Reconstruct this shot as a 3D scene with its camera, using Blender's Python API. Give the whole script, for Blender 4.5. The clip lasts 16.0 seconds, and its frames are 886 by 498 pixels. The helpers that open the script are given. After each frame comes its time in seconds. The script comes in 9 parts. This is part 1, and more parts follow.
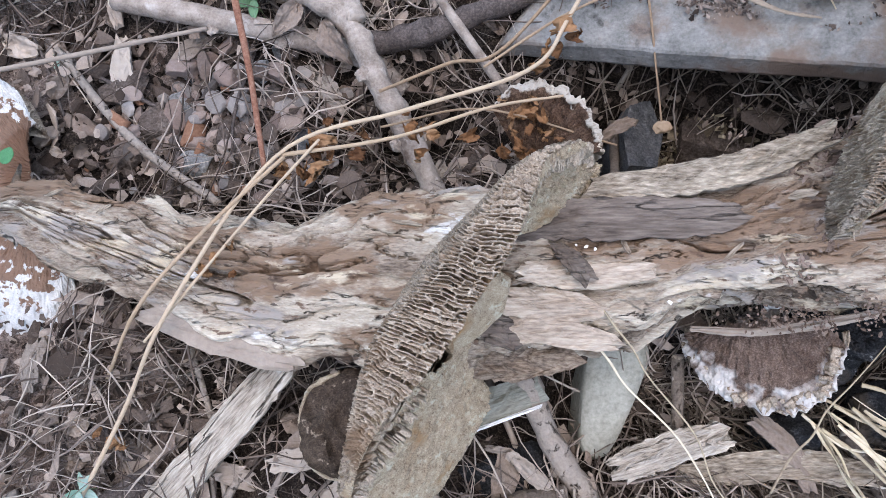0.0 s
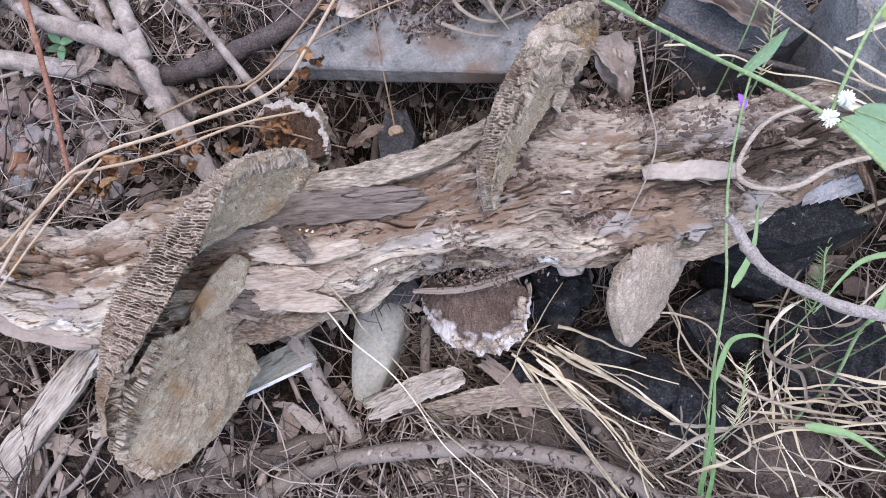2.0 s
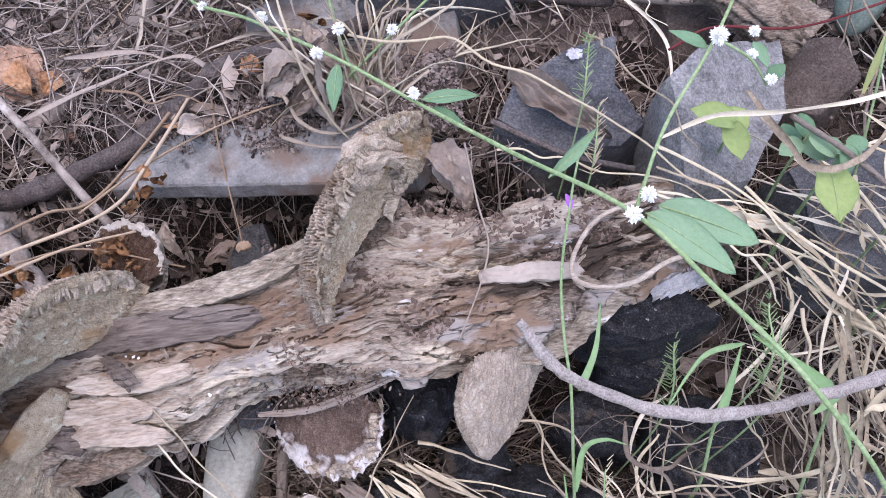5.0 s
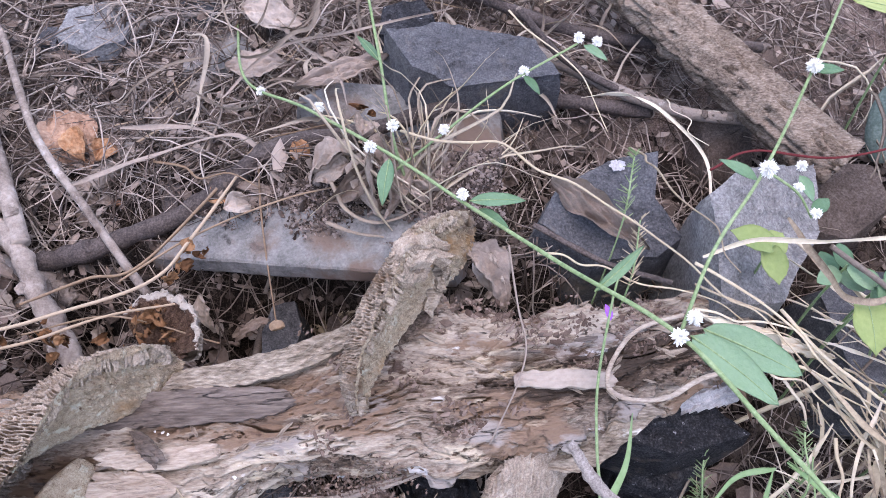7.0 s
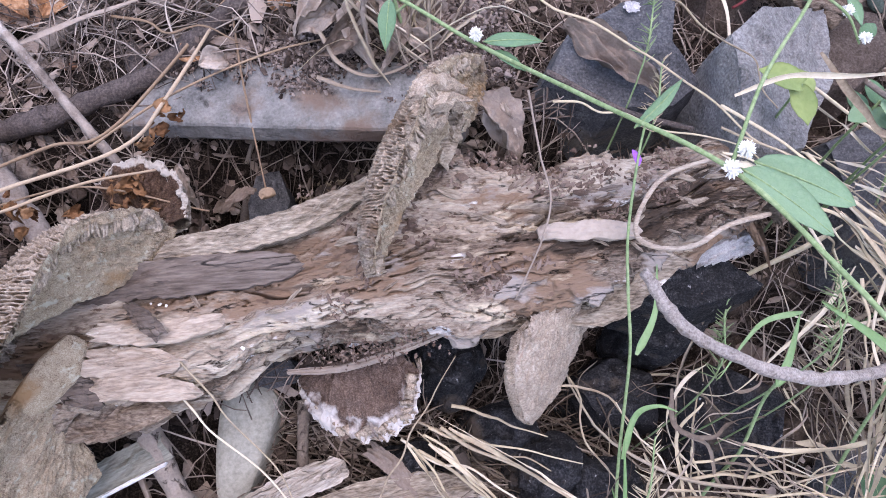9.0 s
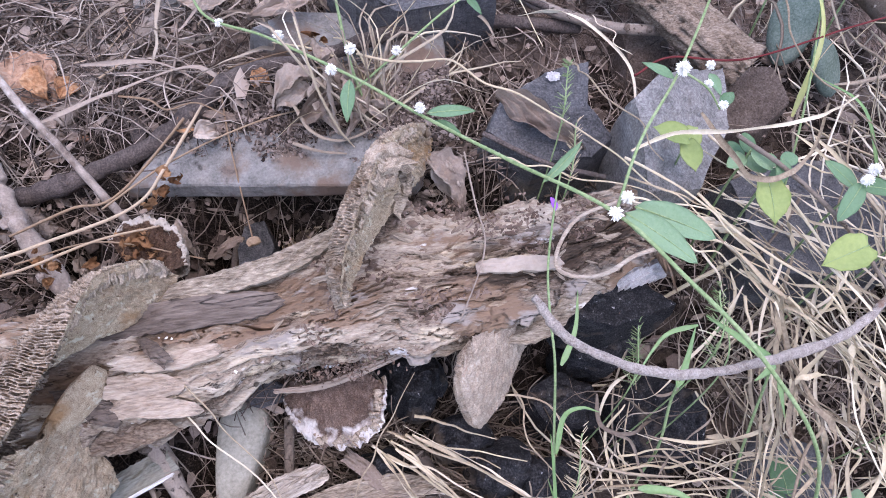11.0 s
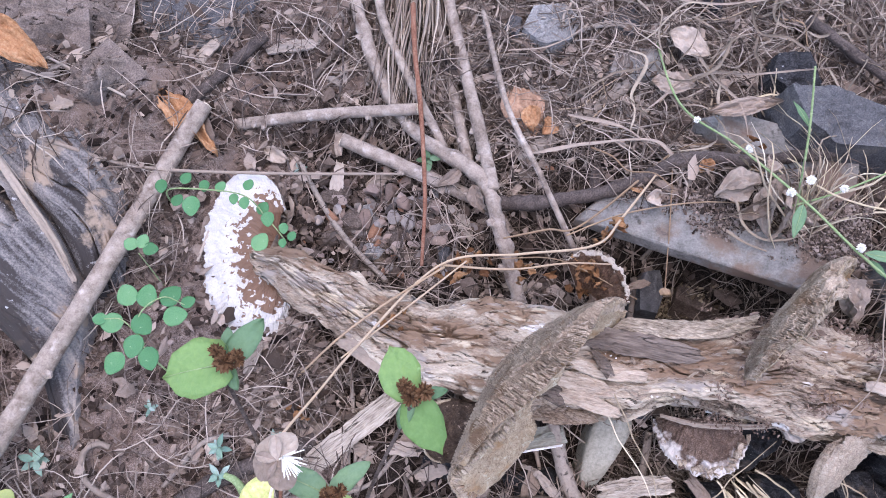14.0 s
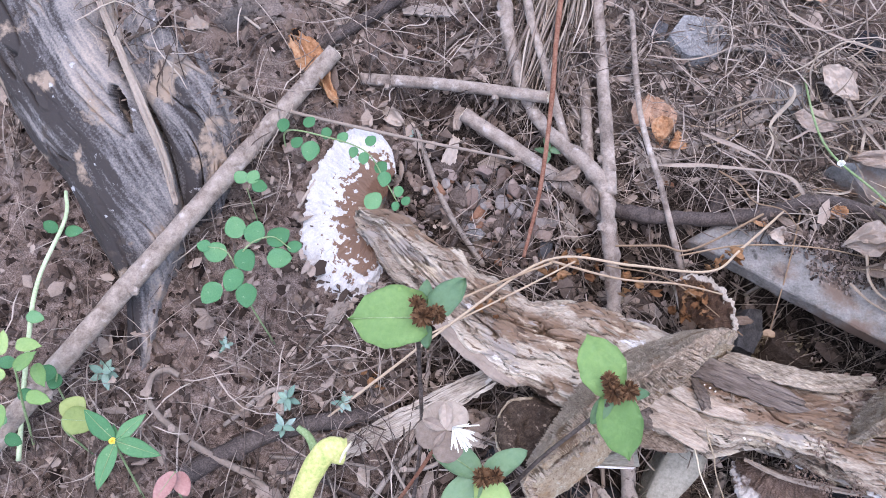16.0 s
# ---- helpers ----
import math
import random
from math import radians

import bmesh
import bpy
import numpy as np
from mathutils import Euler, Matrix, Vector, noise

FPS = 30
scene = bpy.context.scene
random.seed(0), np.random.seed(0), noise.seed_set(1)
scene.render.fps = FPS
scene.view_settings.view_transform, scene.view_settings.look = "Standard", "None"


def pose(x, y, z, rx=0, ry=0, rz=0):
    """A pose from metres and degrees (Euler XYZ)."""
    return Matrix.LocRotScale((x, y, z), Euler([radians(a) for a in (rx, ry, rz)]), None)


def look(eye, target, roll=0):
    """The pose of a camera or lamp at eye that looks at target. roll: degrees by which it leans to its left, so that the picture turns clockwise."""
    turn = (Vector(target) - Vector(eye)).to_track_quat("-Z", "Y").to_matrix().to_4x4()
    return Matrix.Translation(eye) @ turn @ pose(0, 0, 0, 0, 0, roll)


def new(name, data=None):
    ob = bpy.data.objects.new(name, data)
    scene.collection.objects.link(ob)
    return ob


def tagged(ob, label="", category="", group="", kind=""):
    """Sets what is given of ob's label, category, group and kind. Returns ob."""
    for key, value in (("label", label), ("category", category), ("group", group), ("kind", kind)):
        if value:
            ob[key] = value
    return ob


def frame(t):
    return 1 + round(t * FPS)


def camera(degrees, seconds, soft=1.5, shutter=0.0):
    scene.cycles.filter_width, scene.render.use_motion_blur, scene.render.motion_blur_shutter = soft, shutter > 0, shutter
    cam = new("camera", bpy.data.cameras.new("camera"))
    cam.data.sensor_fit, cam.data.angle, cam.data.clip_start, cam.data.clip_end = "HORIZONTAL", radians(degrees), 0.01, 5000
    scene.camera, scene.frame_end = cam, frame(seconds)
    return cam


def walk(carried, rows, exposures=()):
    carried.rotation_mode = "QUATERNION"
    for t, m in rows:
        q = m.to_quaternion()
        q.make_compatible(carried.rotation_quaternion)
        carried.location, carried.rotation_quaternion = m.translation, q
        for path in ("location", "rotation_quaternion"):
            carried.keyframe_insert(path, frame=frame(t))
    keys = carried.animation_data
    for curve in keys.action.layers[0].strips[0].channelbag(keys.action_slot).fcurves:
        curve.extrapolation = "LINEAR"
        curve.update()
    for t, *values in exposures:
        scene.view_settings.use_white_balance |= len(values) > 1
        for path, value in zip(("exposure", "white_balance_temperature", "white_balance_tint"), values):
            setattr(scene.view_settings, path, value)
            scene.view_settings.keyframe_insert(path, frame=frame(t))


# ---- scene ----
cam = camera(61.3, 16.0, soft=0.9)
EXPOSURE, KELVIN, TINT = 1.79, 6900, 21
PATH = [
    (0, (0.006, 0.002, 0.472), (-0.126, 0.398, -1.484), -17.7),
    (0.5, (0.047, 0.006, 0.506), (-0.061, 0.389, -1.454), -15.3),
    (1, (0.098, -0.016, 0.543), (0.001, 0.403, -1.411), -14.2),
    (1.5, (0.117, -0.025, 0.558), (0.047, 0.392, -1.397), -12.2),
    (2, (0.151, -0.035, 0.559), (0.097, 0.375, -1.398), -11.1),
    (2.5, (0.188, -0.045, 0.549), (0.151, 0.422, -1.395), -8.5),
    (3, (0.21, -0.052, 0.546), (0.203, 0.441, -1.392), -5.3),
    (3.5, (0.244, -0.052, 0.547), (0.28, 0.468, -1.384), -2.0),
    (4, (0.255, -0.052, 0.551), (0.311, 0.53, -1.361), -2.6),
    (4.5, (0.239, -0.047, 0.544), (0.339, 0.574, -1.355), 1.1),
    (5, (0.216, -0.034, 0.542), (0.335, 0.636, -1.338), 2.7),
    (5.2, (0.215, -0.036, 0.546), (0.335, 0.657, -1.326), 3.4),
    (7.3, (0.185, -0.018, 0.554), (0.327, 0.83, -1.252), 6.8),
    (7.5, (0.178, -0.02, 0.546), (0.336, 0.8, -1.272), 8.1),
    (8, (0.16, -0.025, 0.52), (0.359, 0.661, -1.348), 12.4),
    (8.5, (0.155, -0.028, 0.517), (0.409, 0.598, -1.366), 17.2),
    (9, (0.152, -0.03, 0.51), (0.424, 0.559, -1.382), 19.0),
    (9.5, (0.164, -0.03, 0.513), (0.439, 0.525, -1.389), 20.5),
    (9.7, (0.171, -0.03, 0.521), (0.448, 0.522, -1.381), 20.5),
    (11.8, (0.148, -0.092, 0.671), (0.462, 0.626, -1.169), 15.6),
    (12, (0.137, -0.1, 0.692), (0.456, 0.607, -1.151), 16.9),
    (12.5, (0.091, -0.105, 0.719), (0.336, 0.559, -1.151), 16.5),
    (13, (0.045, -0.096, 0.735), (0.157, 0.54, -1.157), 11.5),
    (13.5, (-0.016, -0.084, 0.739), (0.002, 0.528, -1.165), 8.4),
    (14, (-0.071, -0.051, 0.761), (-0.193, 0.514, -1.153), -0.0),
    (14.5, (-0.125, -0.043, 0.77), (-0.299, 0.522, -1.141), -0.6),
    (15, (-0.126, -0.06, 0.751), (-0.307, 0.511, -1.157), 0.9),
    (15.5, (-0.129, -0.07, 0.74), (-0.304, 0.476, -1.176), 3.3),
    (16, (-0.14, -0.075, 0.737), (-0.33, 0.451, -1.183), 3.9),
]
walk(cam, [(t, look(eye, target, roll)) for t, eye, target, roll in PATH],
     exposures=[(0.0, EXPOSURE, KELVIN, TINT - 10), (1.5, EXPOSURE, KELVIN, TINT - 5), (3.5, EXPOSURE, KELVIN, TINT), (13.2, EXPOSURE, KELVIN, TINT + 4), (15.0, EXPOSURE, KELVIN, TINT), (16.0, EXPOSURE, KELVIN, TINT)])

# ---- light ----
world = bpy.data.worlds.new("overcast_sky")
scene.world = world
world.use_nodes = True
_w = world.node_tree
_sky = _w.nodes.new("ShaderNodeTexSky")
_sky.sky_type, _sky.sun_disc = "NISHITA", False
_sky.sun_elevation, _sky.sun_rotation = radians(88), radians(34)
_sky.air_density, _sky.dust_density, _sky.ozone_density = 1.2, 1.2, 0.5
_w.nodes["Background"].inputs["Strength"].default_value = 0.15
_w.links.new(_sky.outputs["Color"], _w.nodes["Background"].inputs["Color"])
sun = new("sun", bpy.data.lights.new("sun", "SUN"))
sun.data.energy, sun.data.angle, sun.data.color = 0.6, radians(70), (1.0, 0.975, 0.955)
sun.matrix_world = look((0.04, 0.06, 2.0), (0, 0, 0))

# ---- noise and mesh helpers ----
_rs = np.random.RandomState(7)
_tab = _rs.rand(256, 256)


def vnoise(x, y):
    """Smooth value noise on a lattice, 0 to 1."""
    x, y = np.asarray(x, float), np.asarray(y, float)
    xi, yi = np.floor(x).astype(int), np.floor(y).astype(int)
    fx, fy = x - xi, y - yi
    fx, fy = fx * fx * (3 - 2 * fx), fy * fy * (3 - 2 * fy)
    a, b = _tab[xi % 256, yi % 256], _tab[(xi + 1) % 256, yi % 256]
    c, d = _tab[xi % 256, (yi + 1) % 256], _tab[(xi + 1) % 256, (yi + 1) % 256]
    return (a * (1 - fx) + b * fx) * (1 - fy) + (c * (1 - fx) + d * fx) * fy


def fbm(x, y, octaves=4):
    total, amp, norm = 0.0, 1.0, 0.0
    for k in range(octaves):
        total = total + amp * vnoise(x * 2 ** k + 17.3 * k, y * 2 ** k + 5.7 * k)
        norm += amp
        amp *= 0.5
    return total / norm


def ramp(v, a, b):
    t = np.clip((np.asarray(v, float) - a) / (b - a), 0, 1)
    return t * t * (3 - 2 * t)


def bump_at(x, y, cx, cy, rx, ry):
    return np.exp(-(((x - cx) / rx) ** 2 + ((y - cy) / ry) ** 2))


def ground_z(x, y):
    """Height of the soil."""
    x, y = np.asarray(x, float), np.asarray(y, float)
    z = 0.030 * (fbm(x * 7, y * 7, 3) - 0.5) + 0.010 * (fbm(x * 40, y * 40, 3) - 0.5)
    z = z + 0.02 * ramp(y, 0.2, 0.4) - 0.012 * ramp(x, 0.0, 0.3)
    z = z + 0.022 * (fbm(x * 24 + 3, y * 24, 2) - 0.5) - 0.035 * bump_at(x, y, 0.10, 0.00, 0.10, 0.035)
    z = z - 0.06 * bump_at(x, y, 0.32, 0.02, 0.14, 0.08) - 0.085 * bump_at(x, y, 0.115, 0.168, 0.085, 0.034)
    z = z - 0.075 * bump_at(x, y, -0.050, 0.172, 0.034, 0.030) - 0.03 * bump_at(x, y, 0.5, -0.02, 0.2, 0.12)
    z = z + 0.050 * bump_at(x, y, 0.125, 0.282, 0.13, 0.042) + 0.090 * bump_at(x, y, -0.53, 0.20, 0.13, 0.10)
    z = z + 0.06 * bump_at(x, y, -0.75, 0.28, 0.16, 0.16) + 0.075 * bump_at(x, y, 0.31, 0.195, 0.10, 0.030)
    return z


def spline(points, n):
    """A smooth curve through the points, in n samples."""
    p = np.array(points, float)
    p = np.vstack([2 * p[0] - p[1], p, 2 * p[-1] - p[-2]])
    k = len(p) - 3
    u = np.linspace(0, k, n)
    i = np.minimum(u.astype(int), k - 1)
    f = (u - i)[:, None]
    a, b, c, d = p[i], p[i + 1], p[i + 2], p[i + 3]
    return 0.5 * (2 * b + (c - a) * f + (2 * a - 5 * b + 4 * c - d) * f ** 2 + (3 * b - a - 3 * c + d) * f ** 3)


def mesh_of(name, verts, faces, material, uv=None, smooth=True):
    me = bpy.data.meshes.new(name)
    me.from_pydata(np.asarray(verts, float).tolist(), [], [tuple(int(i) for i in f) for f in faces])
    if uv is not None:
        layer = me.uv_layers.new(name="UVMap")
        loops = np.empty(len(me.loops), dtype=np.int32)
        me.loops.foreach_get("vertex_index", loops)
        layer.data.foreach_set("uv", np.asarray(uv, dtype=np.float32)[loops].ravel())
    me.polygons.foreach_set("use_smooth", [smooth] * len(me.polygons))
    for m in (material if isinstance(material, (list, tuple)) else [material]):
        me.materials.append(m)
    me.update()
    return me


def grid_faces(nu, nv, closed=False, start=0):
    """Quads of a grid of nu rows of nv points; closed joins the last point of a row to the first."""
    out = []
    last = nv if closed else nv - 1
    for i in range(nu - 1):
        for j in range(last):
            k = (j + 1) % nv
            out.append((start + i * nv + j, start + i * nv + k, start + (i + 1) * nv + k, start + (i + 1) * nv + j))
    return out


def sheet(name, P, material, smooth=True):
    """A mesh from an array of points, rows by columns, with its UVs."""
    nu, nv = P.shape[:2]
    u, v = np.meshgrid(np.linspace(0, 1, nu), np.linspace(0, 1, nv), indexing="ij")
    return mesh_of(name, P.reshape(-1, 3), grid_faces(nu, nv), material, np.stack([u.ravel(), v.ravel()], 1), smooth)


def part(name, me, parent, label=""):
    ob = new(name, me)
    ob.parent = parent
    if parent.type == "MESH" or parent.type == "EMPTY":
        ob.matrix_parent_inverse = Matrix.Translation(-parent.location)
    return tagged(ob, label)


def base(name, at, label, category, group=""):
    """An Empty at the foot of a thing."""
    ob = new(name)
    ob.location = at
    ob.empty_display_size = 0.02
    return tagged(ob, label, category, group)


def frames_along(c):
    t = np.gradient(c, axis=0)
    t /= np.linalg.norm(t, axis=1)[:, None] + 1e-12
    ref = np.array([0.0, 0.0, 1.0]) if abs(t[0][2]) < 0.9 else np.array([1.0, 0.0, 0.0])
    n = np.cross(t, ref)
    n /= np.linalg.norm(n, axis=1)[:, None] + 1e-12
    return t, n, np.cross(n, t)


def tube_data(points, r0, r1, n=24, sides=8, rough=0.12, seed=0, flat=1.0):
    """Vertices, faces and UVs of a knotty tapering round along the points."""
    c = spline(points, n) if len(points) > 1 else np.array(points)
    t, a, b = frames_along(c)
    th = np.linspace(0, 2 * np.pi, sides, endpoint=False)
    s = np.linspace(0, 1, n)
    r = (r0 + (r1 - r0) * s)[:, None] * np.ones(sides)
    r = r * (1 + rough * (fbm(s[:, None] * n * 0.5 + seed * 3.1, np.cos(th)[None, :] * 1.3 + 4 + seed, 2) - 0.5) * 2)
    r = r * (1 + 0.35 * rough * (vnoise(s * 9 + seed * 1.7, s * 0 + seed)[:, None] - 0.4) * 2)
    P = c[:, None, :] + r[:, :, None] * (np.cos(th)[None, :, None] * a[:, None, :] + flat * np.sin(th)[None, :, None] * b[:, None, :])
    f = grid_faces(n, sides, True)
    V = np.vstack([P.reshape(-1, 3), c[:1], c[-1:]])
    k = n * sides
    f += [(k, (j + 1) % sides, j) for j in range(sides)]
    f += [(k + 1, (n - 1) * sides + j, (n - 1) * sides + (j + 1) % sides) for j in range(sides)]
    uv = np.vstack([np.stack([np.repeat(s, sides), np.tile(th / 6.2832, n)], 1), [[0, 0], [1, 0]]])
    return V, f, uv


def tube(name, points, r0, r1, material, n=24, sides=8, rough=0.12, seed=0, flat=1.0):
    V, f, uv = tube_data(points, r0, r1, n, sides, rough, seed, flat)
    return mesh_of(name, V, f, material, uv)


def disc(name, centre, way, r, material):
    """A slightly domed cut face."""
    w = Vector(way).normalized()
    q = w.to_track_quat("Z", "Y")
    V = [Vector(centre) + w * 0.0016]
    for k, (rr, h) in enumerate(((0.6, 0.0013), (1.0, 0.0005), (1.0, -0.001))):
        for j in range(12):
            a = j * math.pi / 6
            V.append(Vector(centre) + q @ Vector((math.cos(a) * r * rr, math.sin(a) * r * rr, h + 0.0006 * math.sin(a * 3))))
    F = [(0, 1 + j, 1 + (j + 1) % 12) for j in range(12)]
    for k in range(2):
        F += [(1 + 12 * k + j, 13 + 12 * k + j, 13 + 12 * k + (j + 1) % 12, 1 + 12 * k + (j + 1) % 12) for j in range(12)]
    return mesh_of(name, V, F, material)


# ---- materials ----
def material(name, stops, scale=60, stretch=(1, 1, 1), detail=6, rough=0.85, bump=0.3, bump_scale=None, per="", spots=None, warp=0.0, distance=0.002, toned=0.0, grain=0.5, cracks=None):
    """Two scales of noise through a colour ramp, with relief. per: 'object' or 'island' varies the value.
    spots: (colour, scale, threshold, width) for a second colour in patches.
    cracks: (scale, width, colour) for a broken net of fine splits."""
    m = bpy.data.materials.new(name)
    m.use_nodes = True
    nt = m.node_tree
    N, L = nt.nodes, nt.links
    b = N["Principled BSDF"]
    b.inputs["Roughness"].default_value = rough
    b.inputs["Specular IOR Level"].default_value = 0.12
    co = N.new("ShaderNodeTexCoord")
    mp = N.new("ShaderNodeMapping")
    mp.inputs["Scale"].default_value = stretch
    L.new(co.outputs["Object"], mp.inputs["Vector"])
    n1, n2, n3, n4 = (N.new("ShaderNodeTexNoise") for _ in range(4))
    for n, s, d in ((n1, scale * 1.6, detail), (n2, scale * 0.3, 3), (n3, (bump_scale or scale * 3) * 1.5, 6), (n4, scale * 9, 5)):
        n.inputs["Scale"].default_value, n.inputs["Detail"].default_value = s, d
        n.inputs["Roughness"].default_value = 0.62
        L.new(mp.outputs["Vector"], n.inputs["Vector"])
    n1.inputs["Distortion"].default_value = warp
    mix = N.new("ShaderNodeMix")
    mix.data_type = "FLOAT"
    mix.inputs[0].default_value = 0.42
    L.new(n1.outputs["Fac"], mix.inputs[2])
    L.new(n2.outputs["Fac"], mix.inputs[3])
    coarse = mix.outputs[0]
    if toned:
        uvn, sep, tm = N.new("ShaderNodeUVMap"), N.new("ShaderNodeSeparateXYZ"), N.new("ShaderNodeMix")
        tm.data_type = "FLOAT"
        tm.inputs[0].default_value = toned
        L.new(uvn.outputs["UV"], sep.inputs["Vector"])
        L.new(coarse, tm.inputs[2])
        L.new(sep.outputs[1], tm.inputs[3])
        coarse = tm.outputs[0]
    fine = N.new("ShaderNodeMix")
    fine.data_type = "FLOAT"
    fine.inputs[0].default_value = grain
    L.new(coarse, fine.inputs[2])
    L.new(n4.outputs["Fac"], fine.inputs[3])
    value = fine.outputs[0]
    if per:
        src = N.new("ShaderNodeObjectInfo" if per == "object" else "ShaderNodeNewGeometry")
        rnd = src.outputs["Random" if per == "object" else "Random Per Island"]
        mm = N.new("ShaderNodeMix")
        mm.data_type = "FLOAT"
        mm.inputs[0].default_value = 0.5 if per == "island" else 0.42
        L.new(value, mm.inputs[2])
        L.new(rnd, mm.inputs[3])
        value = mm.outputs[0]
    st = N.new("ShaderNodeMapRange")
    st.inputs["From Min"].default_value, st.inputs["From Max"].default_value = (0.36, 0.65) if toned else (0.37, 0.63) if not per else (0.28, 0.72)
    L.new(value, st.inputs["Value"])
    cr = N.new("ShaderNodeValToRGB")
    e = cr.color_ramp.elements
    while len(e) < len(stops):
        e.new(0.5)
    for k, c in enumerate(stops):
        g = 0.3 * c[0] + 0.6 * c[1] + 0.1 * c[2]
        e[k].position, e[k].color = k / max(1, len(stops) - 1), (*(v * 0.92 + g * 0.08 for v in c), 1)
    L.new(st.outputs["Result"], cr.inputs["Fac"])
    colour = cr.outputs["Color"]
    sm = N.new("ShaderNodeMapping")
    sm.inputs["Scale"].default_value = tuple(max(v, 0.5) for v in stretch)
    L.new(co.outputs["Object"], sm.inputs["Vector"])
    for c, s, at, width in (spots or ()):
        ns = N.new("ShaderNodeTexNoise")
        ns.inputs["Scale"].default_value, ns.inputs["Detail"].default_value = s, 6
        L.new(sm.outputs["Vector"], ns.inputs["Vector"])
        ns.inputs["Roughness"].default_value = 0.6
        rg = N.new("ShaderNodeMapRange")
        rg.inputs["From Min"].default_value, rg.inputs["From Max"].default_value = at, at + width
        L.new(ns.outputs["Fac"], rg.inputs["Value"])
        mc = N.new("ShaderNodeMix")
        mc.data_type = "RGBA"
        mc.inputs[7].default_value = (*c, 1)
        L.new(rg.outputs["Result"], mc.inputs[0])
        L.new(colour, mc.inputs[6])
        colour = mc.outputs[2]
    split = None
    if cracks:
        bend = N.new("ShaderNodeVectorMath")
        bend.operation = "MULTIPLY_ADD"
        bend.inputs[1].default_value = (0.020, 0.020, 0.020)
        L.new(n1.outputs["Color"], bend.inputs[0])
        L.new(mp.outputs["Vector"], bend.inputs[2])
        vo = N.new("ShaderNodeTexVoronoi")
        vo.feature = "DISTANCE_TO_EDGE"
        vo.inputs["Scale"].default_value = cracks[0]
        L.new(bend.outputs[0], vo.inputs["Vector"])
        thin = N.new("ShaderNodeMapRange")
        thin.inputs["From Min"].default_value, thin.inputs["From Max"].default_value = 0.0, cracks[1]
        thin.inputs["To Min"].default_value, thin.inputs["To Max"].default_value = 1.0, 0.0
        L.new(vo.outputs["Distance"], thin.inputs["Value"])
        broken = N.new("ShaderNodeMapRange")
        broken.inputs["From Min"].default_value, broken.inputs["From Max"].default_value = 0.52, 0.60
        L.new(n1.outputs["Fac"], broken.inputs["Value"])
        both = N.new("ShaderNodeMath")
        both.operation = "MULTIPLY"
        L.new(thin.outputs["Result"], both.inputs[0])
        L.new(broken.outputs["Result"], both.inputs[1])
        split = both.outputs[0]
        mc = N.new("ShaderNodeMix")
        mc.data_type = "RGBA"
        mc.inputs[7].default_value = (*cracks[2], 1)
        L.new(split, mc.inputs[0])
        L.new(colour, mc.inputs[6])
        colour = mc.outputs[2]
    L.new(colour, b.inputs["Base Color"])
    bp = N.new("ShaderNodeBump")
    bp.inputs["Strength"].default_value, bp.inputs["Distance"].default_value = min(1, bump * 1.5), distance
    hm = N.new("ShaderNodeMix")
    hm.data_type = "FLOAT"
    hm.inputs[0].default_value = 0.35
    L.new(n3.outputs["Fac"], hm.inputs[2])
    L.new(n4.outputs["Fac"], hm.inputs[3])
    height = hm.outputs[0]
    if split is not None:
        low = N.new("ShaderNodeMath")
        low.operation = "SUBTRACT"
        L.new(height, low.inputs[0])
        L.new(split, low.inputs[1])
        height = low.outputs[0]
    L.new(height, bp.inputs["Height"])
    L.new(bp.outputs["Normal"], b.inputs["Normal"])
    return m


def edged(m, colour, axis, at, width, scale=90, amount=0.3, inner=False):
    """Adds a second colour towards one edge of the UV sheet, with a broken border; inner colours the foot's side instead."""
    nt = m.node_tree
    N, L = nt.nodes, nt.links
    b = N["Principled BSDF"]
    old = b.inputs["Base Color"].links[0].from_socket
    uv = N.new("ShaderNodeUVMap")
    sp = N.new("ShaderNodeSeparateXYZ")
    L.new(uv.outputs["UV"], sp.inputs["Vector"])
    co = N.new("ShaderNodeTexCoord")
    ns = N.new("ShaderNodeTexNoise")
    ns.inputs["Scale"].default_value, ns.inputs["Detail"].default_value = scale, 5
    L.new(co.outputs["Object"], ns.inputs["Vector"])
    ad = N.new("ShaderNodeMath")
    ad.operation = "MULTIPLY_ADD"
    ad.inputs[1].default_value = amount * 2
    L.new(ns.outputs["Fac"], ad.inputs[0])
    L.new(sp.outputs[axis], ad.inputs[2])
    rg = N.new("ShaderNodeMapRange")
    rg.inputs["From Min"].default_value, rg.inputs["From Max"].default_value = at + amount, at + amount + width
    rg.inputs["To Min"].default_value, rg.inputs["To Max"].default_value = (1, 0) if inner else (0, 1)
    L.new(ad.outputs[0], rg.inputs["Value"])
    mc = N.new("ShaderNodeMix")
    mc.data_type = "RGBA"
    mc.inputs[7].default_value = (*colour, 1)
    L.new(rg.outputs["Result"], mc.inputs[0])
    L.new(old, mc.inputs[6])
    L.new(mc.outputs[2], b.inputs["Base Color"])
    return m


def leafy(m, through_amount=0.25):
    """Lets a little light through a thin leaf."""
    b = m.node_tree.nodes["Principled BSDF"]
    b.inputs["Transmission Weight"].default_value = 0.0
    b.inputs["Subsurface Weight"].default_value = through_amount
    b.inputs["Subsurface Radius"].default_value = (0.004, 0.004, 0.002)
    return m


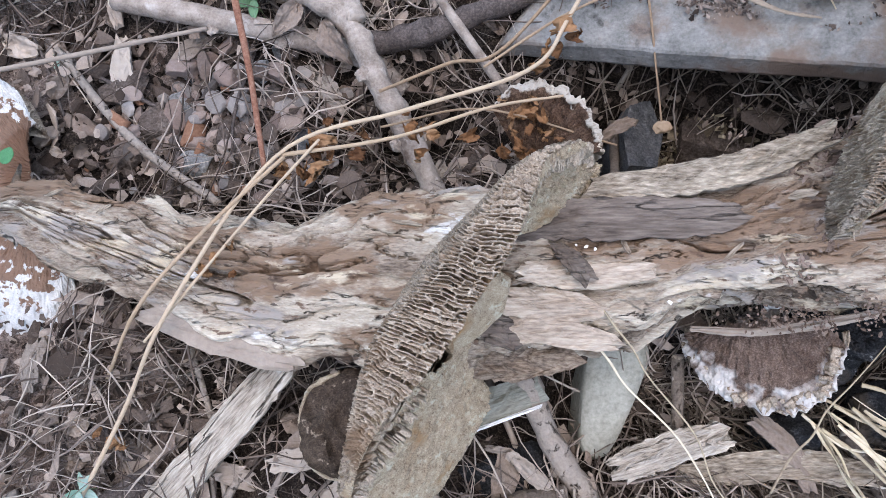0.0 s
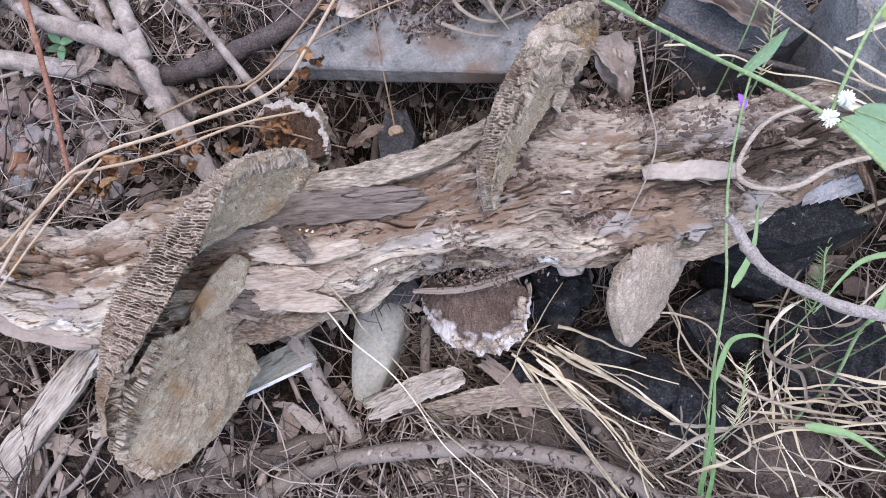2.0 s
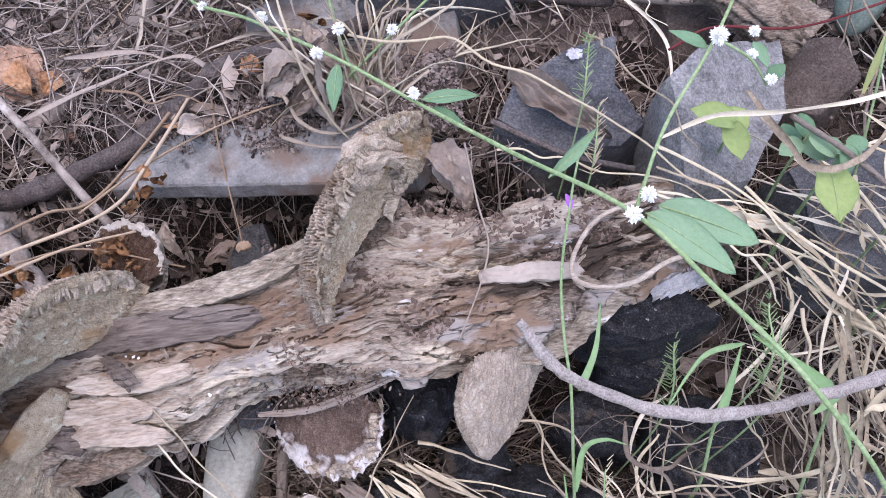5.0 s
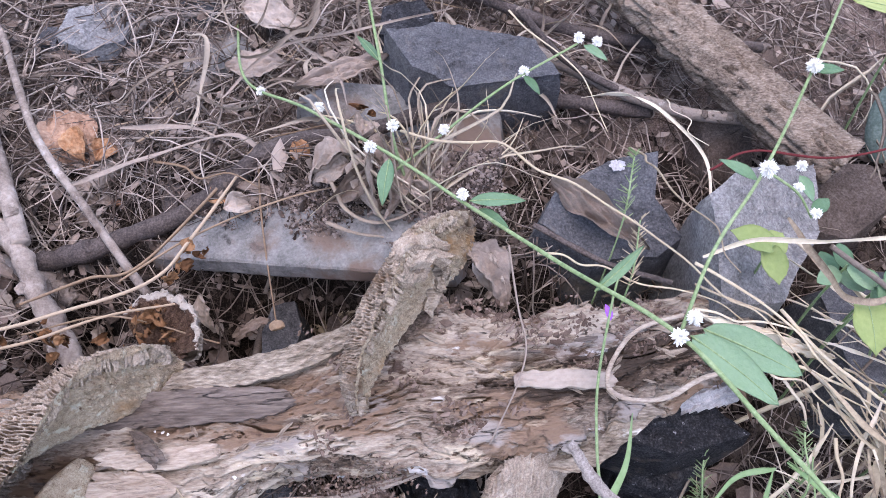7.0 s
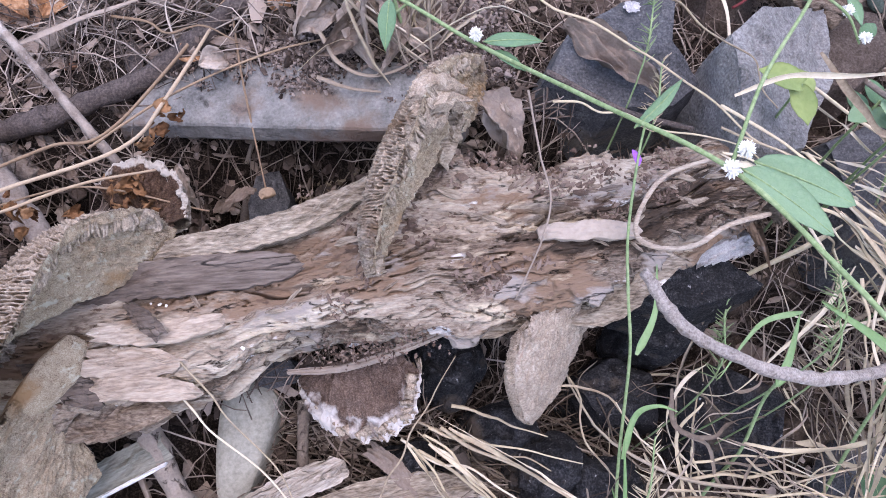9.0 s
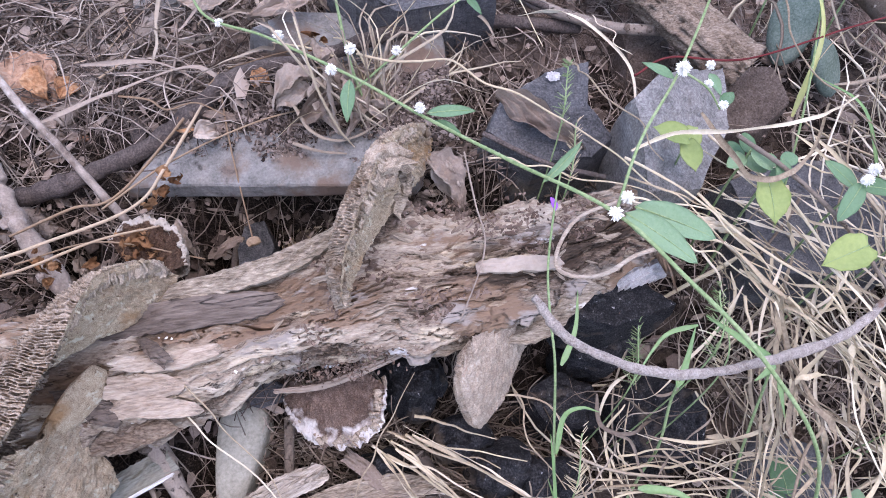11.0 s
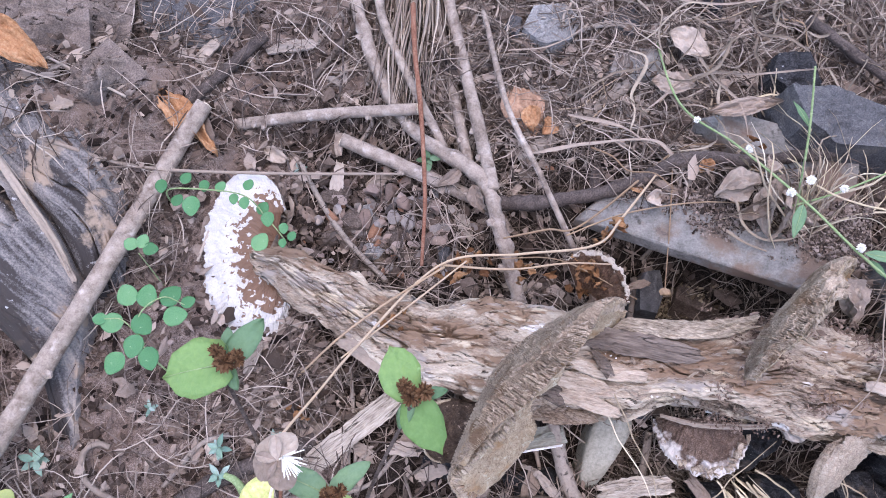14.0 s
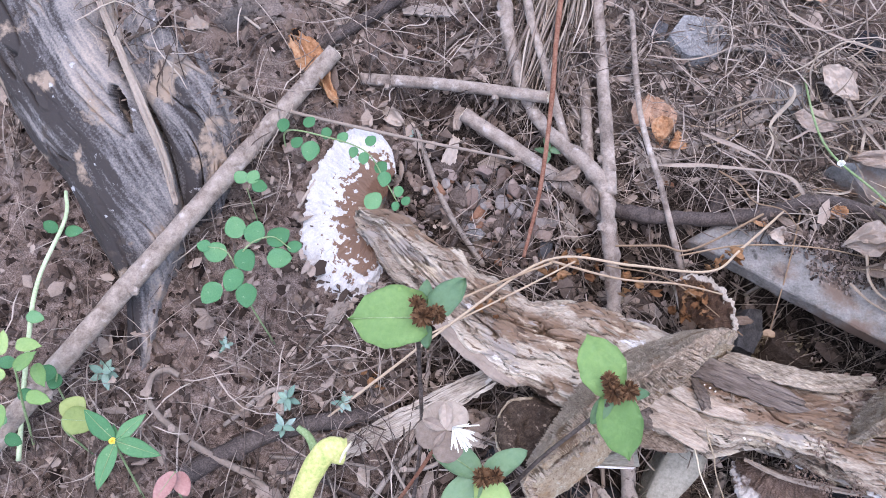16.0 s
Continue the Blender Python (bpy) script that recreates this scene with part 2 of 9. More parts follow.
M_bare = material("bare_reddish_soil", [(0.034, 0.024, 0.020), (0.205, 0.150, 0.126), (0.430, 0.345, 0.305)], 90, bump=1.0, bump_scale=300, rough=0.95, distance=0.005,
                  spots=[((0.24, 0.175, 0.145), 12, 0.55, 0.12), ((0.070, 0.050, 0.041), 60, 0.59, 0.07)])
# dark humus, taken near black so its colour carries the shade between litter
M_shaded_soil = material("soil", [(0.006, 0.004, 0.004), (0.028, 0.020, 0.016), (0.140, 0.107, 0.086)], 80, bump=0.9, bump_scale=300, rough=0.95, distance=0.005,
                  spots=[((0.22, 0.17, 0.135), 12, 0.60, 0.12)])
M_mulch = material("dark_mulch", [(0.018, 0.012, 0.010), (0.070, 0.048, 0.038), (0.185, 0.135, 0.110)], 120, bump=0.8, rough=0.95, per="island")
M_wood = material("rotten_log_wood", [(0.075, 0.054, 0.041), (0.200, 0.150, 0.115), (0.325, 0.260, 0.205), (0.430, 0.360, 0.288), (0.520, 0.450, 0.368), (0.650, 0.585, 0.495)], 85, (0.32, 1.15, 1.15), 12, bump=0.9, bump_scale=230, warp=0.35, distance=0.004, toned=0.66, grain=0.30, cracks=(50, 0.030, (0.050, 0.036, 0.029)),
                  spots=[((0.240, 0.165, 0.118), 26, 0.52, 0.06), ((0.330, 0.290, 0.262), 34, 0.57, 0.06), ((0.530, 0.448, 0.345), 38, 0.60, 0.06), ((0.66, 0.64, 0.625), 42, 0.65, 0.04), ((0.105, 0.072, 0.055), 60, 0.61, 0.05), ((0.165, 0.112, 0.084), 150, 0.61, 0.05)])
M_log = material("weathered_wood", [(0.07, 0.052, 0.038), (0.215, 0.172, 0.130), (0.345, 0.285, 0.222), (0.54, 0.46, 0.365)], 60, (0.30, 1.3, 1.3), 10, bump=0.8, bump_scale=150, warp=0.8, distance=0.003,
                 spots=[((0.13, 0.090, 0.065), 26, 0.61, 0.10), ((0.62, 0.60, 0.57), 45, 0.69, 0.05)])
M_log_pale = material("pale_weathered_wood", [(0.130, 0.102, 0.080), (0.310, 0.262, 0.215), (0.440, 0.382, 0.320), (0.580, 0.522, 0.450)], 75, (0.14, 1.3, 1.3), 10, bump=1.0, bump_scale=190, warp=0.3, distance=0.003, cracks=(40, 0.03, (0.07, 0.055, 0.043)),
                      spots=[((0.22, 0.175, 0.140), 24, 0.58, 0.12), ((0.62, 0.59, 0.55), 40, 0.66, 0.06)])
M_log_brown = material("brown_weathered_wood", [(0.06, 0.042, 0.031), (0.165, 0.122, 0.092), (0.275, 0.215, 0.166), (0.40, 0.33, 0.262)], 70, (0.40, 1.2, 1.2), 10, bump=0.9, bump_scale=170, warp=0.8, distance=0.003)
M_cream = material("fresh_split_wood", [(0.210, 0.162, 0.126), (0.385, 0.310, 0.248), (0.530, 0.450, 0.370)], 60, (0.25, 1.5, 1.5), bump=0.5, bump_scale=260)
M_dark_wood = material("dark_smooth_wood", [(0.060, 0.045, 0.037), (0.150, 0.118, 0.100), (0.250, 0.205, 0.175)], 40, (0.2, 1.8, 1.8), bump=1.0, bump_scale=260, grain=0.4, cracks=(75, 0.06, (0.05, 0.04, 0.034)))
M_rot = material("crumbled_rot", [(0.10, 0.066, 0.052), (0.17, 0.12, 0.096), (0.27, 0.20, 0.165)], 160, bump=0.8, bump_scale=500, per="island")
M_bark = material("grey_brown_bark", [(0.090, 0.069, 0.057), (0.215, 0.176, 0.147), (0.365, 0.310, 0.268)], 70, (1, 1, 1), bump=0.7, bump_scale=300, per="object", cracks=(75, 0.06, (0.05, 0.038, 0.032)),
                  spots=[((0.46, 0.42, 0.38), 90, 0.64, 0.06), ((0.09, 0.068, 0.058), 60, 0.63, 0.08)])
M_greytwig = material("grey_twig_bark", [(0.150, 0.125, 0.112), (0.300, 0.262, 0.240), (0.450, 0.405, 0.375)], 110, bump=0.9, bump_scale=300, spots=[((0.20, 0.125, 0.095), 45, 0.62, 0.06), ((0.54, 0.50, 0.47), 120, 0.65, 0.06)])
M_bark_dark = material("dark_bark", [(0.035, 0.028, 0.026), (0.085, 0.068, 0.062), (0.16, 0.13, 0.118)], 70, bump=0.8, bump_scale=300)
M_stick = material("smooth_stick_bark", [(0.13, 0.10, 0.083), (0.28, 0.228, 0.192), (0.42, 0.36, 0.315)], 70, bump=0.6, bump_scale=280, grain=0.22, spots=[((0.47, 0.42, 0.385), 60, 0.60, 0.10), ((0.13, 0.095, 0.078), 36, 0.60, 0.10)])
M_bark_pale = material("pale_stripped_wood", [(0.160, 0.124, 0.100), (0.290, 0.235, 0.195), (0.420, 0.355, 0.300)], 50, (0.6, 0.6, 1), bump=0.45, bump_scale=240, per="object",
                       spots=[((0.12, 0.08, 0.065), 34, 0.62, 0.1)])
M_cut = material("pale_cut_wood", [(0.55, 0.47, 0.36), (0.75, 0.68, 0.56)], 200, bump=0.3)
M_redtwig = material("reddish_twig", [(0.13, 0.05, 0.032), (0.22, 0.10, 0.065), (0.30, 0.17, 0.12)], 60, bump=0.4)
M_tanstem = material("tan_dry_stem", [(0.190, 0.125, 0.080), (0.330, 0.235, 0.155), (0.460, 0.360, 0.260)], 60, bump=0.4, per="object")
M_straw = material("dry_straw", [(0.160, 0.125, 0.098), (0.380, 0.315, 0.240), (0.500, 0.420, 0.280), (0.640, 0.575, 0.470)], 40, bump=0.2, per="island")
M_straw_one = material("dry_straw_stalk", [(0.190, 0.145, 0.105), (0.380, 0.310, 0.215), (0.500, 0.420, 0.285), (0.630, 0.550, 0.430)], 40, bump=0.2, per="object")
M_needle = material("dry_fibre_litter", [(0.060, 0.044, 0.036), (0.175, 0.134, 0.112), (0.460, 0.385, 0.328)], 40, bump=0.2, per="island")
M_crumb = material("leaf_crumbs", [(0.050, 0.036, 0.029), (0.175, 0.131, 0.107), (0.360, 0.288, 0.240)], 80, bump=0.4, per="island")
M_grit = material("soil_grit", [(0.036, 0.026, 0.022), (0.130, 0.097, 0.082), (0.310, 0.248, 0.216)], 90, bump=0.6, bump_scale=400, per="island")
M_rust_stone = material("rusty_pebble", [(0.18, 0.085, 0.05), (0.30, 0.16, 0.10)], 80, bump=0.4)
M_slate = material("dark_slate", [(0.045, 0.046, 0.051), (0.098, 0.100, 0.108), (0.180, 0.180, 0.188)], 75, bump=0.9, bump_scale=170, rough=0.8, distance=0.004,
                   spots=[((0.19, 0.165, 0.14), 22, 0.58, 0.14), ((0.24, 0.24, 0.245), 120, 0.66, 0.05)])
# dark stone, blackened further to put the shade of the hollows into its colour
M_coal = material("blackish_stone", [(0.009, 0.009, 0.010), (0.026, 0.027, 0.031), (0.090, 0.090, 0.098)], 75, bump=1.0, bump_scale=200, rough=0.7, distance=0.004,
                  spots=[((0.38, 0.38, 0.39), 240, 0.66, 0.05), ((0.13, 0.105, 0.085), 24, 0.60, 0.12)])
M_greyrock = material("rough_grey_stone", [(0.100, 0.100, 0.100), (0.215, 0.210, 0.208), (0.360, 0.355, 0.350)], 60, bump=0.8, bump_scale=170, distance=0.004,
                      spots=[((0.15, 0.10, 0.08), 14, 0.62, 0.15)])
M_slab = material("grey_slab_stone", [(0.110, 0.108, 0.102), (0.205, 0.200, 0.192), (0.310, 0.300, 0.286)], 55, bump=0.7, bump_scale=240, grain=0.3,
                  spots=[((0.17, 0.125, 0.10), 16, 0.47, 0.10), ((0.06, 0.058, 0.054), 60, 0.60, 0.1)])
M_brownstone = material("brown_stone", [(0.055, 0.040, 0.034), (0.120, 0.092, 0.078), (0.210, 0.168, 0.145)], 60, bump=0.8, distance=0.004)
M_palestone = material("greenish_grey_stone", [(0.215, 0.215, 0.180), (0.315, 0.310, 0.265), (0.400, 0.392, 0.345)], 40, bump=0.25, bump_scale=250,
                       spots=[((0.30, 0.20, 0.12), 30, 0.64, 0.1)])
M_pore = material("maze_pores", [(0.165, 0.120, 0.088), (0.360, 0.288, 0.224), (0.560, 0.470, 0.378)], 110, bump=0.6, bump_scale=420, spots=[((0.215, 0.150, 0.105), 36, 0.52, 0.10)])
M_cap = material("blotched_cap", [(0.150, 0.100, 0.066), (0.335, 0.255, 0.176), (0.465, 0.375, 0.268), (0.590, 0.510, 0.390)], 170, bump=1.0, bump_scale=280, distance=0.004,
                 spots=[((0.55, 0.520, 0.420), 120, 0.56, 0.10), ((0.33, 0.205, 0.110), 30, 0.55, 0.12), ((0.150, 0.100, 0.068), 230, 0.64, 0.08)])
M_cap_pale = material("pale_tan_cap", [(0.190, 0.145, 0.115), (0.330, 0.265, 0.210), (0.480, 0.420, 0.350)], 90, bump=0.6, bump_scale=260, spots=[((0.30, 0.15, 0.11), 40, 0.62, 0.08)])
M_white = material("white_cap", [(0.58, 0.56, 0.55), (0.74, 0.73, 0.73), (0.84, 0.83, 0.84)], 60, bump=0.5, bump_scale=220)
M_rustcap = material("rusty_hollow", [(0.040, 0.023, 0.016), (0.105, 0.060, 0.040), (0.21, 0.135, 0.092)], 120, bump=0.9, bump_scale=380, distance=0.004)
M_dryleaf = material("dry_leaf", [(0.175, 0.132, 0.107), (0.315, 0.250, 0.207), (0.470, 0.395, 0.335)], 60, bump=0.8, bump_scale=190, per="object", rough=0.75)
M_crumb_leaf = material("brown_dry_leaf", [(0.085, 0.06, 0.05), (0.19, 0.14, 0.115), (0.31, 0.245, 0.205)], 60, bump=0.5, bump_scale=190, per="object", rough=0.8)
M_palerust = material("pale_rust_leaf", [(0.25, 0.135, 0.085), (0.40, 0.245, 0.165), (0.50, 0.345, 0.250)], 40, bump=0.7, bump_scale=170, rough=0.75)
M_root = material("dry_rootlets", [(0.060, 0.045, 0.036), (0.160, 0.124, 0.098), (0.320, 0.262, 0.205)], 40, bump=0.3, per="island")
M_root_one = material("dry_rootlet", [(0.120, 0.092, 0.072), (0.240, 0.192, 0.150), (0.380, 0.318, 0.250)], 40, bump=0.4, per="object")
M_rustleaf = material("rust_dry_leaf", [(0.24, 0.105, 0.045), (0.40, 0.205, 0.10), (0.50, 0.31, 0.18)], 40, bump=0.5, bump_scale=170, rough=0.7)
M_green = leafy(material("green_leaf", [(0.075, 0.155, 0.080), (0.120, 0.222, 0.122), (0.180, 0.292, 0.168)], 50, bump=0.4, bump_scale=220, rough=0.5, per="object"))
M_grass = leafy(material("grass_blade", [(0.100, 0.190, 0.072), (0.165, 0.280, 0.118), (0.27, 0.375, 0.190)], 40, bump=0.2, rough=0.5, per="object"))
M_green_round = leafy(material("fresh_green_leaflet", [(0.036, 0.145, 0.058), (0.062, 0.205, 0.088), (0.125, 0.285, 0.130)], 90, bump=0.35, rough=0.5, per="object", spots=[((0.22, 0.34, 0.20), 120, 0.66, 0.08)]))
M_yellowgreen = leafy(material("yellowing_leaf", [(0.150, 0.215, 0.065), (0.260, 0.325, 0.110), (0.410, 0.410, 0.180)], 30, bump=0.2, rough=0.55, per="object",
                               spots=[((0.32, 0.20, 0.07), 40, 0.66, 0.05)]))
M_tallleaf = leafy(material("broad_green_leaf", [(0.105, 0.215, 0.068), (0.175, 0.310, 0.102), (0.280, 0.400, 0.145)], 45, bump=0.3, rough=0.5, per="object", spots=[((0.30, 0.37, 0.11), 26, 0.62, 0.10)]))
M_greenstem = material("green_stem", [(0.120, 0.190, 0.080), (0.195, 0.285, 0.130), (0.300, 0.380, 0.205)], 50, bump=0.2, rough=0.55)
M_bluegreen = leafy(material("bluish_weed_leaf", [(0.10, 0.19, 0.15), (0.17, 0.28, 0.22), (0.28, 0.38, 0.34)], 60, bump=0.2, per="object"))
M_petal = material("white_petals", [(0.70, 0.70, 0.66), (0.84, 0.84, 0.80)], 200, bump=0.1, per="island")
M_purple = material("violet_petal", [(0.30, 0.08, 0.62), (0.46, 0.17, 0.80)], 100, bump=0.1)
M_yellow = material("yellow_petal", [(0.75, 0.58, 0.05), (0.85, 0.70, 0.10)], 100, bump=0.1)
M_brownbud = material("brown_seed_head", [(0.07, 0.035, 0.018), (0.17, 0.085, 0.04), (0.26, 0.15, 0.08)], 300, bump=0.7, bump_scale=600, per="island")
M_cactus = material("grey_green_pad", [(0.070, 0.105, 0.090), (0.125, 0.175, 0.150), (0.200, 0.250, 0.220)], 60, bump=0.3)
M_yellowstalk = material("yellow_green_stalk", [(0.250, 0.360, 0.100), (0.460, 0.480, 0.160), (0.600, 0.560, 0.280)], 30, bump=0.2, rough=0.5)
M_trunk = material("grey_stripped_trunk", [(0.050, 0.044, 0.043), (0.122, 0.115, 0.117), (0.215, 0.198, 0.190), (0.310, 0.266, 0.236), (0.390, 0.325, 0.275), (0.440, 0.375, 0.320)], 55, (1, 1, 1), 10, bump=0.45, bump_scale=170, warp=0.6, distance=0.003, toned=0.76, grain=0.26,
                   spots=[((0.30, 0.235, 0.185), 24, 0.56, 0.07), ((0.42, 0.42, 0.43), 60, 0.66, 0.04), ((0.07, 0.058, 0.052), 34, 0.65, 0.06)])
M_plate = material("bark_plates", [(0.075, 0.060, 0.055), (0.165, 0.132, 0.116), (0.280, 0.230, 0.205)], 60, bump=0.7, bump_scale=160, cracks=(38, 0.06, (0.025, 0.02, 0.018)), spots=[((0.09, 0.088, 0.09), 12, 0.55, 0.15)])
M_palestalk = material("pale_green_stalk", [(0.27, 0.37, 0.20), (0.40, 0.50, 0.30), (0.53, 0.60, 0.43)], 40, bump=0.2, rough=0.55)
M_fibre = material("frayed_bark_fibre", [(0.12, 0.09, 0.075), (0.26, 0.205, 0.168), (0.44, 0.37, 0.305)], 40, bump=0.3, per="island")
M_slat = material("greenish_grey_slat", [(0.115, 0.115, 0.095), (0.205, 0.203, 0.170), (0.300, 0.293, 0.250)], 70, (0.3, 1.3, 1.3), bump=0.6, bump_scale=200)
M_tancrumb = material("tan_wood_crumbs", [(0.10, 0.075, 0.05), (0.26, 0.205, 0.14), (0.44, 0.37, 0.26)], 90, bump=0.5, per="island")
M_pink = material("pinkish_leaf", [(0.30, 0.14, 0.13), (0.42, 0.24, 0.22)], 40, bump=0.3)

# ---- ground ----
def ground_axis(a, b, step, far):
    inner = np.arange(a, b + step / 2, step)
    out = far * np.linspace(0.12, 1, 14) ** 2.2
    return np.concatenate([(a - out)[::-1], inner, b + out])


gx, gy = ground_axis(-0.95, 1.0, 0.0045, 40), ground_axis(-0.4, 0.85, 0.0045, 40)
GX, GY = np.meshgrid(gx, gy, indexing="ij")
GZ = ground_z(GX, GY) + 0.0055 * (fbm(GX * 160, GY * 160, 2) - 0.5) + 0.006 * ramp(fbm(GX * 55 + 9, GY * 55, 2), 0.55, 0.75)
ground = new("ground", mesh_of("ground", np.stack([GX, GY, GZ], -1).reshape(-1, 3), grid_faces(len(gx), len(gy)), (M_shaded_soil, M_bare)))
# bare soil where the mask is high; elsewhere the soil with shade in its colour
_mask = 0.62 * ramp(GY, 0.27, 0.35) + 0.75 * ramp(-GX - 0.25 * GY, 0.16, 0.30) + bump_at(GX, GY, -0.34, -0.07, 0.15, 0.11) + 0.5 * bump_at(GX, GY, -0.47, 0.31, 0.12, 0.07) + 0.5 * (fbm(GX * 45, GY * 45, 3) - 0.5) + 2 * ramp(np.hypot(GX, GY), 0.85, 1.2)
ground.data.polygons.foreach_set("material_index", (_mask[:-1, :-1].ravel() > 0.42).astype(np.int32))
tagged(ground, "bare brown soil strewn with litter", "ground", kind="structure")

# ---- the rotting log ----
LOG = np.array([  # x, south edge, north edge, top
    (-0.292, 0.100, 0.112, 0.070), (-0.270, 0.092, 0.125, 0.072), (-0.230, 0.066, 0.119, 0.070), (-0.190, 0.044, 0.111, 0.071),
    (-0.160, 0.030, 0.104, 0.071), (-0.110, 0.017, 0.102, 0.076), (-0.065, 0.013, 0.114, 0.084), (-0.015, 0.013, 0.112, 0.094),
    (0.030, 0.026, 0.111, 0.099), (0.070, 0.033, 0.114, 0.101), (0.120, 0.047, 0.118, 0.104), (0.155, 0.048, 0.131, 0.114),
    (0.200, 0.049, 0.148, 0.120), (0.240, 0.049, 0.146, 0.126), (0.300, 0.054, 0.155, 0.129), (0.340, 0.075, 0.159, 0.122),
    (0.390, 0.095, 0.160, 0.112), (0.425, 0.108, 0.140, 0.104)])
LOG_THICK = np.array([(-0.292, 0.022), (-0.2, 0.05), (0.0, 0.07), (0.2, 0.062), (0.35, 0.05), (0.425, 0.03)])


def log_at(x):
    s, n, t = (np.interp(x, LOG[:, 0], LOG[:, k]) for k in (1, 2, 3))
    return s, n, t, np.interp(x, LOG_THICK[:, 0], LOG_THICK[:, 1])


_ta = np.linspace(0, 2 * np.pi, 4001)
_tp = np.stack([np.sign(np.cos(_ta - np.pi / 2)) * np.abs(np.cos(_ta - np.pi / 2)) ** 0.8 * 0.047, np.sign(np.sin(_ta - np.pi / 2)) * np.abs(np.sin(_ta - np.pi / 2)) ** 0.62 * 0.032], 1)
_tr = np.concatenate([[0], np.cumsum(np.linalg.norm(np.diff(_tp, axis=0), axis=1))])
_tr *= 2 * np.pi / _tr[-1]


def LOG_RUN(th):
    """The length round the log up to an angle, over a full turn of 2 pi."""
    return np.interp(th, _ta, _tr)


def log_surface(xs, th):
    """Points of the log for stations xs and angles th (0 at the underside)."""
    s, n, t, h = (v[:, None] for v in log_at(xs))
    a = th[None, :] - np.pi / 2
    c, q = np.cos(a), np.sin(a)
    cy, hw, cz, hh = (s + n) / 2, (n - s) / 2, t - h / 2, h / 2
    X = xs[:, None] + 0 * a
    flat_arc = th[None, :] * 0.045 + 0 * X
    arc = LOG_RUN(th)[None, :] * 0.045 + 0 * X
    bow = 0.5 * (fbm(X * 14, arc * 30 + 3, 2) - 0.5)
    worn = 0.58 + 0.30 * ramp(X, 0.0, 0.25) + 0.30 * ramp(fbm(X * 11 + 5, arc * 26 + 2, 2), 0.50, 0.68)
    d = 0.013 * (fbm(X * 14 + 3, arc * 36, 3) - 0.5)
    steps = fbm(X * 6 + 1.7, arc * 34 + 8 + bow, 5) * 4
    d = d + 0.0048 * worn * (np.floor(steps) + ramp(steps % 1.0, 0.90, 1.0) - 2)
    small = fbm(X * 18 + 4, arc * 90 + 2 + bow * 2, 4) * 4
    some = ramp(fbm(X * 9 + 30, arc * 30, 2), 0.50, 0.62) * ramp(X, -0.10, 0.15)
    d = d + 0.0024 * worn * some * (np.floor(small) + ramp(small % 1.0, 0.90, 1.0) - 2)
    plain = 1 - 0.65 * ramp(fbm(X * 16 + 70, arc * 50 + 4, 2), 0.46, 0.60)
    d = d + plain * (0.0026 * (fbm(X * 20, arc * 420, 3) - 0.5) + 0.0022 * (fbm(X * 90, arc * 300 + 3, 3) - 0.5))
    for shift, fx, fa, cut in ((40, 4, 30, 0.016), (90, 6, 50, 0.013), (140, 10, 90, 0.009), (190, 16, 140, 0.007)):
        crack = np.abs(fbm(X * fx + shift, arc * fa + 11 + bow * 2, 3) - 0.5)
        d = d - cut * (1 - ramp(crack, 0.002, 0.013)) * ramp(fbm(X * 11 + shift, arc * 30, 2), 0.44, 0.50)
    crumble = ramp(fbm(X * 15 + 61, arc * 48 + 5, 3) + 0.07 * ramp(X, 0.12, 0.3) - 0.03 + 0.16 * bump_at(X, flat_arc, 0.165, 0.047, 0.040, 0.010), 0.55, 0.62)
    d = d + crumble * (0.0075 * (fbm(X * 110, arc * 150 + 3, 4) - 0.5) - 0.0022)
    d = d - 0.012 * bump_at(X, flat_arc, 0.165, 0.047, 0.035, 0.010) - 0.005 * bump_at(X, flat_arc, 0.27, 0.058, 0.05, 0.02)
    d = d + 0.012 * bump_at(X, flat_arc, 0.215, 0.100, 0.016, 0.012)
    edge = np.minimum(np.abs(np.sign(c) * np.abs(c) ** 0.8), 1)
    Y = cy + np.sign(c) * np.abs(c) ** 0.8 * hw + d * c * (0.8 + 1.2 * edge) + 0.011 * (fbm(X * 60 + 2, np.sign(c) * 3 + 9 + 0 * X, 3) - 0.5) * np.abs(c)
    Z = cz + np.sign(q) * np.abs(q) ** 0.62 * hh + d * np.maximum(q, -0.3)
    X = X + 0.03 * ramp(X, 0.36, 0.425) * (fbm(arc * 160, arc * 0 + 2, 2) - 0.45) - 0.03 * ramp(-X, 0.26, 0.292) * (fbm(arc * 120, arc * 0 + 5, 2) - 0.6)
    patch = vnoise(np.floor(steps) * 3.7 + X * 5, np.floor(steps) * 1.9 + arc * 20)
    tone = 0.52 + 0.60 * (fbm(X * 8 + 6, arc * 60 + bow * 2, 4) - 0.5) + 0.22 * plain * (fbm(X * 26, arc * 420, 3) - 0.5) + 0.34 * (patch - 0.5) - 0.16 * crumble + 0.16 * (fbm(X * 90, arc * 260 + 7, 3) - 0.5)
    tone = tone - 0.15 * ramp(X, 0.09, 0.20) + 0.04 * ramp(-X, -0.06, 0.04) + 0.10 * bump_at(X, flat_arc, 0.04, 0.055, 0.05, 0.02) + 0.10 * bump_at(X, flat_arc, 0.33, 0.075, 0.05, 0.02)
    return np.stack([X, Y, Z], -1), tone


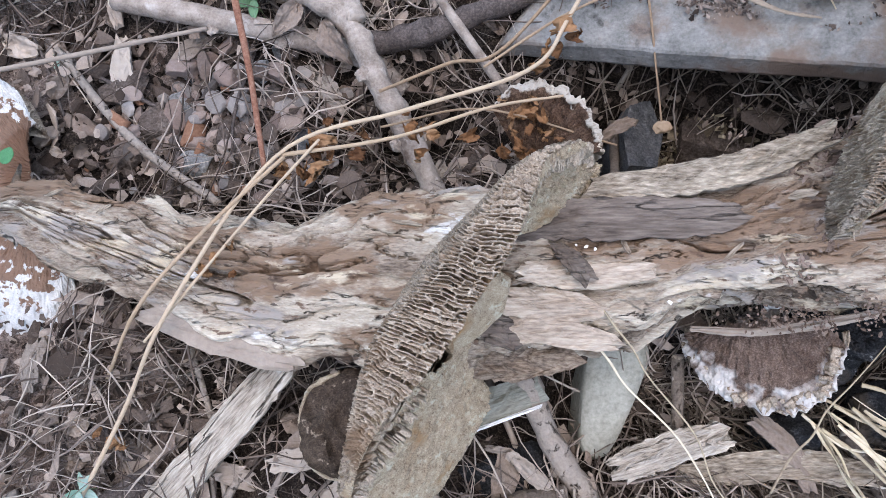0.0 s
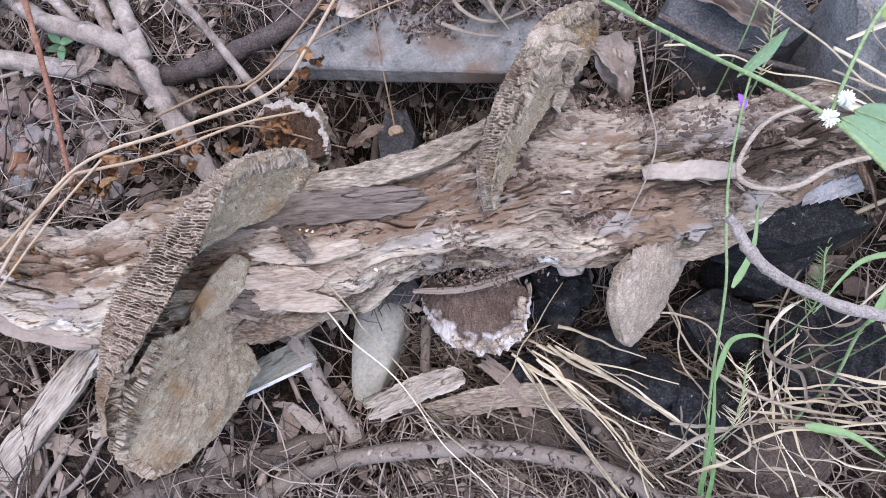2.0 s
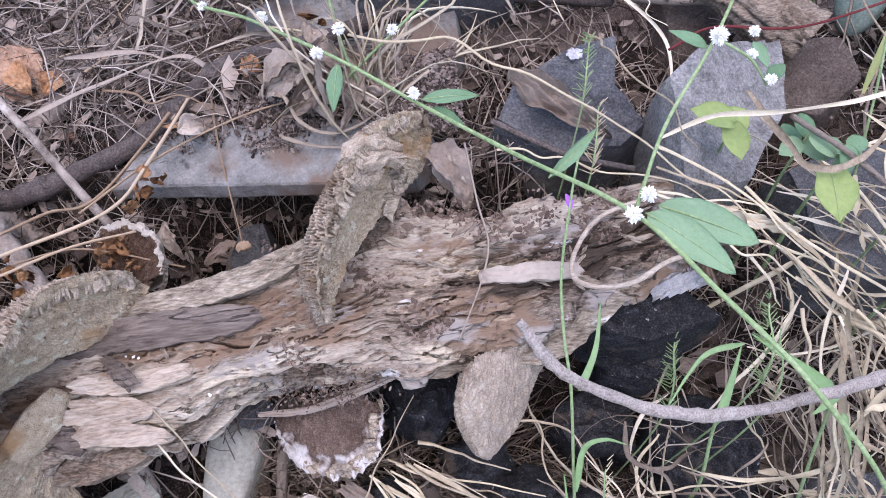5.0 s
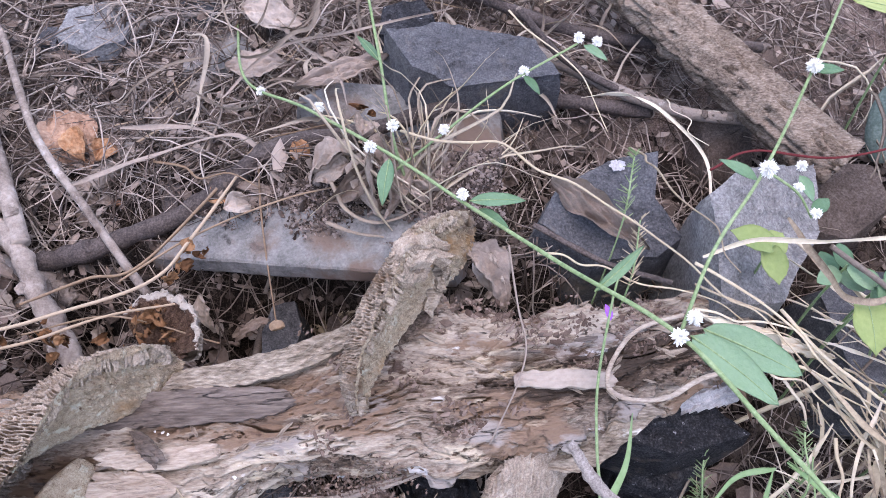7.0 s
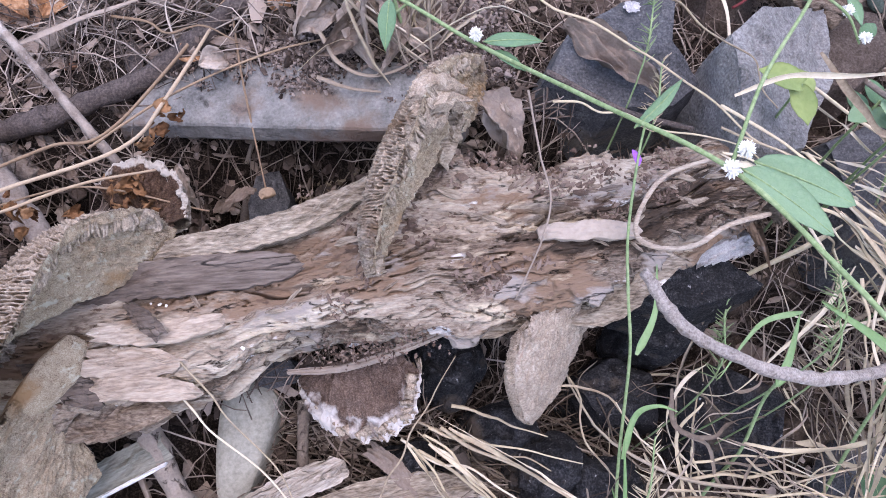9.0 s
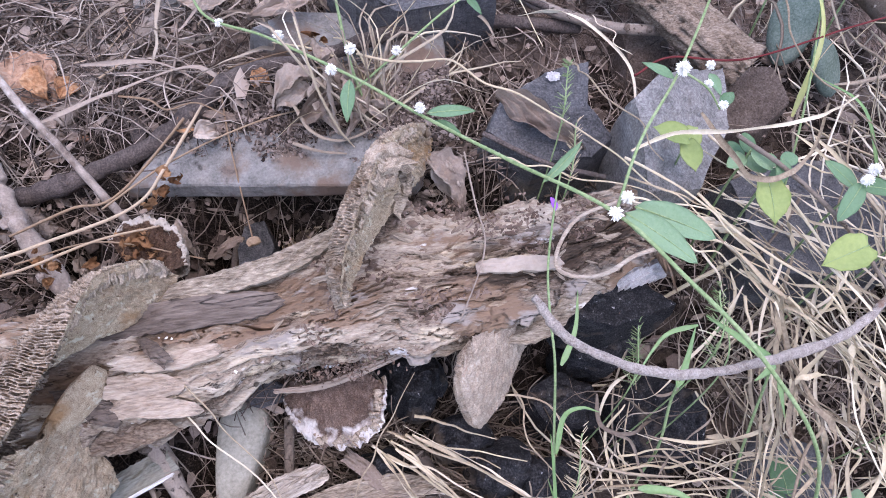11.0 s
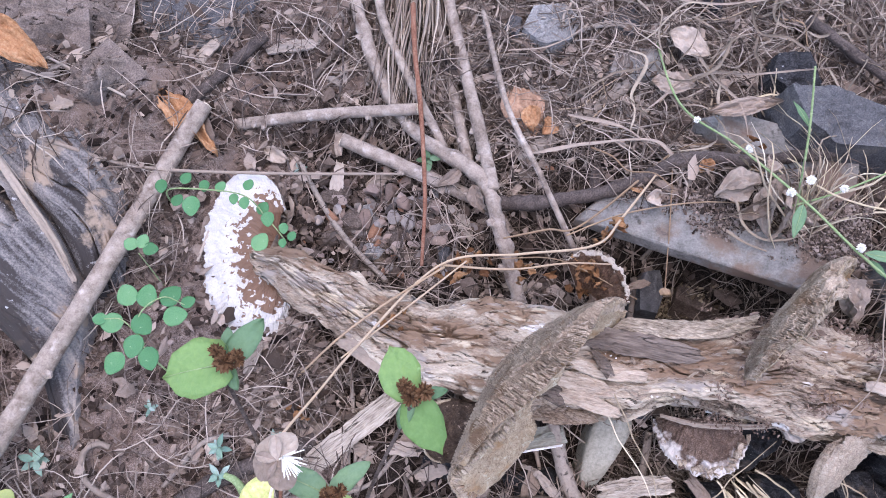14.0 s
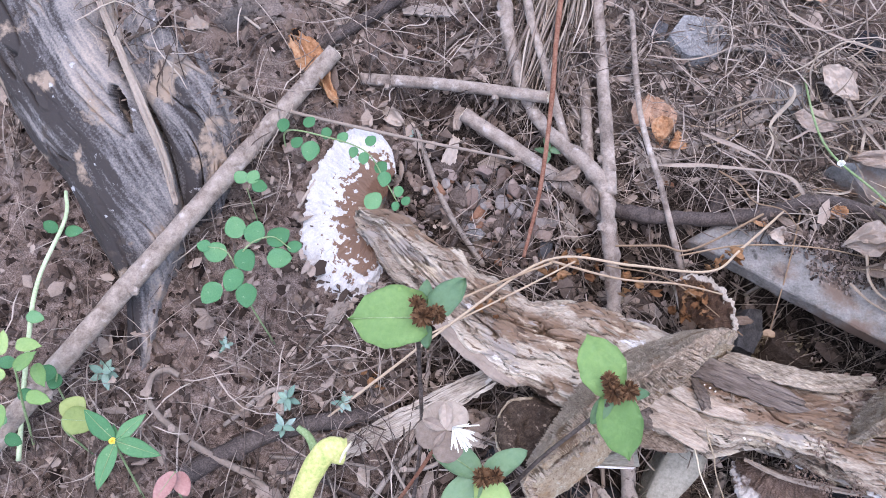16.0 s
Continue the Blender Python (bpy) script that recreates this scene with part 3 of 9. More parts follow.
NX, NT = 960, 380
xs = np.linspace(-0.292, 0.425, NX)
P, TONE = log_surface(xs, np.interp(np.linspace(0, 2 * np.pi, NT, endpoint=False), _tr, _ta))
V = P.reshape(-1, 3)
ends = np.array([P[0].mean(0) + (0.008, 0, 0), P[-1].mean(0) - (0.02, 0, 0)])
F = grid_faces(NX, NT, True)
F += [(NX * NT, (j + 1) % NT, j) for j in range(NT)] + [(NX * NT + 1, (NX - 1) * NT + j, (NX - 1) * NT + (j + 1) % NT) for j in range(NT)]
rotting_log = base("rotting_log", (0.05, 0.08, 0.03), "weathered grey-tan rotting log with cracked flaking wood", "log")
_tuv = np.stack([np.repeat(np.linspace(0, 1, NX), NT), np.clip(TONE.ravel(), 0, 1)], 1)
_wood = mesh_of("trunk_wood", np.vstack([V, ends]), F, M_wood, np.vstack([_tuv, [[0, 0.2], [1, 0.2]]]))
part("trunk_wood", _wood, rotting_log)
_top = P[::2, NT // 5:4 * NT // 5:2].reshape(-1, 3)


def log_z(x, y):
    """Top of the log at a place."""
    k = np.argmin((_top[:, 0] - x) ** 2 + (_top[:, 1] - y) ** 2 - 0.02 * _top[:, 2] * 0.01)
    return float(_top[k, 2])


def sliver(name, points, w, th, material, seed=0, n=22, ragged=1.0):
    """A flat ragged strip of wood along the points, torn at its ends."""
    c = spline(points, n)
    t, a, b = frames_along(c)
    s = np.linspace(0, 1, n)
    sides = np.linspace(-1, 1, 7)
    wid = w / 2 * (1 - 0.45 * ragged + 0.45 * ragged * np.sin(np.pi * np.clip(s, 0.04, 0.96)) ** 0.45)
    wl = wid * (1 + 0.15 * ragged * (vnoise(s * 7 + seed, s * 0 + 1) - 0.5) * 2 + 0.12 * (vnoise(s * 40 + seed, s * 0 + 3) - 0.5) * 2)
    wr = wid * (1 + 0.15 * ragged * (vnoise(s * 7 + seed, s * 0 + 7) - 0.5) * 2 + 0.12 * (vnoise(s * 40 + seed, s * 0 + 9) - 0.5) * 2)
    top, low = [], []
    for q in sides:
        off = np.where(q < 0, wl, wr) * q
        lift = th * (0.5 + 0.5 * (vnoise(s * 9 + seed, s * 0 + q * 3) - 0.3)) * (1 - 0.35 * q * q)
        slip = (0.45 * w * (vnoise(np.array(q * 7 + seed), np.array(2.0)) - 0.5) * 2)
        top.append(c + off[:, None] * a + lift[:, None] * b + slip * t)
        low.append(c + off[:, None] * a * 0.94 - (th * 0.5) * b + slip * t)
    ring = np.stack(top + low[::-1], 1)
    m = ring.shape[1]
    Vv = ring.reshape(-1, 3)
    Ff = [tuple(reversed(f)) for f in grid_faces(n, m, True)]
    Ff += [tuple(range(m)), tuple(reversed(range((n - 1) * m, n * m)))]
    return mesh_of(name, Vv, Ff, material, smooth=False)


def on_log(x, y, lift=0.002):
    return (x, y, log_z(x, y) + lift)


part("pale_splinter", sliver("pale_splinter", [(0.006, 0.040, 0.086), (0.032, 0.037, 0.092), (0.070, 0.031, 0.088)], 0.013, 0.006, M_cream, 3), rotting_log, "cream split strip of wood")
part("pale_splinter", sliver("pale_splinter", [on_log(0.012, 0.052), on_log(0.035, 0.050), on_log(0.062, 0.047)], 0.016, 0.006, M_cream, 5), rotting_log)
part("pale_splinter", sliver("pale_splinter", [on_log(0.020, 0.066), on_log(0.05, 0.064), on_log(0.085, 0.066)], 0.013, 0.005, M_cream, 8), rotting_log)
part("dark_strip", sliver("dark_strip", [on_log(0.010, 0.091), on_log(0.06, 0.092, 0.003), on_log(0.125, 0.092)], 0.021, 0.006, M_dark_wood, 2, 30), rotting_log, "dark smooth exposed strip of wood")
part("dark_strip", sliver("dark_strip", [on_log(-0.012, 0.055), on_log(0.0, 0.045, 0.003), on_log(0.012, 0.03)], 0.020, 0.006, M_dark_wood, 4), rotting_log)
part("brown_underside", sliver("brown_underside", [(-0.018, 0.028, 0.066), (0.014, 0.024, 0.070), (0.048, 0.028, 0.076)], 0.026, 0.010, M_log_brown, 21, 34), rotting_log, "brown decayed wood of the log's lower edge")
part("bark_chip", sliver("bark_chip", [(0.038, 0.078, 0.102), (0.046, 0.070, 0.106), (0.053, 0.062, 0.104)], 0.010, 0.004, M_dark_wood, 9), rotting_log, "loose grey chip of bark")
part("edge_ridge", sliver("edge_ridge", [(0.055, 0.108, 0.100), (0.10, 0.112, 0.106), (0.135, 0.118, 0.111), (0.170, 0.133, 0.116)], 0.016, 0.009, M_log, 6, 30), rotting_log)
part("pale_splinter", sliver("pale_splinter", [on_log(0.262, 0.094), on_log(0.29, 0.093, 0.003), on_log(0.322, 0.094)], 0.011, 0.005, M_bark_pale, 1), rotting_log)
part("bark_strip", sliver("bark_strip", [(0.212, 0.053, 0.088), (0.245, 0.055, 0.096), (0.278, 0.064, 0.108)], 0.019, 0.006, M_log, 7), rotting_log)
part("bark_strip", sliver("bark_strip", [(0.116, 0.043, 0.052), (0.15, 0.041, 0.060), (0.185, 0.046, 0.078), (0.212, 0.052, 0.090)], 0.0048, 0.003, M_bark_pale, 12, 40), rotting_log)
part("bark_strip", sliver("bark_strip", [(0.276, 0.054, 0.088), (0.305, 0.060, 0.098), (0.340, 0.079, 0.104)], 0.026, 0.008, M_log, 15), rotting_log)
part("bark_strip", sliver("bark_strip", [(-0.19, 0.050, 0.058), (-0.15, 0.034, 0.060), (-0.10, 0.020, 0.062)], 0.018, 0.006, M_bark_pale, 16), rotting_log)
part("knot", sliver("knot", [(0.208, 0.140, 0.128), (0.214, 0.156, 0.136), (0.222, 0.166, 0.134)], 0.022, 0.012, M_log, 18), rotting_log)
def chip_mesh(name, material, seed):
    """A flat angular chip, twelve millimetres long."""
    r = random.Random(seed)
    m = 9
    ring = [(math.cos(6.2832 * k / m) * 0.5 * r.uniform(0.65, 1.1), math.sin(6.2832 * k / m) * 0.26 * r.uniform(0.5, 1.2)) for k in range(m)]
    Vv = [(x, y, 0.05 + 0.04 * r.random() - 0.10 * x * x) for x, y in ring] + [(x * 1.03, y * 1.03, -0.06) for x, y in ring] + [(0.05, 0.02, 0.09)]
    Ff = [(k, (k + 1) % m, 2 * m) for k in range(m)] + [(k + m, (k + 1) % m + m, (k + 1) % m, k) for k in range(m)] + [tuple(range(2 * m - 1, m - 1, -1))]
    return mesh_of(name, np.array(Vv) * 0.012, Ff, material, smooth=False)


_flk = [chip_mesh("flake", m, 20 + k) for k, m in enumerate((M_log, M_log_brown, M_log, M_log_brown, M_log, M_dark_wood, M_log_brown, M_log))]
_r = random.Random(4)
for k in range(84):
    x = _r.uniform(-0.26, 0.41) if k < 50 else _r.gauss(0.31, 0.05)
    x = min(0.415, x)
    s, n, t, h = (float(v) for v in log_at(x))
    y = s + (n - s) * (0.12 + 0.76 * _r.random())
    ob = part("flake", _flk[_r.randrange(8)], rotting_log)
    ob.matrix_parent_inverse = Matrix.Translation(-rotting_log.location)
    k2 = min(2.2, math.exp(_r.gauss(-0.25, 0.45)))
    ob.matrix_basis = Matrix.Translation((x, y, log_z(x, y) + 0.0005)) @ pose(0, 0, 0, _r.uniform(-18, 18), _r.uniform(-14, 14), _r.gauss(5, 25)) @ Matrix.Diagonal((k2 * 1.2, k2 * _r.uniform(0.35, 0.8), k2 * 0.6, 1))


# ---- scattered fine matter ----
def clod_cloud(name, places, sizes, material, seed, label, category, flat=0.7, parent=None):
    """Many small angular grains in one mesh."""
    r = np.random.RandomState(seed)
    ico = np.array([(0, 0, 1), (0.9, 0, 0.3), (0.28, 0.85, 0.3), (-0.72, 0.52, 0.3), (-0.72, -0.52, 0.3), (0.28, -0.85, 0.3), (0.7, 0.5, -0.5), (-0.3, 0.8, -0.5), (-0.8, -0.1, -0.5), (0.1, -0.9, -0.5)])
    fc = [(0, 1, 2), (0, 2, 3), (0, 3, 4), (0, 4, 5), (0, 5, 1), (1, 6, 2), (2, 7, 3), (3, 8, 4), (4, 9, 5), (5, 9, 1), (1, 9, 6), (2, 6, 7), (3, 7, 8), (4, 8, 9), (6, 9, 8, 7)]
    Vv, Ff = [], []
    for k, (p, s) in enumerate(zip(places, sizes)):
        a = r.uniform(0, 6.283)
        q = ico * (0.45 + 1.1 * r.rand(10, 3)) * (s * r.uniform(0.7, 2.0), s * r.uniform(0.55, 1.0), s * flat)
        if flat < 0.5:
            g = r.normal(0, 0.5)
            q = np.stack([q[:, 0], q[:, 1] * np.cos(g) - q[:, 2] * np.sin(g), q[:, 1] * np.sin(g) + q[:, 2] * np.cos(g)], 1)
        q = np.stack([q[:, 0] * np.cos(a) - q[:, 1] * np.sin(a), q[:, 0] * np.sin(a) + q[:, 1] * np.cos(a), q[:, 2]], 1)
        Vv.append(q + p)
        Ff += [tuple(i + 10 * k for i in f) for f in fc]
    me = mesh_of(name, np.vstack(Vv), Ff, material, smooth=False)
    if parent is not None:
        return tagged(part(name, me, parent, label), kind="stuff")
    return tagged(new(name, me), label, category, kind="stuff")


def strand_cloud(name, starts, ways, lengths, radii, material, seed, label, category, bend=0.25, sag=0.1, flat=1.0, n=6, follow=True, lift=0.004):
    """Many thin curved strands in one mesh: triangular in section, or ribbons where flat is small."""
    r = np.random.RandomState(seed)
    m = len(starts)
    s = np.linspace(0, 1, n)
    ang = np.asarray(ways)[:, None] + (r.randn(m) * bend)[:, None] * (s[None, :] - 0.5) * 2 + (r.randn(m) * bend * 0.6)[:, None] * np.sin(s * 6.0)[None, :]
    step = np.asarray(lengths)[:, None] / (n - 1)
    X = np.asarray(starts)[:, 0][:, None] + np.concatenate([np.zeros((m, 1)), np.cumsum(np.cos(ang[:, :-1]) * step, 1)], 1)
    Y = np.asarray(starts)[:, 1][:, None] + np.concatenate([np.zeros((m, 1)), np.cumsum(np.sin(ang[:, :-1]) * step, 1)], 1)
    arch = np.asarray(lengths)[:, None] * sag * np.sin(np.pi * s)[None, :] * r.rand(m)[:, None]
    Z = np.asarray(starts)[:, 2][:, None] + arch + (r.randn(m) * 0.06)[:, None] * np.asarray(lengths)[:, None] * (s - 0.5)[None, :]
    if follow:
        Z = Z + ground_z(X, Y) + lift
    C = np.stack([X, Y, Z], -1)
    if follow:
        clear = (((X + 0.312) / 0.062) ** 2 + ((Y - 0.115) / 0.105) ** 2).min(1) > 1
        C, radii, m = C[clear], np.asarray(radii)[clear], int(clear.sum())
    T = np.gradient(C, axis=1)
    T /= np.linalg.norm(T, axis=2)[:, :, None] + 1e-9
    A = np.stack([-T[:, :, 1], T[:, :, 0], 0 * T[:, :, 0]], -1)
    A /= np.linalg.norm(A, axis=2)[:, :, None] + 1e-9
    B = np.cross(T, A)
    tw = (r.rand(m) * 6.28)[:, None] + (r.randn(m) * (1.2 if flat < 1 else 0.1))[:, None] * s[None, :]
    rad = np.asarray(radii)[:, None] * (1 - 0.7 * s[None, :] ** 2) * np.minimum(1, 0.3 + 5 * s[None, :])
    rings = []
    for k in range(3):
        th = tw + k * 2.0944
        if flat < 1:
            th0 = k * 2.0944
            ca, sa = np.cos(th0), np.sin(th0) * flat
            rings.append(C + rad[:, :, None] * ((ca * np.cos(tw * 0.3) - sa * np.sin(tw * 0.3))[:, :, None] * A + (ca * np.sin(tw * 0.3) + sa * np.cos(tw * 0.3))[:, :, None] * B))
        else:
            rings.append(C + rad[:, :, None] * (np.cos(th)[:, :, None] * A + np.sin(th)[:, :, None] * B))
    Vv = np.stack(rings, 2).reshape(-1, 3)
    idx = np.arange(m * n * 3).reshape(m, n, 3)
    quads = np.concatenate([np.stack([idx[:, :-1, k], idx[:, :-1, (k + 1) % 3], idx[:, 1:, (k + 1) % 3], idx[:, 1:, k]], -1).reshape(-1, 4) for k in range(3)])
    return tagged(new(name, mesh_of(name, Vv, quads.tolist(), material)), label, category, kind="stuff")


rs = np.random.RandomState(11)


def scatter(n, x0, x1, y0, y1, keep=None):
    """n places in a box, thinned by keep(x, y) in 0 to 1."""
    out = np.empty((0, 2))
    while len(out) < n:
        p = np.stack([rs.uniform(x0, x1, 4 * n), rs.uniform(y0, y1, 4 * n)], 1)
        if keep is not None:
            p = p[rs.rand(len(p)) < keep(p[:, 0], p[:, 1])]
        out = np.vstack([out, p])
    return out[:n]


def litter_density(x, y):
    d = 0.25 + 0.75 * ramp(fbm(x * 9, y * 9, 2), 0.35, 0.6)
    d = d * (1 - 0.5 * ramp(-x, 0.24, 0.36)) * (1 - 0.65 * bump_at(x, y, -0.38, -0.06, 0.09, 0.08)) * (1 - 0.6 * bump_at(x, y, -0.165, 0.18, 0.10, 0.05))
    d = d * (1 - 0.97 * bump_at(x, y, 0.115, 0.168, 0.09, 0.036)) * (1 - 0.85 * bump_at(x, y, 0.33, 0.0, 0.11, 0.07))
    return d


p = scatter(15000, -0.8, 0.75, -0.30, 0.62, litter_density)
strand_cloud("fibre_litter", np.c_[p, rs.uniform(-0.002, 0.026, len(p))], rs.uniform(0, 6.283, len(p)), rs.uniform(0.015, 0.09, len(p)), rs.uniform(0.0003, 0.0010, len(p)), M_needle, 1,
             "thin dry brown rootlets and needles lying over the soil", "litter", bend=0.3, sag=0.05)
p = scatter(950, -0.16, 0.22, 0.26, 0.56)
strand_cloud("fibre_litter", np.c_[p, rs.uniform(0.0, 0.016, len(p))], rs.normal(0.4, 0.9, len(p)), rs.uniform(0.03, 0.12, len(p)), rs.uniform(0.0003, 0.0009, len(p)), M_needle, 2,
             "matted dry grass fibres over the soil", "litter", bend=0.6, sag=0.06)
p = scatter(700, 0.08, 0.30, -0.11, 0.02)
strand_cloud("fibre_litter", np.c_[p, rs.uniform(0.0, 0.014, len(p))], rs.normal(-0.35, 0.7, len(p)), rs.uniform(0.03, 0.10, len(p)), rs.uniform(0.0005, 0.0011, len(p)), M_needle, 3,
             "matted dry rootlets under the log", "litter", bend=0.6, sag=0.1)
p = scatter(12500, -0.8, 0.7, -0.30, 0.62, litter_density)
clod_cloud("leaf_crumbs", np.c_[p, ground_z(p[:, 0], p[:, 1]) + rs.uniform(0.001, 0.020, len(p))], np.clip(np.exp(rs.normal(-5.75, 0.45, len(p))), 0.001, 0.009), M_crumb, 5, "small broken bits of dry leaf and bark", "litter", 0.22)
p = scatter(10000, -0.85, 0.75, -0.32, 0.62)
clod_cloud("soil_grit", np.c_[p, ground_z(p[:, 0], p[:, 1]) + 0.002], np.exp(rs.normal(-6.25, 0.55, len(p))), M_grit, 6, "loose grains and clods of brown soil", "grit")
p = scatter(5200, -0.75, -0.16, -0.30, 0.40)
clod_cloud("soil_crumbs", np.c_[p, ground_z(p[:, 0], p[:, 1]) + rs.uniform(0.001, 0.005, len(p))], np.clip(np.exp(rs.normal(-6.0, 0.5, len(p))), 0.0008, 0.007), M_mulch, 8, "dark crumbs of soil and rotted leaf", "grit")
p = scatter(1400, -0.62, -0.16, -0.26, 0.36)
clod_cloud("soil_clods", np.c_[p, ground_z(p[:, 0], p[:, 1]) + 0.001], np.clip(np.exp(rs.normal(-5.6, 0.35, len(p))), 0.0015, 0.006), M_bare, 9, "brown clods of dry soil", "grit")
p = scatter(420, 0.12, 0.22, 0.035, 0.08, lambda x, y: bump_at(x, y, 0.165, 0.046, 0.028, 0.0055))
clod_cloud("crumbled_wood", np.array([(x, y, log_z(x, y) + 0.001) for x, y in p]), rs.uniform(0.0003, 0.0010, len(p)), M_rot, 7, "dark reddish crumbs of rotted wood", "crumbs", parent=rotting_log)

p = scatter(1500, 0.13, 0.40, 0.06, 0.15, lambda x, y: ramp(fbm(x * 26 + 3, y * 40, 3), 0.50, 0.62))
clod_cloud("crumbled_wood", np.array([(x, y, log_z(x, y) + 0.0004) for x, y in p]), np.clip(np.exp(rs.normal(-7.0, 0.5, len(p))), 0.0004, 0.0028), M_rot, 8, "reddish brown crumbs and flakes of rotted wood", "crumbs", 0.4, parent=rotting_log)


# ---- bracket fungi ----
def bracket(name, at, capfoot, rim, porefoot, cap_m, pore_m, label, slits=0.0027, depth=0.0060, lumps=0.004, rows=900, cols=44, seed=0, ridges=0.0, bulge=0.06, shoulder=None):
    """A bracket: a cap from its foot to the rim, a pore face from the rim back under, and the closing back."""
    thing = base(name, at, label, "bracket fungus", "bracket fungi on the log")
    c, e, f = spline(capfoot, rows), spline(rim, rows), spline(porefoot, rows)
    run = np.concatenate([[0], np.cumsum(np.linalg.norm(np.diff(e, axis=0), axis=1))])
    wob = (0.0022 + 0.4 * ridges) * (fbm(run * 300 + seed, run * 0 + 3, 2) - 0.5) * 2
    v = np.linspace(0, 1, cols)

    def lofted(a, b):
        S = a[:, None, :] * (1 - v)[None, :, None] + b[:, None, :] * v[None, :, None]
        du, dv = np.gradient(S, axis=0), np.gradient(S, axis=1)
        nn = np.cross(du, dv)
        nn /= np.linalg.norm(nn, axis=2)[:, :, None] + 1e-12
        return S, nn

    def folded(a, m, b):
        """From a over the shoulder m down to b, rounded at the shoulder."""
        k = 0.4
        w = v[None, :, None]
        S = np.where(w < k, a[:, None, :] + (m - a)[:, None, :] * (w / k), m[:, None, :] + (b - m)[:, None, :] * ((w - k) / (1 - k)))
        for _ in range(cols * cols // 340):
            S[:, 1:-1] = 0.5 * S[:, 1:-1] + 0.25 * (S[:, :-2] + S[:, 2:])
        nn = np.cross(np.gradient(S, axis=0), np.gradient(S, axis=1))
        nn /= np.linalg.norm(nn, axis=2)[:, :, None] + 1e-12
        return S, nn

    S, nn = lofted(c, e)
    if (nn * (c - f)[:, None, :]).sum() < 0:
        nn = -nn
    width = np.linalg.norm(e - c, axis=1).mean()
    vv = v[None, :] * width
    h = lumps * (fbm(run[:, None] * 60 + seed, vv * 60 + 2, 4) - 0.45) * 2 * np.sin(np.pi * np.clip(v, 0, 0.97))[None, :] ** 0.5
    h = h + 0.0016 * (fbm(run[:, None] * 420 + seed, vv * 420, 3) - 0.5) * 2 * np.minimum(1, 8 * (1 - v))[None, :]
    h = h + bulge * width * np.sin(np.pi * v)[None, :]
    h = h + 0.0011 * np.sin(vv / width * 26 + 5 * fbm(run[:, None] * 40, vv * 40, 2)) * v[None, :]
    h = h + ridges * (fbm(run[:, None] * 420 + seed, vv * 12, 2) - 0.5) * v[None, :] ** 1.5
    edge_out = (e - c)
    edge_out /= np.linalg.norm(edge_out, axis=1)[:, None]
    S = S + h[:, :, None] * nn + (wob[:, None] * v[None, :] ** 4)[:, :, None] * edge_out[:, None, :]
    if shoulder is None:
        Q, nq = lofted(S[:, -1, :], f)
    else:
        Q, nq = folded(S[:, -1, :], spline(shoulder, rows), f)
    if (nq * (f - c)[:, None, :]).sum() < 0:
        nq = -nq
    wq = np.linalg.norm(np.diff(Q, axis=1), axis=2).sum(1).mean()
    vq = np.concatenate([np.zeros((rows, 1)), np.cumsum(np.linalg.norm(np.diff(Q, axis=1), axis=2), axis=1)], axis=1)
    phase = run[:, None] / (slits * 0.68) + 1.15 * (fbm(run[:, None] * 90 + seed, vq * 130, 3) - 0.5) * 2 + 0.5 * vq / 0.02
    row = np.floor(phase).astype(int)
    wave = np.abs((phase % 1.0) - 0.5) * 2
    fold = vq[:, int(0.4 * cols)][:, None] if shoulder is not None else vq.max()
    seg = np.minimum(vq, fold) / 0.0082 + np.maximum(vq - fold, 0) / 0.030 + _tab[row % 256, (row * 7 + seed) % 256] * 7 + 0.8 * fbm(run[:, None] * 200, vq * 200 + seed, 2)
    cell = np.floor(seg).astype(int)
    gap = ramp(np.abs((seg % 1.0) - 0.5) * 2, 0.93, 0.66)
    deep = 0.6 + 0.4 * _tab[(row * 3 + cell * 11) % 256, (cell * 5 + seed) % 256]
    g = -1.8 * depth * (1 - ramp(wave, 0.54, 0.78)) * gap * deep + depth * (0.4 - 0.28 * ramp(vq - fold, 0, 0.012)) * (fbm(run[:, None] * 420, vq * 420, 3) - 0.5)
    g = g * np.minimum(1, v[None, :] * 14 + 0.4)
    Q = Q + g[:, :, None] * nq + ((0.12 if shoulder is None else 0.0) * wq * np.sin(np.pi * v))[None, :, None] * nq
    back, _ = lofted(Q[:, -1, :], c)
    part("cap", sheet("cap", S, cap_m), thing)
    part("pore_surface", sheet("pore_surface", Q, pore_m), thing, "maze-like slits of the pore face")
    part("attachment", sheet("attachment", back[::6, ::9], pore_m), thing)
    return thing


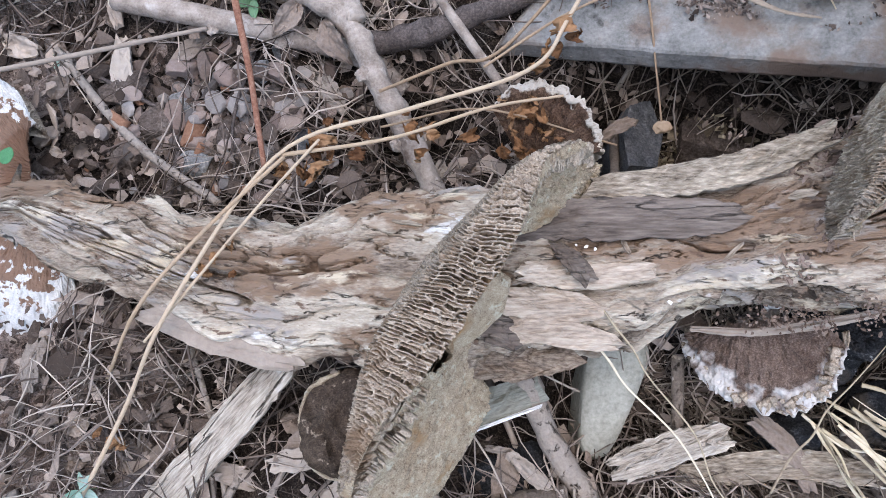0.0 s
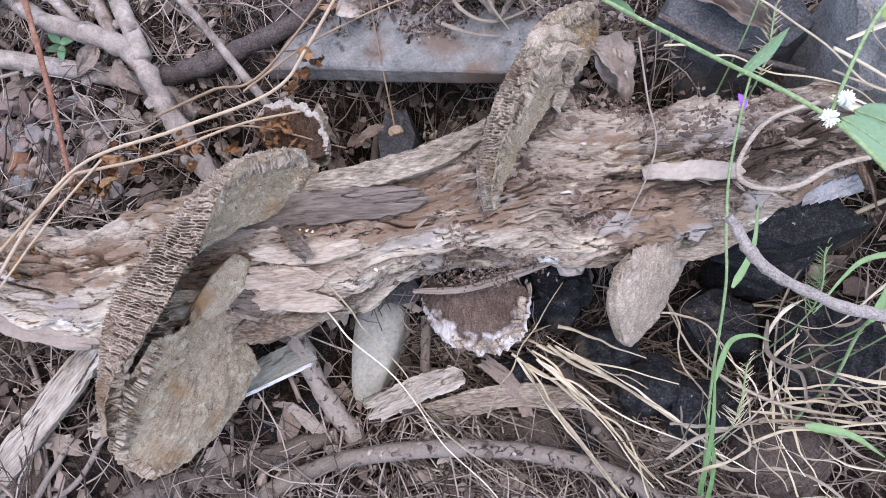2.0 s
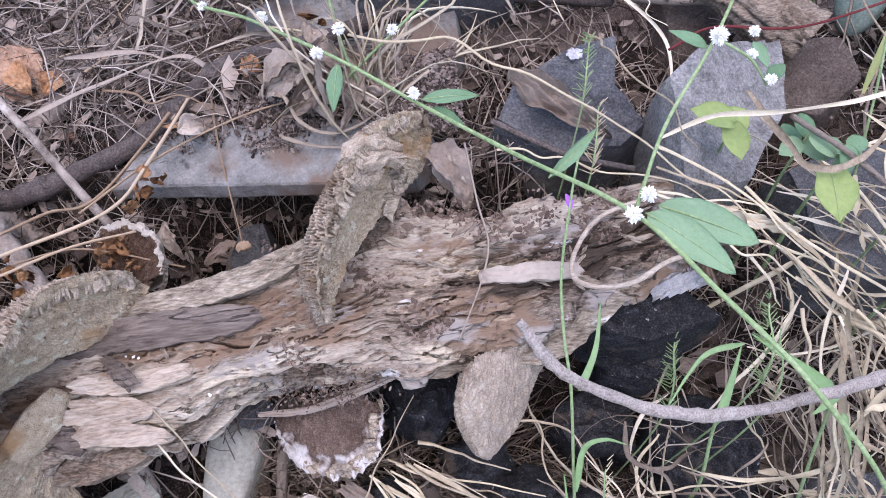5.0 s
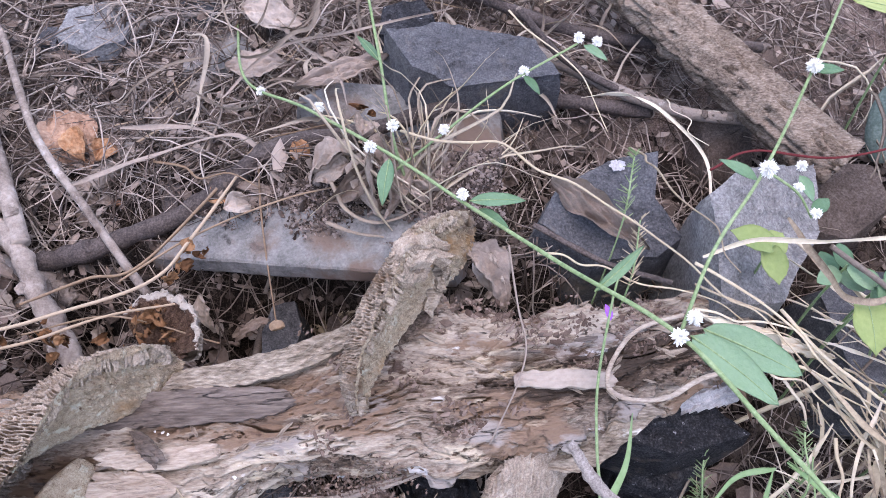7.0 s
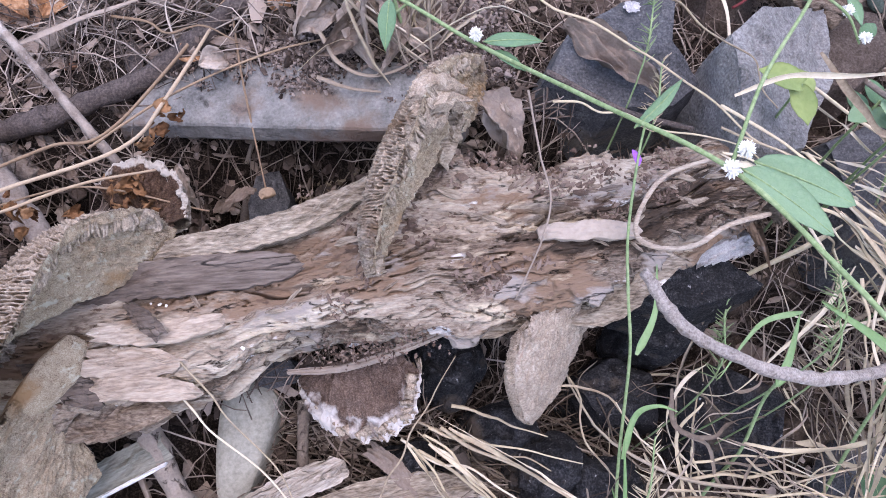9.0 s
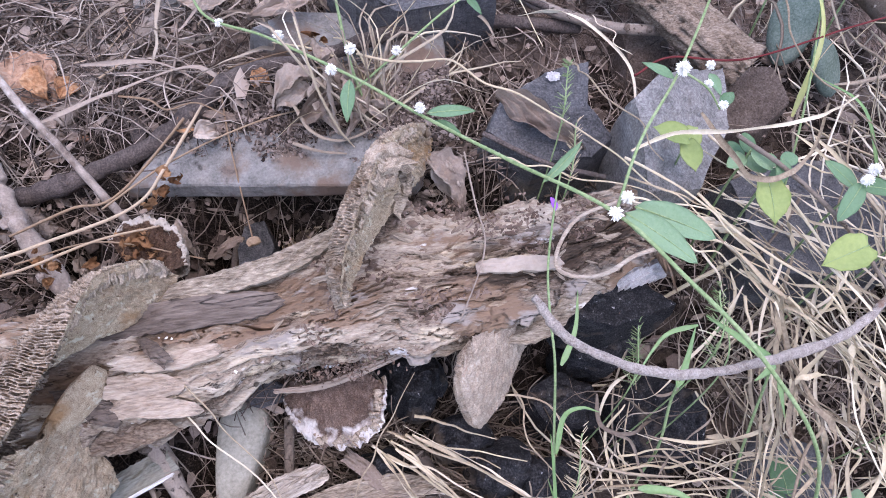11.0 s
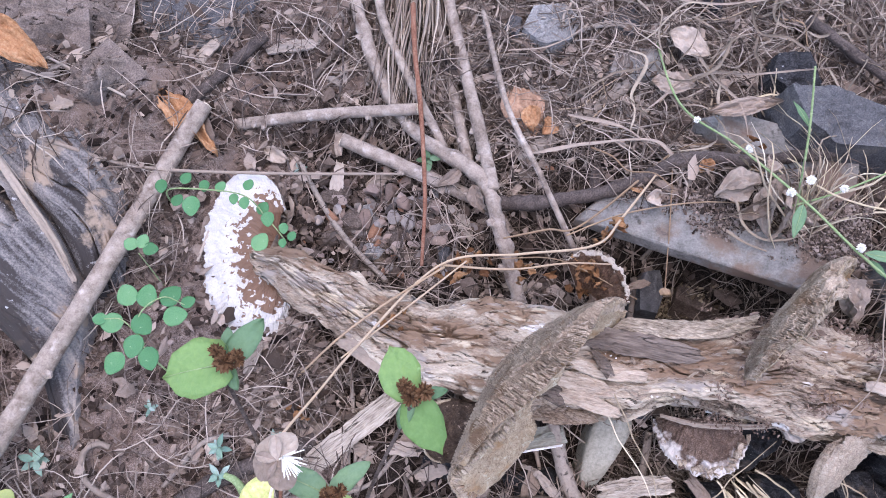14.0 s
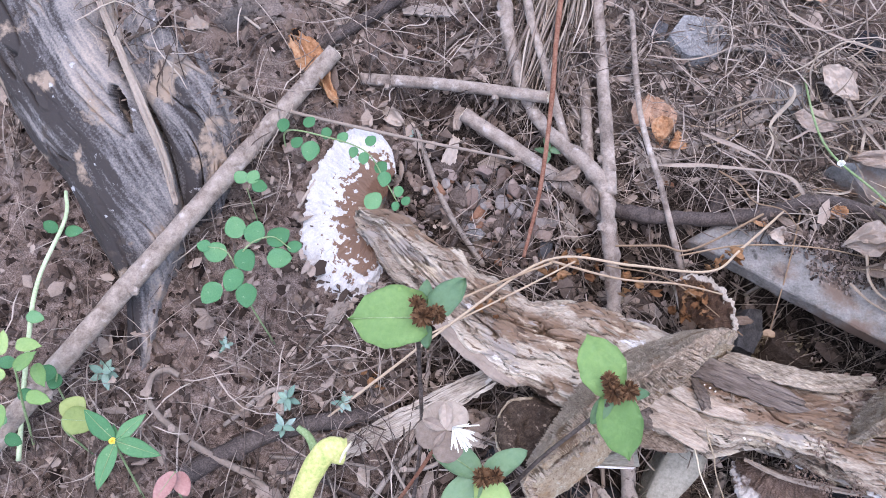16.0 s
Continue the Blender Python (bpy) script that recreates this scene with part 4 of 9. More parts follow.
bracket("bracket_fungus", (0.01, 0.06, 0.10),
        [(0.062, 0.122, 0.098), (0.057, 0.112, 0.098), (0.046, 0.100, 0.100), (0.032, 0.089, 0.104), (0.008, 0.078, 0.110), (-0.018, 0.064, 0.110), (-0.032, 0.050, 0.108), (-0.040, 0.036, 0.106), (-0.046, 0.020, 0.110), (-0.051, 0.003, 0.114), (-0.056, -0.017, 0.116), (-0.061, -0.040, 0.110)],
        [(0.054, 0.130, 0.108), (0.046, 0.121, 0.138), (0.032, 0.107, 0.160), (0.025, 0.091, 0.172), (0.019, 0.075, 0.177), (0.010, 0.057, 0.175), (-0.001, 0.040, 0.173), (-0.012, 0.023, 0.169), (-0.024, 0.008, 0.166), (-0.036, -0.006, 0.163), (-0.047, -0.020, 0.157), (-0.056, -0.041, 0.135)],
        [(0.050, 0.132, 0.098), (0.036, 0.126, 0.100), (0.018, 0.118, 0.096), (0.004, 0.106, 0.098), (-0.012, 0.092, 0.096), (-0.027, 0.076, 0.094), (-0.040, 0.058, 0.092), (-0.048, 0.042, 0.090), (-0.053, 0.024, 0.090), (-0.058, 0.004, 0.090), (-0.063, -0.018, 0.090), (-0.067, -0.042, 0.092)],
        M_cap, M_pore, "large brown bracket fungus standing upright with maze-like pores", seed=1, bulge=-0.06, slits=0.0027, depth=0.0068, rows=1150, cols=150,
        shoulder=[(0.052, 0.131, 0.104), (0.040, 0.123, 0.134), (0.024, 0.109, 0.158), (0.011, 0.096, 0.169), (-0.002, 0.078, 0.174), (-0.013, 0.062, 0.177), (-0.026, 0.046, 0.176), (-0.038, 0.033, 0.173), (-0.046, 0.019, 0.166), (-0.052, 0.002, 0.157), (-0.056, -0.016, 0.150), (-0.063, -0.039, 0.128)])
bracket("bracket_fungus", (-0.03, -0.02, 0.03),
        [(-0.016, 0.034, 0.110), (-0.012, 0.034, 0.100), (-0.009, 0.033, 0.094), (-0.006, 0.032, 0.088), (-0.004, 0.030, 0.082), (-0.003, 0.028, 0.078), (-0.003, 0.026, 0.072), (-0.003, 0.024, 0.068)],
        [(-0.026, 0.010, 0.142), (-0.036, -0.008, 0.148), (-0.052, -0.029, 0.136), (-0.064, -0.052, 0.108), (-0.049, -0.068, 0.084), (-0.029, -0.054, 0.058), (-0.012, -0.030, 0.042), (0.004, -0.004, 0.036)],
        [(-0.034, 0.012, 0.108), (-0.045, -0.008, 0.110), (-0.055, -0.028, 0.102), (-0.063, -0.046, 0.088), (-0.056, -0.050, 0.066), (-0.040, -0.044, 0.044), (-0.022, -0.022, 0.026), (-0.012, 0.004, 0.022)],
        M_cap, M_pore, "broad brown bracket fungus lobe with a blotched lichen-grey cap", seed=2, lumps=0.005, cols=60)
upright = bracket("bracket_fungus", (0.19, 0.11, 0.12),
        [(0.246, 0.194, 0.126), (0.243, 0.184, 0.120), (0.237, 0.172, 0.116), (0.226, 0.158, 0.122), (0.212, 0.142, 0.132), (0.202, 0.128, 0.136), (0.193, 0.116, 0.138), (0.185, 0.104, 0.138), (0.178, 0.092, 0.132), (0.173, 0.080, 0.120)],
        [(0.240, 0.201, 0.140), (0.226, 0.188, 0.160), (0.213, 0.176, 0.172), (0.203, 0.160, 0.186), (0.197, 0.143, 0.190), (0.188, 0.126, 0.190), (0.180, 0.112, 0.188), (0.174, 0.099, 0.175), (0.170, 0.088, 0.155), (0.168, 0.080, 0.128)],
        [(0.236, 0.203, 0.130), (0.221, 0.194, 0.140), (0.206, 0.181, 0.142), (0.196, 0.166, 0.140), (0.187, 0.150, 0.134), (0.178, 0.136, 0.128), (0.171, 0.120, 0.120), (0.166, 0.104, 0.116), (0.164, 0.091, 0.114), (0.165, 0.079, 0.112)],
        M_cap, M_pore, "upright brown bracket fungus with comb-like slits along its edge", seed=4, lumps=0.005, bulge=-0.04, slits=0.0029, depth=0.0066, cols=130,
        shoulder=[(0.238, 0.203, 0.136), (0.222, 0.192, 0.155), (0.206, 0.178, 0.168), (0.195, 0.163, 0.178), (0.185, 0.148, 0.176), (0.176, 0.134, 0.174), (0.169, 0.118, 0.174), (0.163, 0.102, 0.168), (0.161, 0.090, 0.154), (0.164, 0.080, 0.124)])
M_f3 = edged(material("brown_white_rimmed_cap", [(0.055, 0.034, 0.026), (0.130, 0.086, 0.068), (0.250, 0.180, 0.145)], 110, bump=0.9, bump_scale=300, distance=0.003), (0.60, 0.56, 0.54), 1, 0.70, 0.26, 80, 0.85)
bracket("bracket_fungus", (0.155, 0.03, 0.02),
        [(0.128, 0.046, 0.034), (0.140, 0.047, 0.044), (0.152, 0.048, 0.050), (0.164, 0.049, 0.056), (0.180, 0.049, 0.062)],
        [(0.118, 0.043, 0.014), (0.125, 0.018, 0.020), (0.145, 0.002, 0.032), (0.170, -0.001, 0.042), (0.188, 0.010, 0.050), (0.196, 0.032, 0.060)],
        [(0.124, 0.044, 0.010), (0.134, 0.026, 0.012), (0.148, 0.014, 0.018), (0.168, 0.012, 0.028), (0.182, 0.022, 0.036), (0.190, 0.038, 0.046)],
        M_f3, M_pore, "small dark brown bracket fungus with a frosted white margin", seed=6, lumps=0.004, rows=320, cols=36, ridges=0.004)
bracket("bracket_fungus", (0.27, 0.03, 0.05),
        [(0.252, 0.050, 0.116), (0.264, 0.054, 0.110), (0.280, 0.058, 0.104), (0.300, 0.066, 0.100), (0.324, 0.074, 0.102)],
        [(0.247, 0.042, 0.112), (0.242, 0.024, 0.104), (0.247, 0.006, 0.084), (0.256, -0.004, 0.064), (0.268, 0.004, 0.054), (0.281, 0.018, 0.049), (0.297, 0.046, 0.044), (0.310, 0.058, 0.074), (0.326, 0.068, 0.096)],
        [(0.242, 0.042, 0.106), (0.237, 0.024, 0.096), (0.242, 0.008, 0.076), (0.251, 0.000, 0.056), (0.263, 0.008, 0.046), (0.275, 0.022, 0.041), (0.291, 0.048, 0.036), (0.304, 0.060, 0.064), (0.320, 0.070, 0.086)],
        M_cap_pale, M_pore, "pale tan fan-shaped bracket fungus hanging beside the log", seed=8, lumps=0.003, rows=300, cols=34, slits=0.0016, depth=0.001)
M_wf = edged(edged(material("white_brown_cap", [(0.44, 0.420, 0.405), (0.56, 0.545, 0.535), (0.68, 0.672, 0.670)], 90, bump=0.8, bump_scale=200), (0.20, 0.125, 0.09), 1, 0.50, 0.05, 150, 0.7, True), (0.16, 0.09, 0.06), 1, 0.20, 0.06, 60, 0.2, True)
bracket("bracket_fungus", (-0.31, 0.115, 0.01),
        [(-0.286, 0.160, 0.044), (-0.282, 0.148, 0.046), (-0.279, 0.136, 0.046), (-0.276, 0.122, 0.046), (-0.272, 0.108, 0.044), (-0.268, 0.092, 0.038)],
        [(-0.284, 0.168, 0.040), (-0.300, 0.192, 0.040), (-0.324, 0.202, 0.040), (-0.346, 0.192, 0.040), (-0.359, 0.152, 0.036), (-0.356, 0.110, 0.028), (-0.342, 0.066, 0.014), (-0.318, 0.034, 0.006), (-0.286, 0.028, 0.006), (-0.260, 0.050, 0.012), (-0.256, 0.084, 0.028)],
        [(-0.282, 0.164, 0.026), (-0.298, 0.184, 0.024), (-0.320, 0.190, 0.022), (-0.338, 0.182, 0.020), (-0.350, 0.148, 0.018), (-0.348, 0.112, 0.010), (-0.334, 0.072, 0.000), (-0.314, 0.042, -0.004), (-0.286, 0.038, -0.004), (-0.266, 0.054, 0.002), (-0.262, 0.082, 0.014)],
        M_wf, M_pore, "large white bracket fungus stained brown in its middle", seed=9, lumps=0.0020, rows=520, cols=56, ridges=0.0026, depth=0.0020)
# the second half of the white cap's middle, under the log's tip
M_f6w = material("white_frilled_margin", [(0.30, 0.245, 0.195), (0.46, 0.395, 0.330), (0.62, 0.56, 0.49)], 90, bump=0.8, bump_scale=260, distance=0.003)
bracket("bracket_fungus", (0.035, 0.15, 0.05),
        [(0.020, 0.146, 0.050), (0.028, 0.146, 0.050), (0.034, 0.144, 0.050), (0.040, 0.140, 0.052), (0.046, 0.134, 0.056)],
        [(0.004, 0.172, 0.058), (0.016, 0.182, 0.062), (0.034, 0.182, 0.068), (0.052, 0.170, 0.074), (0.062, 0.150, 0.080), (0.066, 0.134, 0.086)],
        [(0.010, 0.168, 0.040), (0.020, 0.176, 0.042), (0.034, 0.176, 0.048), (0.050, 0.166, 0.054), (0.058, 0.148, 0.060), (0.060, 0.132, 0.066)],
        edged(M_rustcap, (0.52, 0.46, 0.40), 1, 0.88, 0.05, 90, 0.35), M_f6w, "small rusty brown hollow fungus with a pale frilled margin", seed=12, lumps=0.007, rows=320, cols=40, ridges=0.0036, slits=0.004, depth=0.0016)
ruffle = base("bracket_fungus", (0.40, 0.098, 0.05), "small cluster of pale ruffled grey-white fungus at the log's end", "bracket fungus", "bracket fungi on the log")
M_ruffle = material("grey_white_ruffle", [(0.260, 0.250, 0.260), (0.400, 0.390, 0.400), (0.560, 0.550, 0.560)], 90, bump=0.6, bump_scale=260)
for k in range(6):
    a = spline([(0.372 + 0.007 * k, 0.108 - 0.001 * k, 0.066), (0.380 + 0.007 * k, 0.096, 0.072 + 0.002 * (k % 3)), (0.386 + 0.006 * k, 0.083 + 0.001 * k, 0.062)], 30)
    w = np.linspace(-1, 1, 9)
    S = a[:, None, :] + w[None, :, None] * np.array([0.0050, 0.0014, 0.0])[None, None, :] + np.stack([0.0012 * np.sin(np.arange(30) * 0.8 + k)[:, None] + 0 * w, 0 * a[:, :1] + 0 * w, 0.0045 * (1 - w[None, :] ** 2) + 0.0016 * np.sin(np.arange(30) * 0.9 + 2 * k)[:, None]], -1)
    part("ruffle", sheet("ruffle", S, M_ruffle), ruffle)

def cushion(name, size, material, seed):
    """A lumpy cushion."""
    bm = bmesh.new()
    bmesh.ops.create_icosphere(bm, subdivisions=5, radius=1.0)
    for v in bm.verts:
        q = v.co * 1.6 + Vector((seed * 1.3, 0, seed))
        k = 1 + 0.28 * noise.noise(q) + 0.14 * noise.noise(q * 3) + 0.07 * noise.noise(q * 8)
        v.co = Vector((v.co.x * size[0] * k, v.co.y * size[1] * k, v.co.z * size[2] * k))
    me = bpy.data.meshes.new(name)
    bm.to_mesh(me)
    bm.free()
    me.polygons.foreach_set("use_smooth", [True] * len(me.polygons))
    me.materials.append(material)
    return me


under = base("bracket_fungus", (-0.075, 0.0, 0.03), "flat dark brown pitted lobe with a pale rim", "bracket fungus", "bracket fungi on the log")
part("pitted_lump", cushion("pitted_lump", (0.013, 0.010, 0.010), M_bark_dark, 27), under, "blackened pitted lump").matrix_basis = pose(-0.012, 0.011, 0.052, 0, 10, 20)
# ---- stones ----
def rock_mesh(name, size, material, seed, cuts=9, rough=0.10, sub=3, cut0=0.55):
    """An irregular block: a ball cut by planes and roughened."""
    bm = bmesh.new()
    bmesh.ops.create_icosphere(bm, subdivisions=sub, radius=1.0)
    r = random.Random(seed)
    planes = [(Vector((r.gauss(0, 1), r.gauss(0, 1), r.gauss(0, 0.8))).normalized(), r.uniform(cut0, cut0 + 0.25)) for _ in range(cuts)]
    planes += [(Vector((0, 0, 1)), 0.62), (Vector((0, 0, -1)), 0.6)]
    for v in bm.verts:
        for _ in range(2):
            for nrm, d in planes:
                k = v.co.dot(nrm) - d
                if k > 0:
                    v.co -= nrm * k * 0.97
        q = v.co * 2.3 + Vector((seed * 1.7, seed, 0))
        v.co += v.co.normalized() * rough * 0.5 * (noise.noise(q) + 0.5 * noise.noise(q * 3.1))
        v.co = Vector((v.co.x * size[0], v.co.y * size[1], v.co.z * size[2]))
    me = bpy.data.meshes.new(name)
    bm.to_mesh(me)
    bm.free()
    me.polygons.foreach_set("use_smooth", [True] * len(me.polygons))
    me.set_sharp_from_angle(angle=radians(32))
    me.materials.append(material)
    return me


def rock(at, size, material, seed, label, turn=0, tilt=(0, 0), sub=4, cuts=8, rough=0.10, name="rock", group=""):
    ob = new(name, rock_mesh(name, size, material, seed, cuts, rough, sub))
    ob.matrix_world = pose(*at, tilt[0], tilt[1], turn)
    return tagged(ob, label, "stone", group)


def prism_mesh(name, corners, depth, material, seed, rough=0.0035, flare=0.004, worn=0.0):
    """An angular block: a polygon of corners with a broken top, and rough sides going down."""
    C = np.array(corners, float)
    m = len(C)
    area = 0.5 * np.sum(C[:, 0] * np.roll(C[:, 1], -1) - np.roll(C[:, 0], -1) * C[:, 1])
    if area < 0:
        C = C[::-1]
    per = 20
    B = np.concatenate([C[k] + (C[(k + 1) % m] - C[k]) * np.linspace(0, 1, per, endpoint=False)[:, None] for k in range(m)])
    if worn:
        for _ in range(int(worn)):
            B = 0.5 * B + 0.25 * (np.roll(B, 1, 0) + np.roll(B, -1, 0))
    c = B.mean(0)
    A = np.c_[np.ones(len(C)), C[:, 0] - c[0], C[:, 1] - c[1]]
    pl = np.linalg.lstsq(A, C[:, 2], rcond=None)[0]
    t = np.roll(B, -1, 0) - np.roll(B, 1, 0)
    o = np.stack([t[:, 1], -t[:, 0]], 1)
    o /= np.linalg.norm(o, axis=1)[:, None] + 1e-12
    run = np.arange(len(B)) * 0.35
    rows = []
    for f in list(np.linspace(0.0, 0.95, 16)) + [0.985]:
        q = c + (B - c) * f
        zz = pl[0] + pl[1] * (q[:, 0] - c[0]) + pl[2] * (q[:, 1] - c[1])
        zz = zz * (1 - f ** 3) + B[:, 2] * f ** 3
        st = fbm(q[:, 0] * 32 + seed * 3, q[:, 1] * 32 + seed, 3) * 5
        zz = zz + rough * (0.75 * (np.floor(st) + ramp(st % 1, 0.6, 1) - 2.2) + 0.7 * (fbm(q[:, 0] * 190, q[:, 1] * 190 + seed, 3) - 0.5))
        rows.append(np.c_[q[:, :2], zz - (0.006 if worn else 0.0) * f ** 4])
    edge = rows[-1][:, 2]
    for g in np.linspace(0, 1, 12):
        side = fbm(run * 0.16 + seed * 5, run * 0 + g * 2.2, 3) - 0.5
        st = fbm(run * 0.11 + seed * 2, run * 0 + g * 3.5 + seed, 2) * 4
        off = flare * g * 2 + rough * (1.8 * side + 0.35 * (np.floor(st) - 1.6)) * (0.4 + 0.6 * min(1, g * 4)) - (0.0012 if g == 0 else 0)
        rows.append(np.c_[B[:, :2] + o * off[:, None], edge - 0.0012 - depth * g])
    G = np.stack(rows)
    me = mesh_of(name, G.reshape(-1, 3), grid_faces(len(rows), len(B), True), material)
    me.set_sharp_from_angle(angle=radians(28))
    return me


def prism_stone(label, corners, depth, material, seed, rough=0.0035, flare=0.004, name="rock", worn=0.0):
    return tagged(new(name, prism_mesh(name, corners, depth, material, seed, rough, flare, worn)), label, "stone")


def cap_plate(name, parent, label, corners, depth, material, seed, rough=0.0016):
    """A lumpy flat lobe of cap with ragged edges."""
    ob = new(name, prism_mesh(name, corners, depth, material, seed, rough, -0.001, 14))
    ob.parent = parent
    ob.matrix_parent_inverse = Matrix.Translation(-parent.location)
    return tagged(ob, label)


M_lobe = material("dark_pitted_lobe", [(0.022, 0.015, 0.011), (0.075, 0.051, 0.037), (0.180, 0.130, 0.096)], 190, bump=1.0, bump_scale=240, distance=0.005, spots=[((0.36, 0.28, 0.215), 210, 0.60, 0.06)])
_under = [(-0.099, -0.012, 0.062), (-0.092, -0.033, 0.062), (-0.078, -0.041, 0.064), (-0.062, -0.032, 0.068), (-0.050, -0.014, 0.072), (-0.052, 0.016, 0.070), (-0.078, 0.016, 0.064), (-0.095, 0.006, 0.062)]
cap_plate("cap", under, "", _under, 0.022, M_lobe, 33, 0.0075)
_edge = spline([_under[k] for k in (6, 7, 0, 1, 2, 3)], 60)
part("rim", mesh_of("rim", *tube_data([tuple(q) for q in _edge[::6] + np.array([0, 0, -0.007])], 0.0014, 0.0010, 60, 8, 0.7, 4, 0.9)[:2], M_cap), under, "pale tan rim")
lobe = base("bracket_fungus", (0.0, 0.045, 0.095), "small greenish grey lobe of cap beside the large bracket", "bracket fungus", "bracket fungi on the log")
cap_plate("cap", lobe, "", [(0.016, 0.062, 0.108), (0.009, 0.066, 0.114), (-0.004, 0.054, 0.116), (-0.017, 0.037, 0.114), (-0.027, 0.021, 0.108), (-0.016, 0.023, 0.104), (0.000, 0.034, 0.104), (0.012, 0.045, 0.103)], 0.016, M_cap, 5)
for k, (pts, w) in enumerate((
        ([(0.192, 0.145, 0.188), (0.199, 0.155, 0.186), (0.208, 0.162, 0.176), (0.220, 0.166, 0.162)], 0.011),
        ([(0.193, 0.141, 0.184), (0.204, 0.150, 0.178), (0.213, 0.157, 0.169), (0.223, 0.160, 0.158)], 0.012),
        ([(0.190, 0.134, 0.182), (0.200, 0.142, 0.174), (0.209, 0.150, 0.164)], 0.011))):
    part("side_lobe", sliver("side_lobe", pts, w, 0.006, M_pore, 40 + k, 40, 1.5), upright, "pale ragged side lobe")


def flat_corners(z, *xy):
    return [(x, y, z) for x, y in xy]


prism_stone("flat dark grey slate block with a white spot", [(0.290, 0.205, 0.110), (0.304, 0.229, 0.112), (0.343, 0.249, 0.118), (0.377, 0.251, 0.125), (0.370, 0.217, 0.118), (0.390, 0.194, 0.105), (0.372, 0.182, 0.10), (0.326, 0.177, 0.105)], 0.10, M_slate, 3, 0.0022)
spot = new("bird_dropping", rock_mesh("bird_dropping", (0.0055, 0.0045, 0.0009), M_ruffle, 31, 3, 0.9, 4))
spot.matrix_world = pose(0.348, 0.243, 0.1195, -6, 4, 30)
tagged(spot, "small white splash on the dark slate", "dropping")
prism_stone("rough light grey upright stone", [(0.400, 0.210, 0.135), (0.425, 0.229, 0.132), (0.470, 0.250, 0.100), (0.519, 0.268, 0.075), (0.502, 0.208, 0.085), (0.445, 0.141, 0.11), (0.394, 0.135, 0.125)], 0.12, M_greyrock, 5, 0.005)
prism_stone("dark grey stone in the dry grass", flat_corners(0.045, (0.507, 0.172), (0.556, 0.187), (0.615, 0.178), (0.66, 0.149), (0.650, 0.108), (0.626, 0.073), (0.521, 0.085)), 0.07, M_slate, 7, 0.004)
# blackish colour here stands in for the shaded void under the log
prism_stone("stone under the log's broken end, coloured dark for the shade there", flat_corners(0.055, (0.340, 0.095), (0.404, 0.095), (0.428, 0.068), (0.376, 0.058), (0.346, 0.067)), 0.07, M_coal, 10, 0.003)
prism_stone("blackish stone in the hollow", flat_corners(0.0, (0.365, 0.073), (0.408, 0.079), (0.422, 0.061), (0.390, 0.040), (0.359, 0.050)), 0.06, M_coal, 11, 0.0075, worn=9)
prism_stone("blackish stone in the hollow", flat_corners(-0.03, (0.315, 0.030), (0.350, 0.045), (0.380, 0.030), (0.375, -0.010), (0.330, -0.005)), 0.06, M_coal, 12, 0.0075, worn=9)
prism_stone("blackish stone in the hollow", flat_corners(-0.018, (0.385, 0.010), (0.430, 0.030), (0.470, 0.000), (0.450, -0.050), (0.395, -0.045)), 0.06, M_coal, 13, 0.0075, worn=9)
prism_stone("sparkling black stone wedged under the log", flat_corners(0.032, (0.196, 0.060), (0.236, 0.062), (0.240, 0.045), (0.221, 0.026), (0.203, 0.036)), 0.06, M_coal, 14, 0.0075, worn=9)
prism_stone("dark slate stone below the pale bracket fungus", flat_corners(0.002, (0.262, -0.020), (0.292, -0.016), (0.300, -0.040), (0.276, -0.052), (0.258, -0.040)), 0.04, M_coal, 15, 0.0075, worn=9)
prism_stone("blackish stone below the pale bracket fungus", flat_corners(0.0, (0.232, 0.012), (0.268, 0.014), (0.276, -0.008), (0.252, -0.020), (0.232, -0.010)), 0.05, M_coal, 16, 0.0075, worn=9)
prism_stone("dark slate stone in the dry grass", flat_corners(-0.005, (0.300, -0.030), (0.340, -0.032), (0.350, -0.062), (0.315, -0.078), (0.292, -0.058)), 0.04, M_coal, 17, 0.0075, worn=9)
prism_stone("small dark stone by the wood chips", flat_corners(0.002, (0.172, -0.008), (0.196, -0.008), (0.202, -0.026), (0.180, -0.032)), 0.03, M_coal, 18, 0.0075, worn=9)
prism_stone("small dark stone by the brown stone", flat_corners(0.002, (0.218, -0.050), (0.240, -0.052), (0.244, -0.070), (0.222, -0.074)), 0.03, M_coal, 44, 0.0075, worn=9)
prism_stone("smooth brown stone below the log", flat_corners(0.0, (0.165, -0.048), (0.188, -0.040), (0.206, -0.042), (0.215, -0.073), (0.195, -0.084), (0.171, -0.082)), 0.04, M_brownstone, 19, 0.0023, worn=40)
rock((0.385, -0.085, -0.030), (0.050, 0.036, 0.040), M_brownstone, 20, "dark brown stone among dry grass", 0)
rock((0.012, -0.048, -0.020), (0.036, 0.034, 0.025), M_coal, 21, "black stone below the large bracket", 25)
rock((-0.075, -0.030, -0.014), (0.024, 0.030, 0.030), M_coal, 22, "black stone beside the split plank", 15)
prism_stone("flat dark stone down in the gap", [(0.092, 0.150, 0.01), (0.112, 0.152, 0.0), (0.119, 0.178, -0.01), (0.112, 0.204, -0.01), (0.096, 0.196, 0.0), (0.090, 0.172, 0.005)], 0.06, M_slate, 23, 0.002)
rock((0.158, 0.182, -0.050), (0.034, 0.022, 0.034), M_brownstone, 24, "reddish brown stone down in the gap", -8)
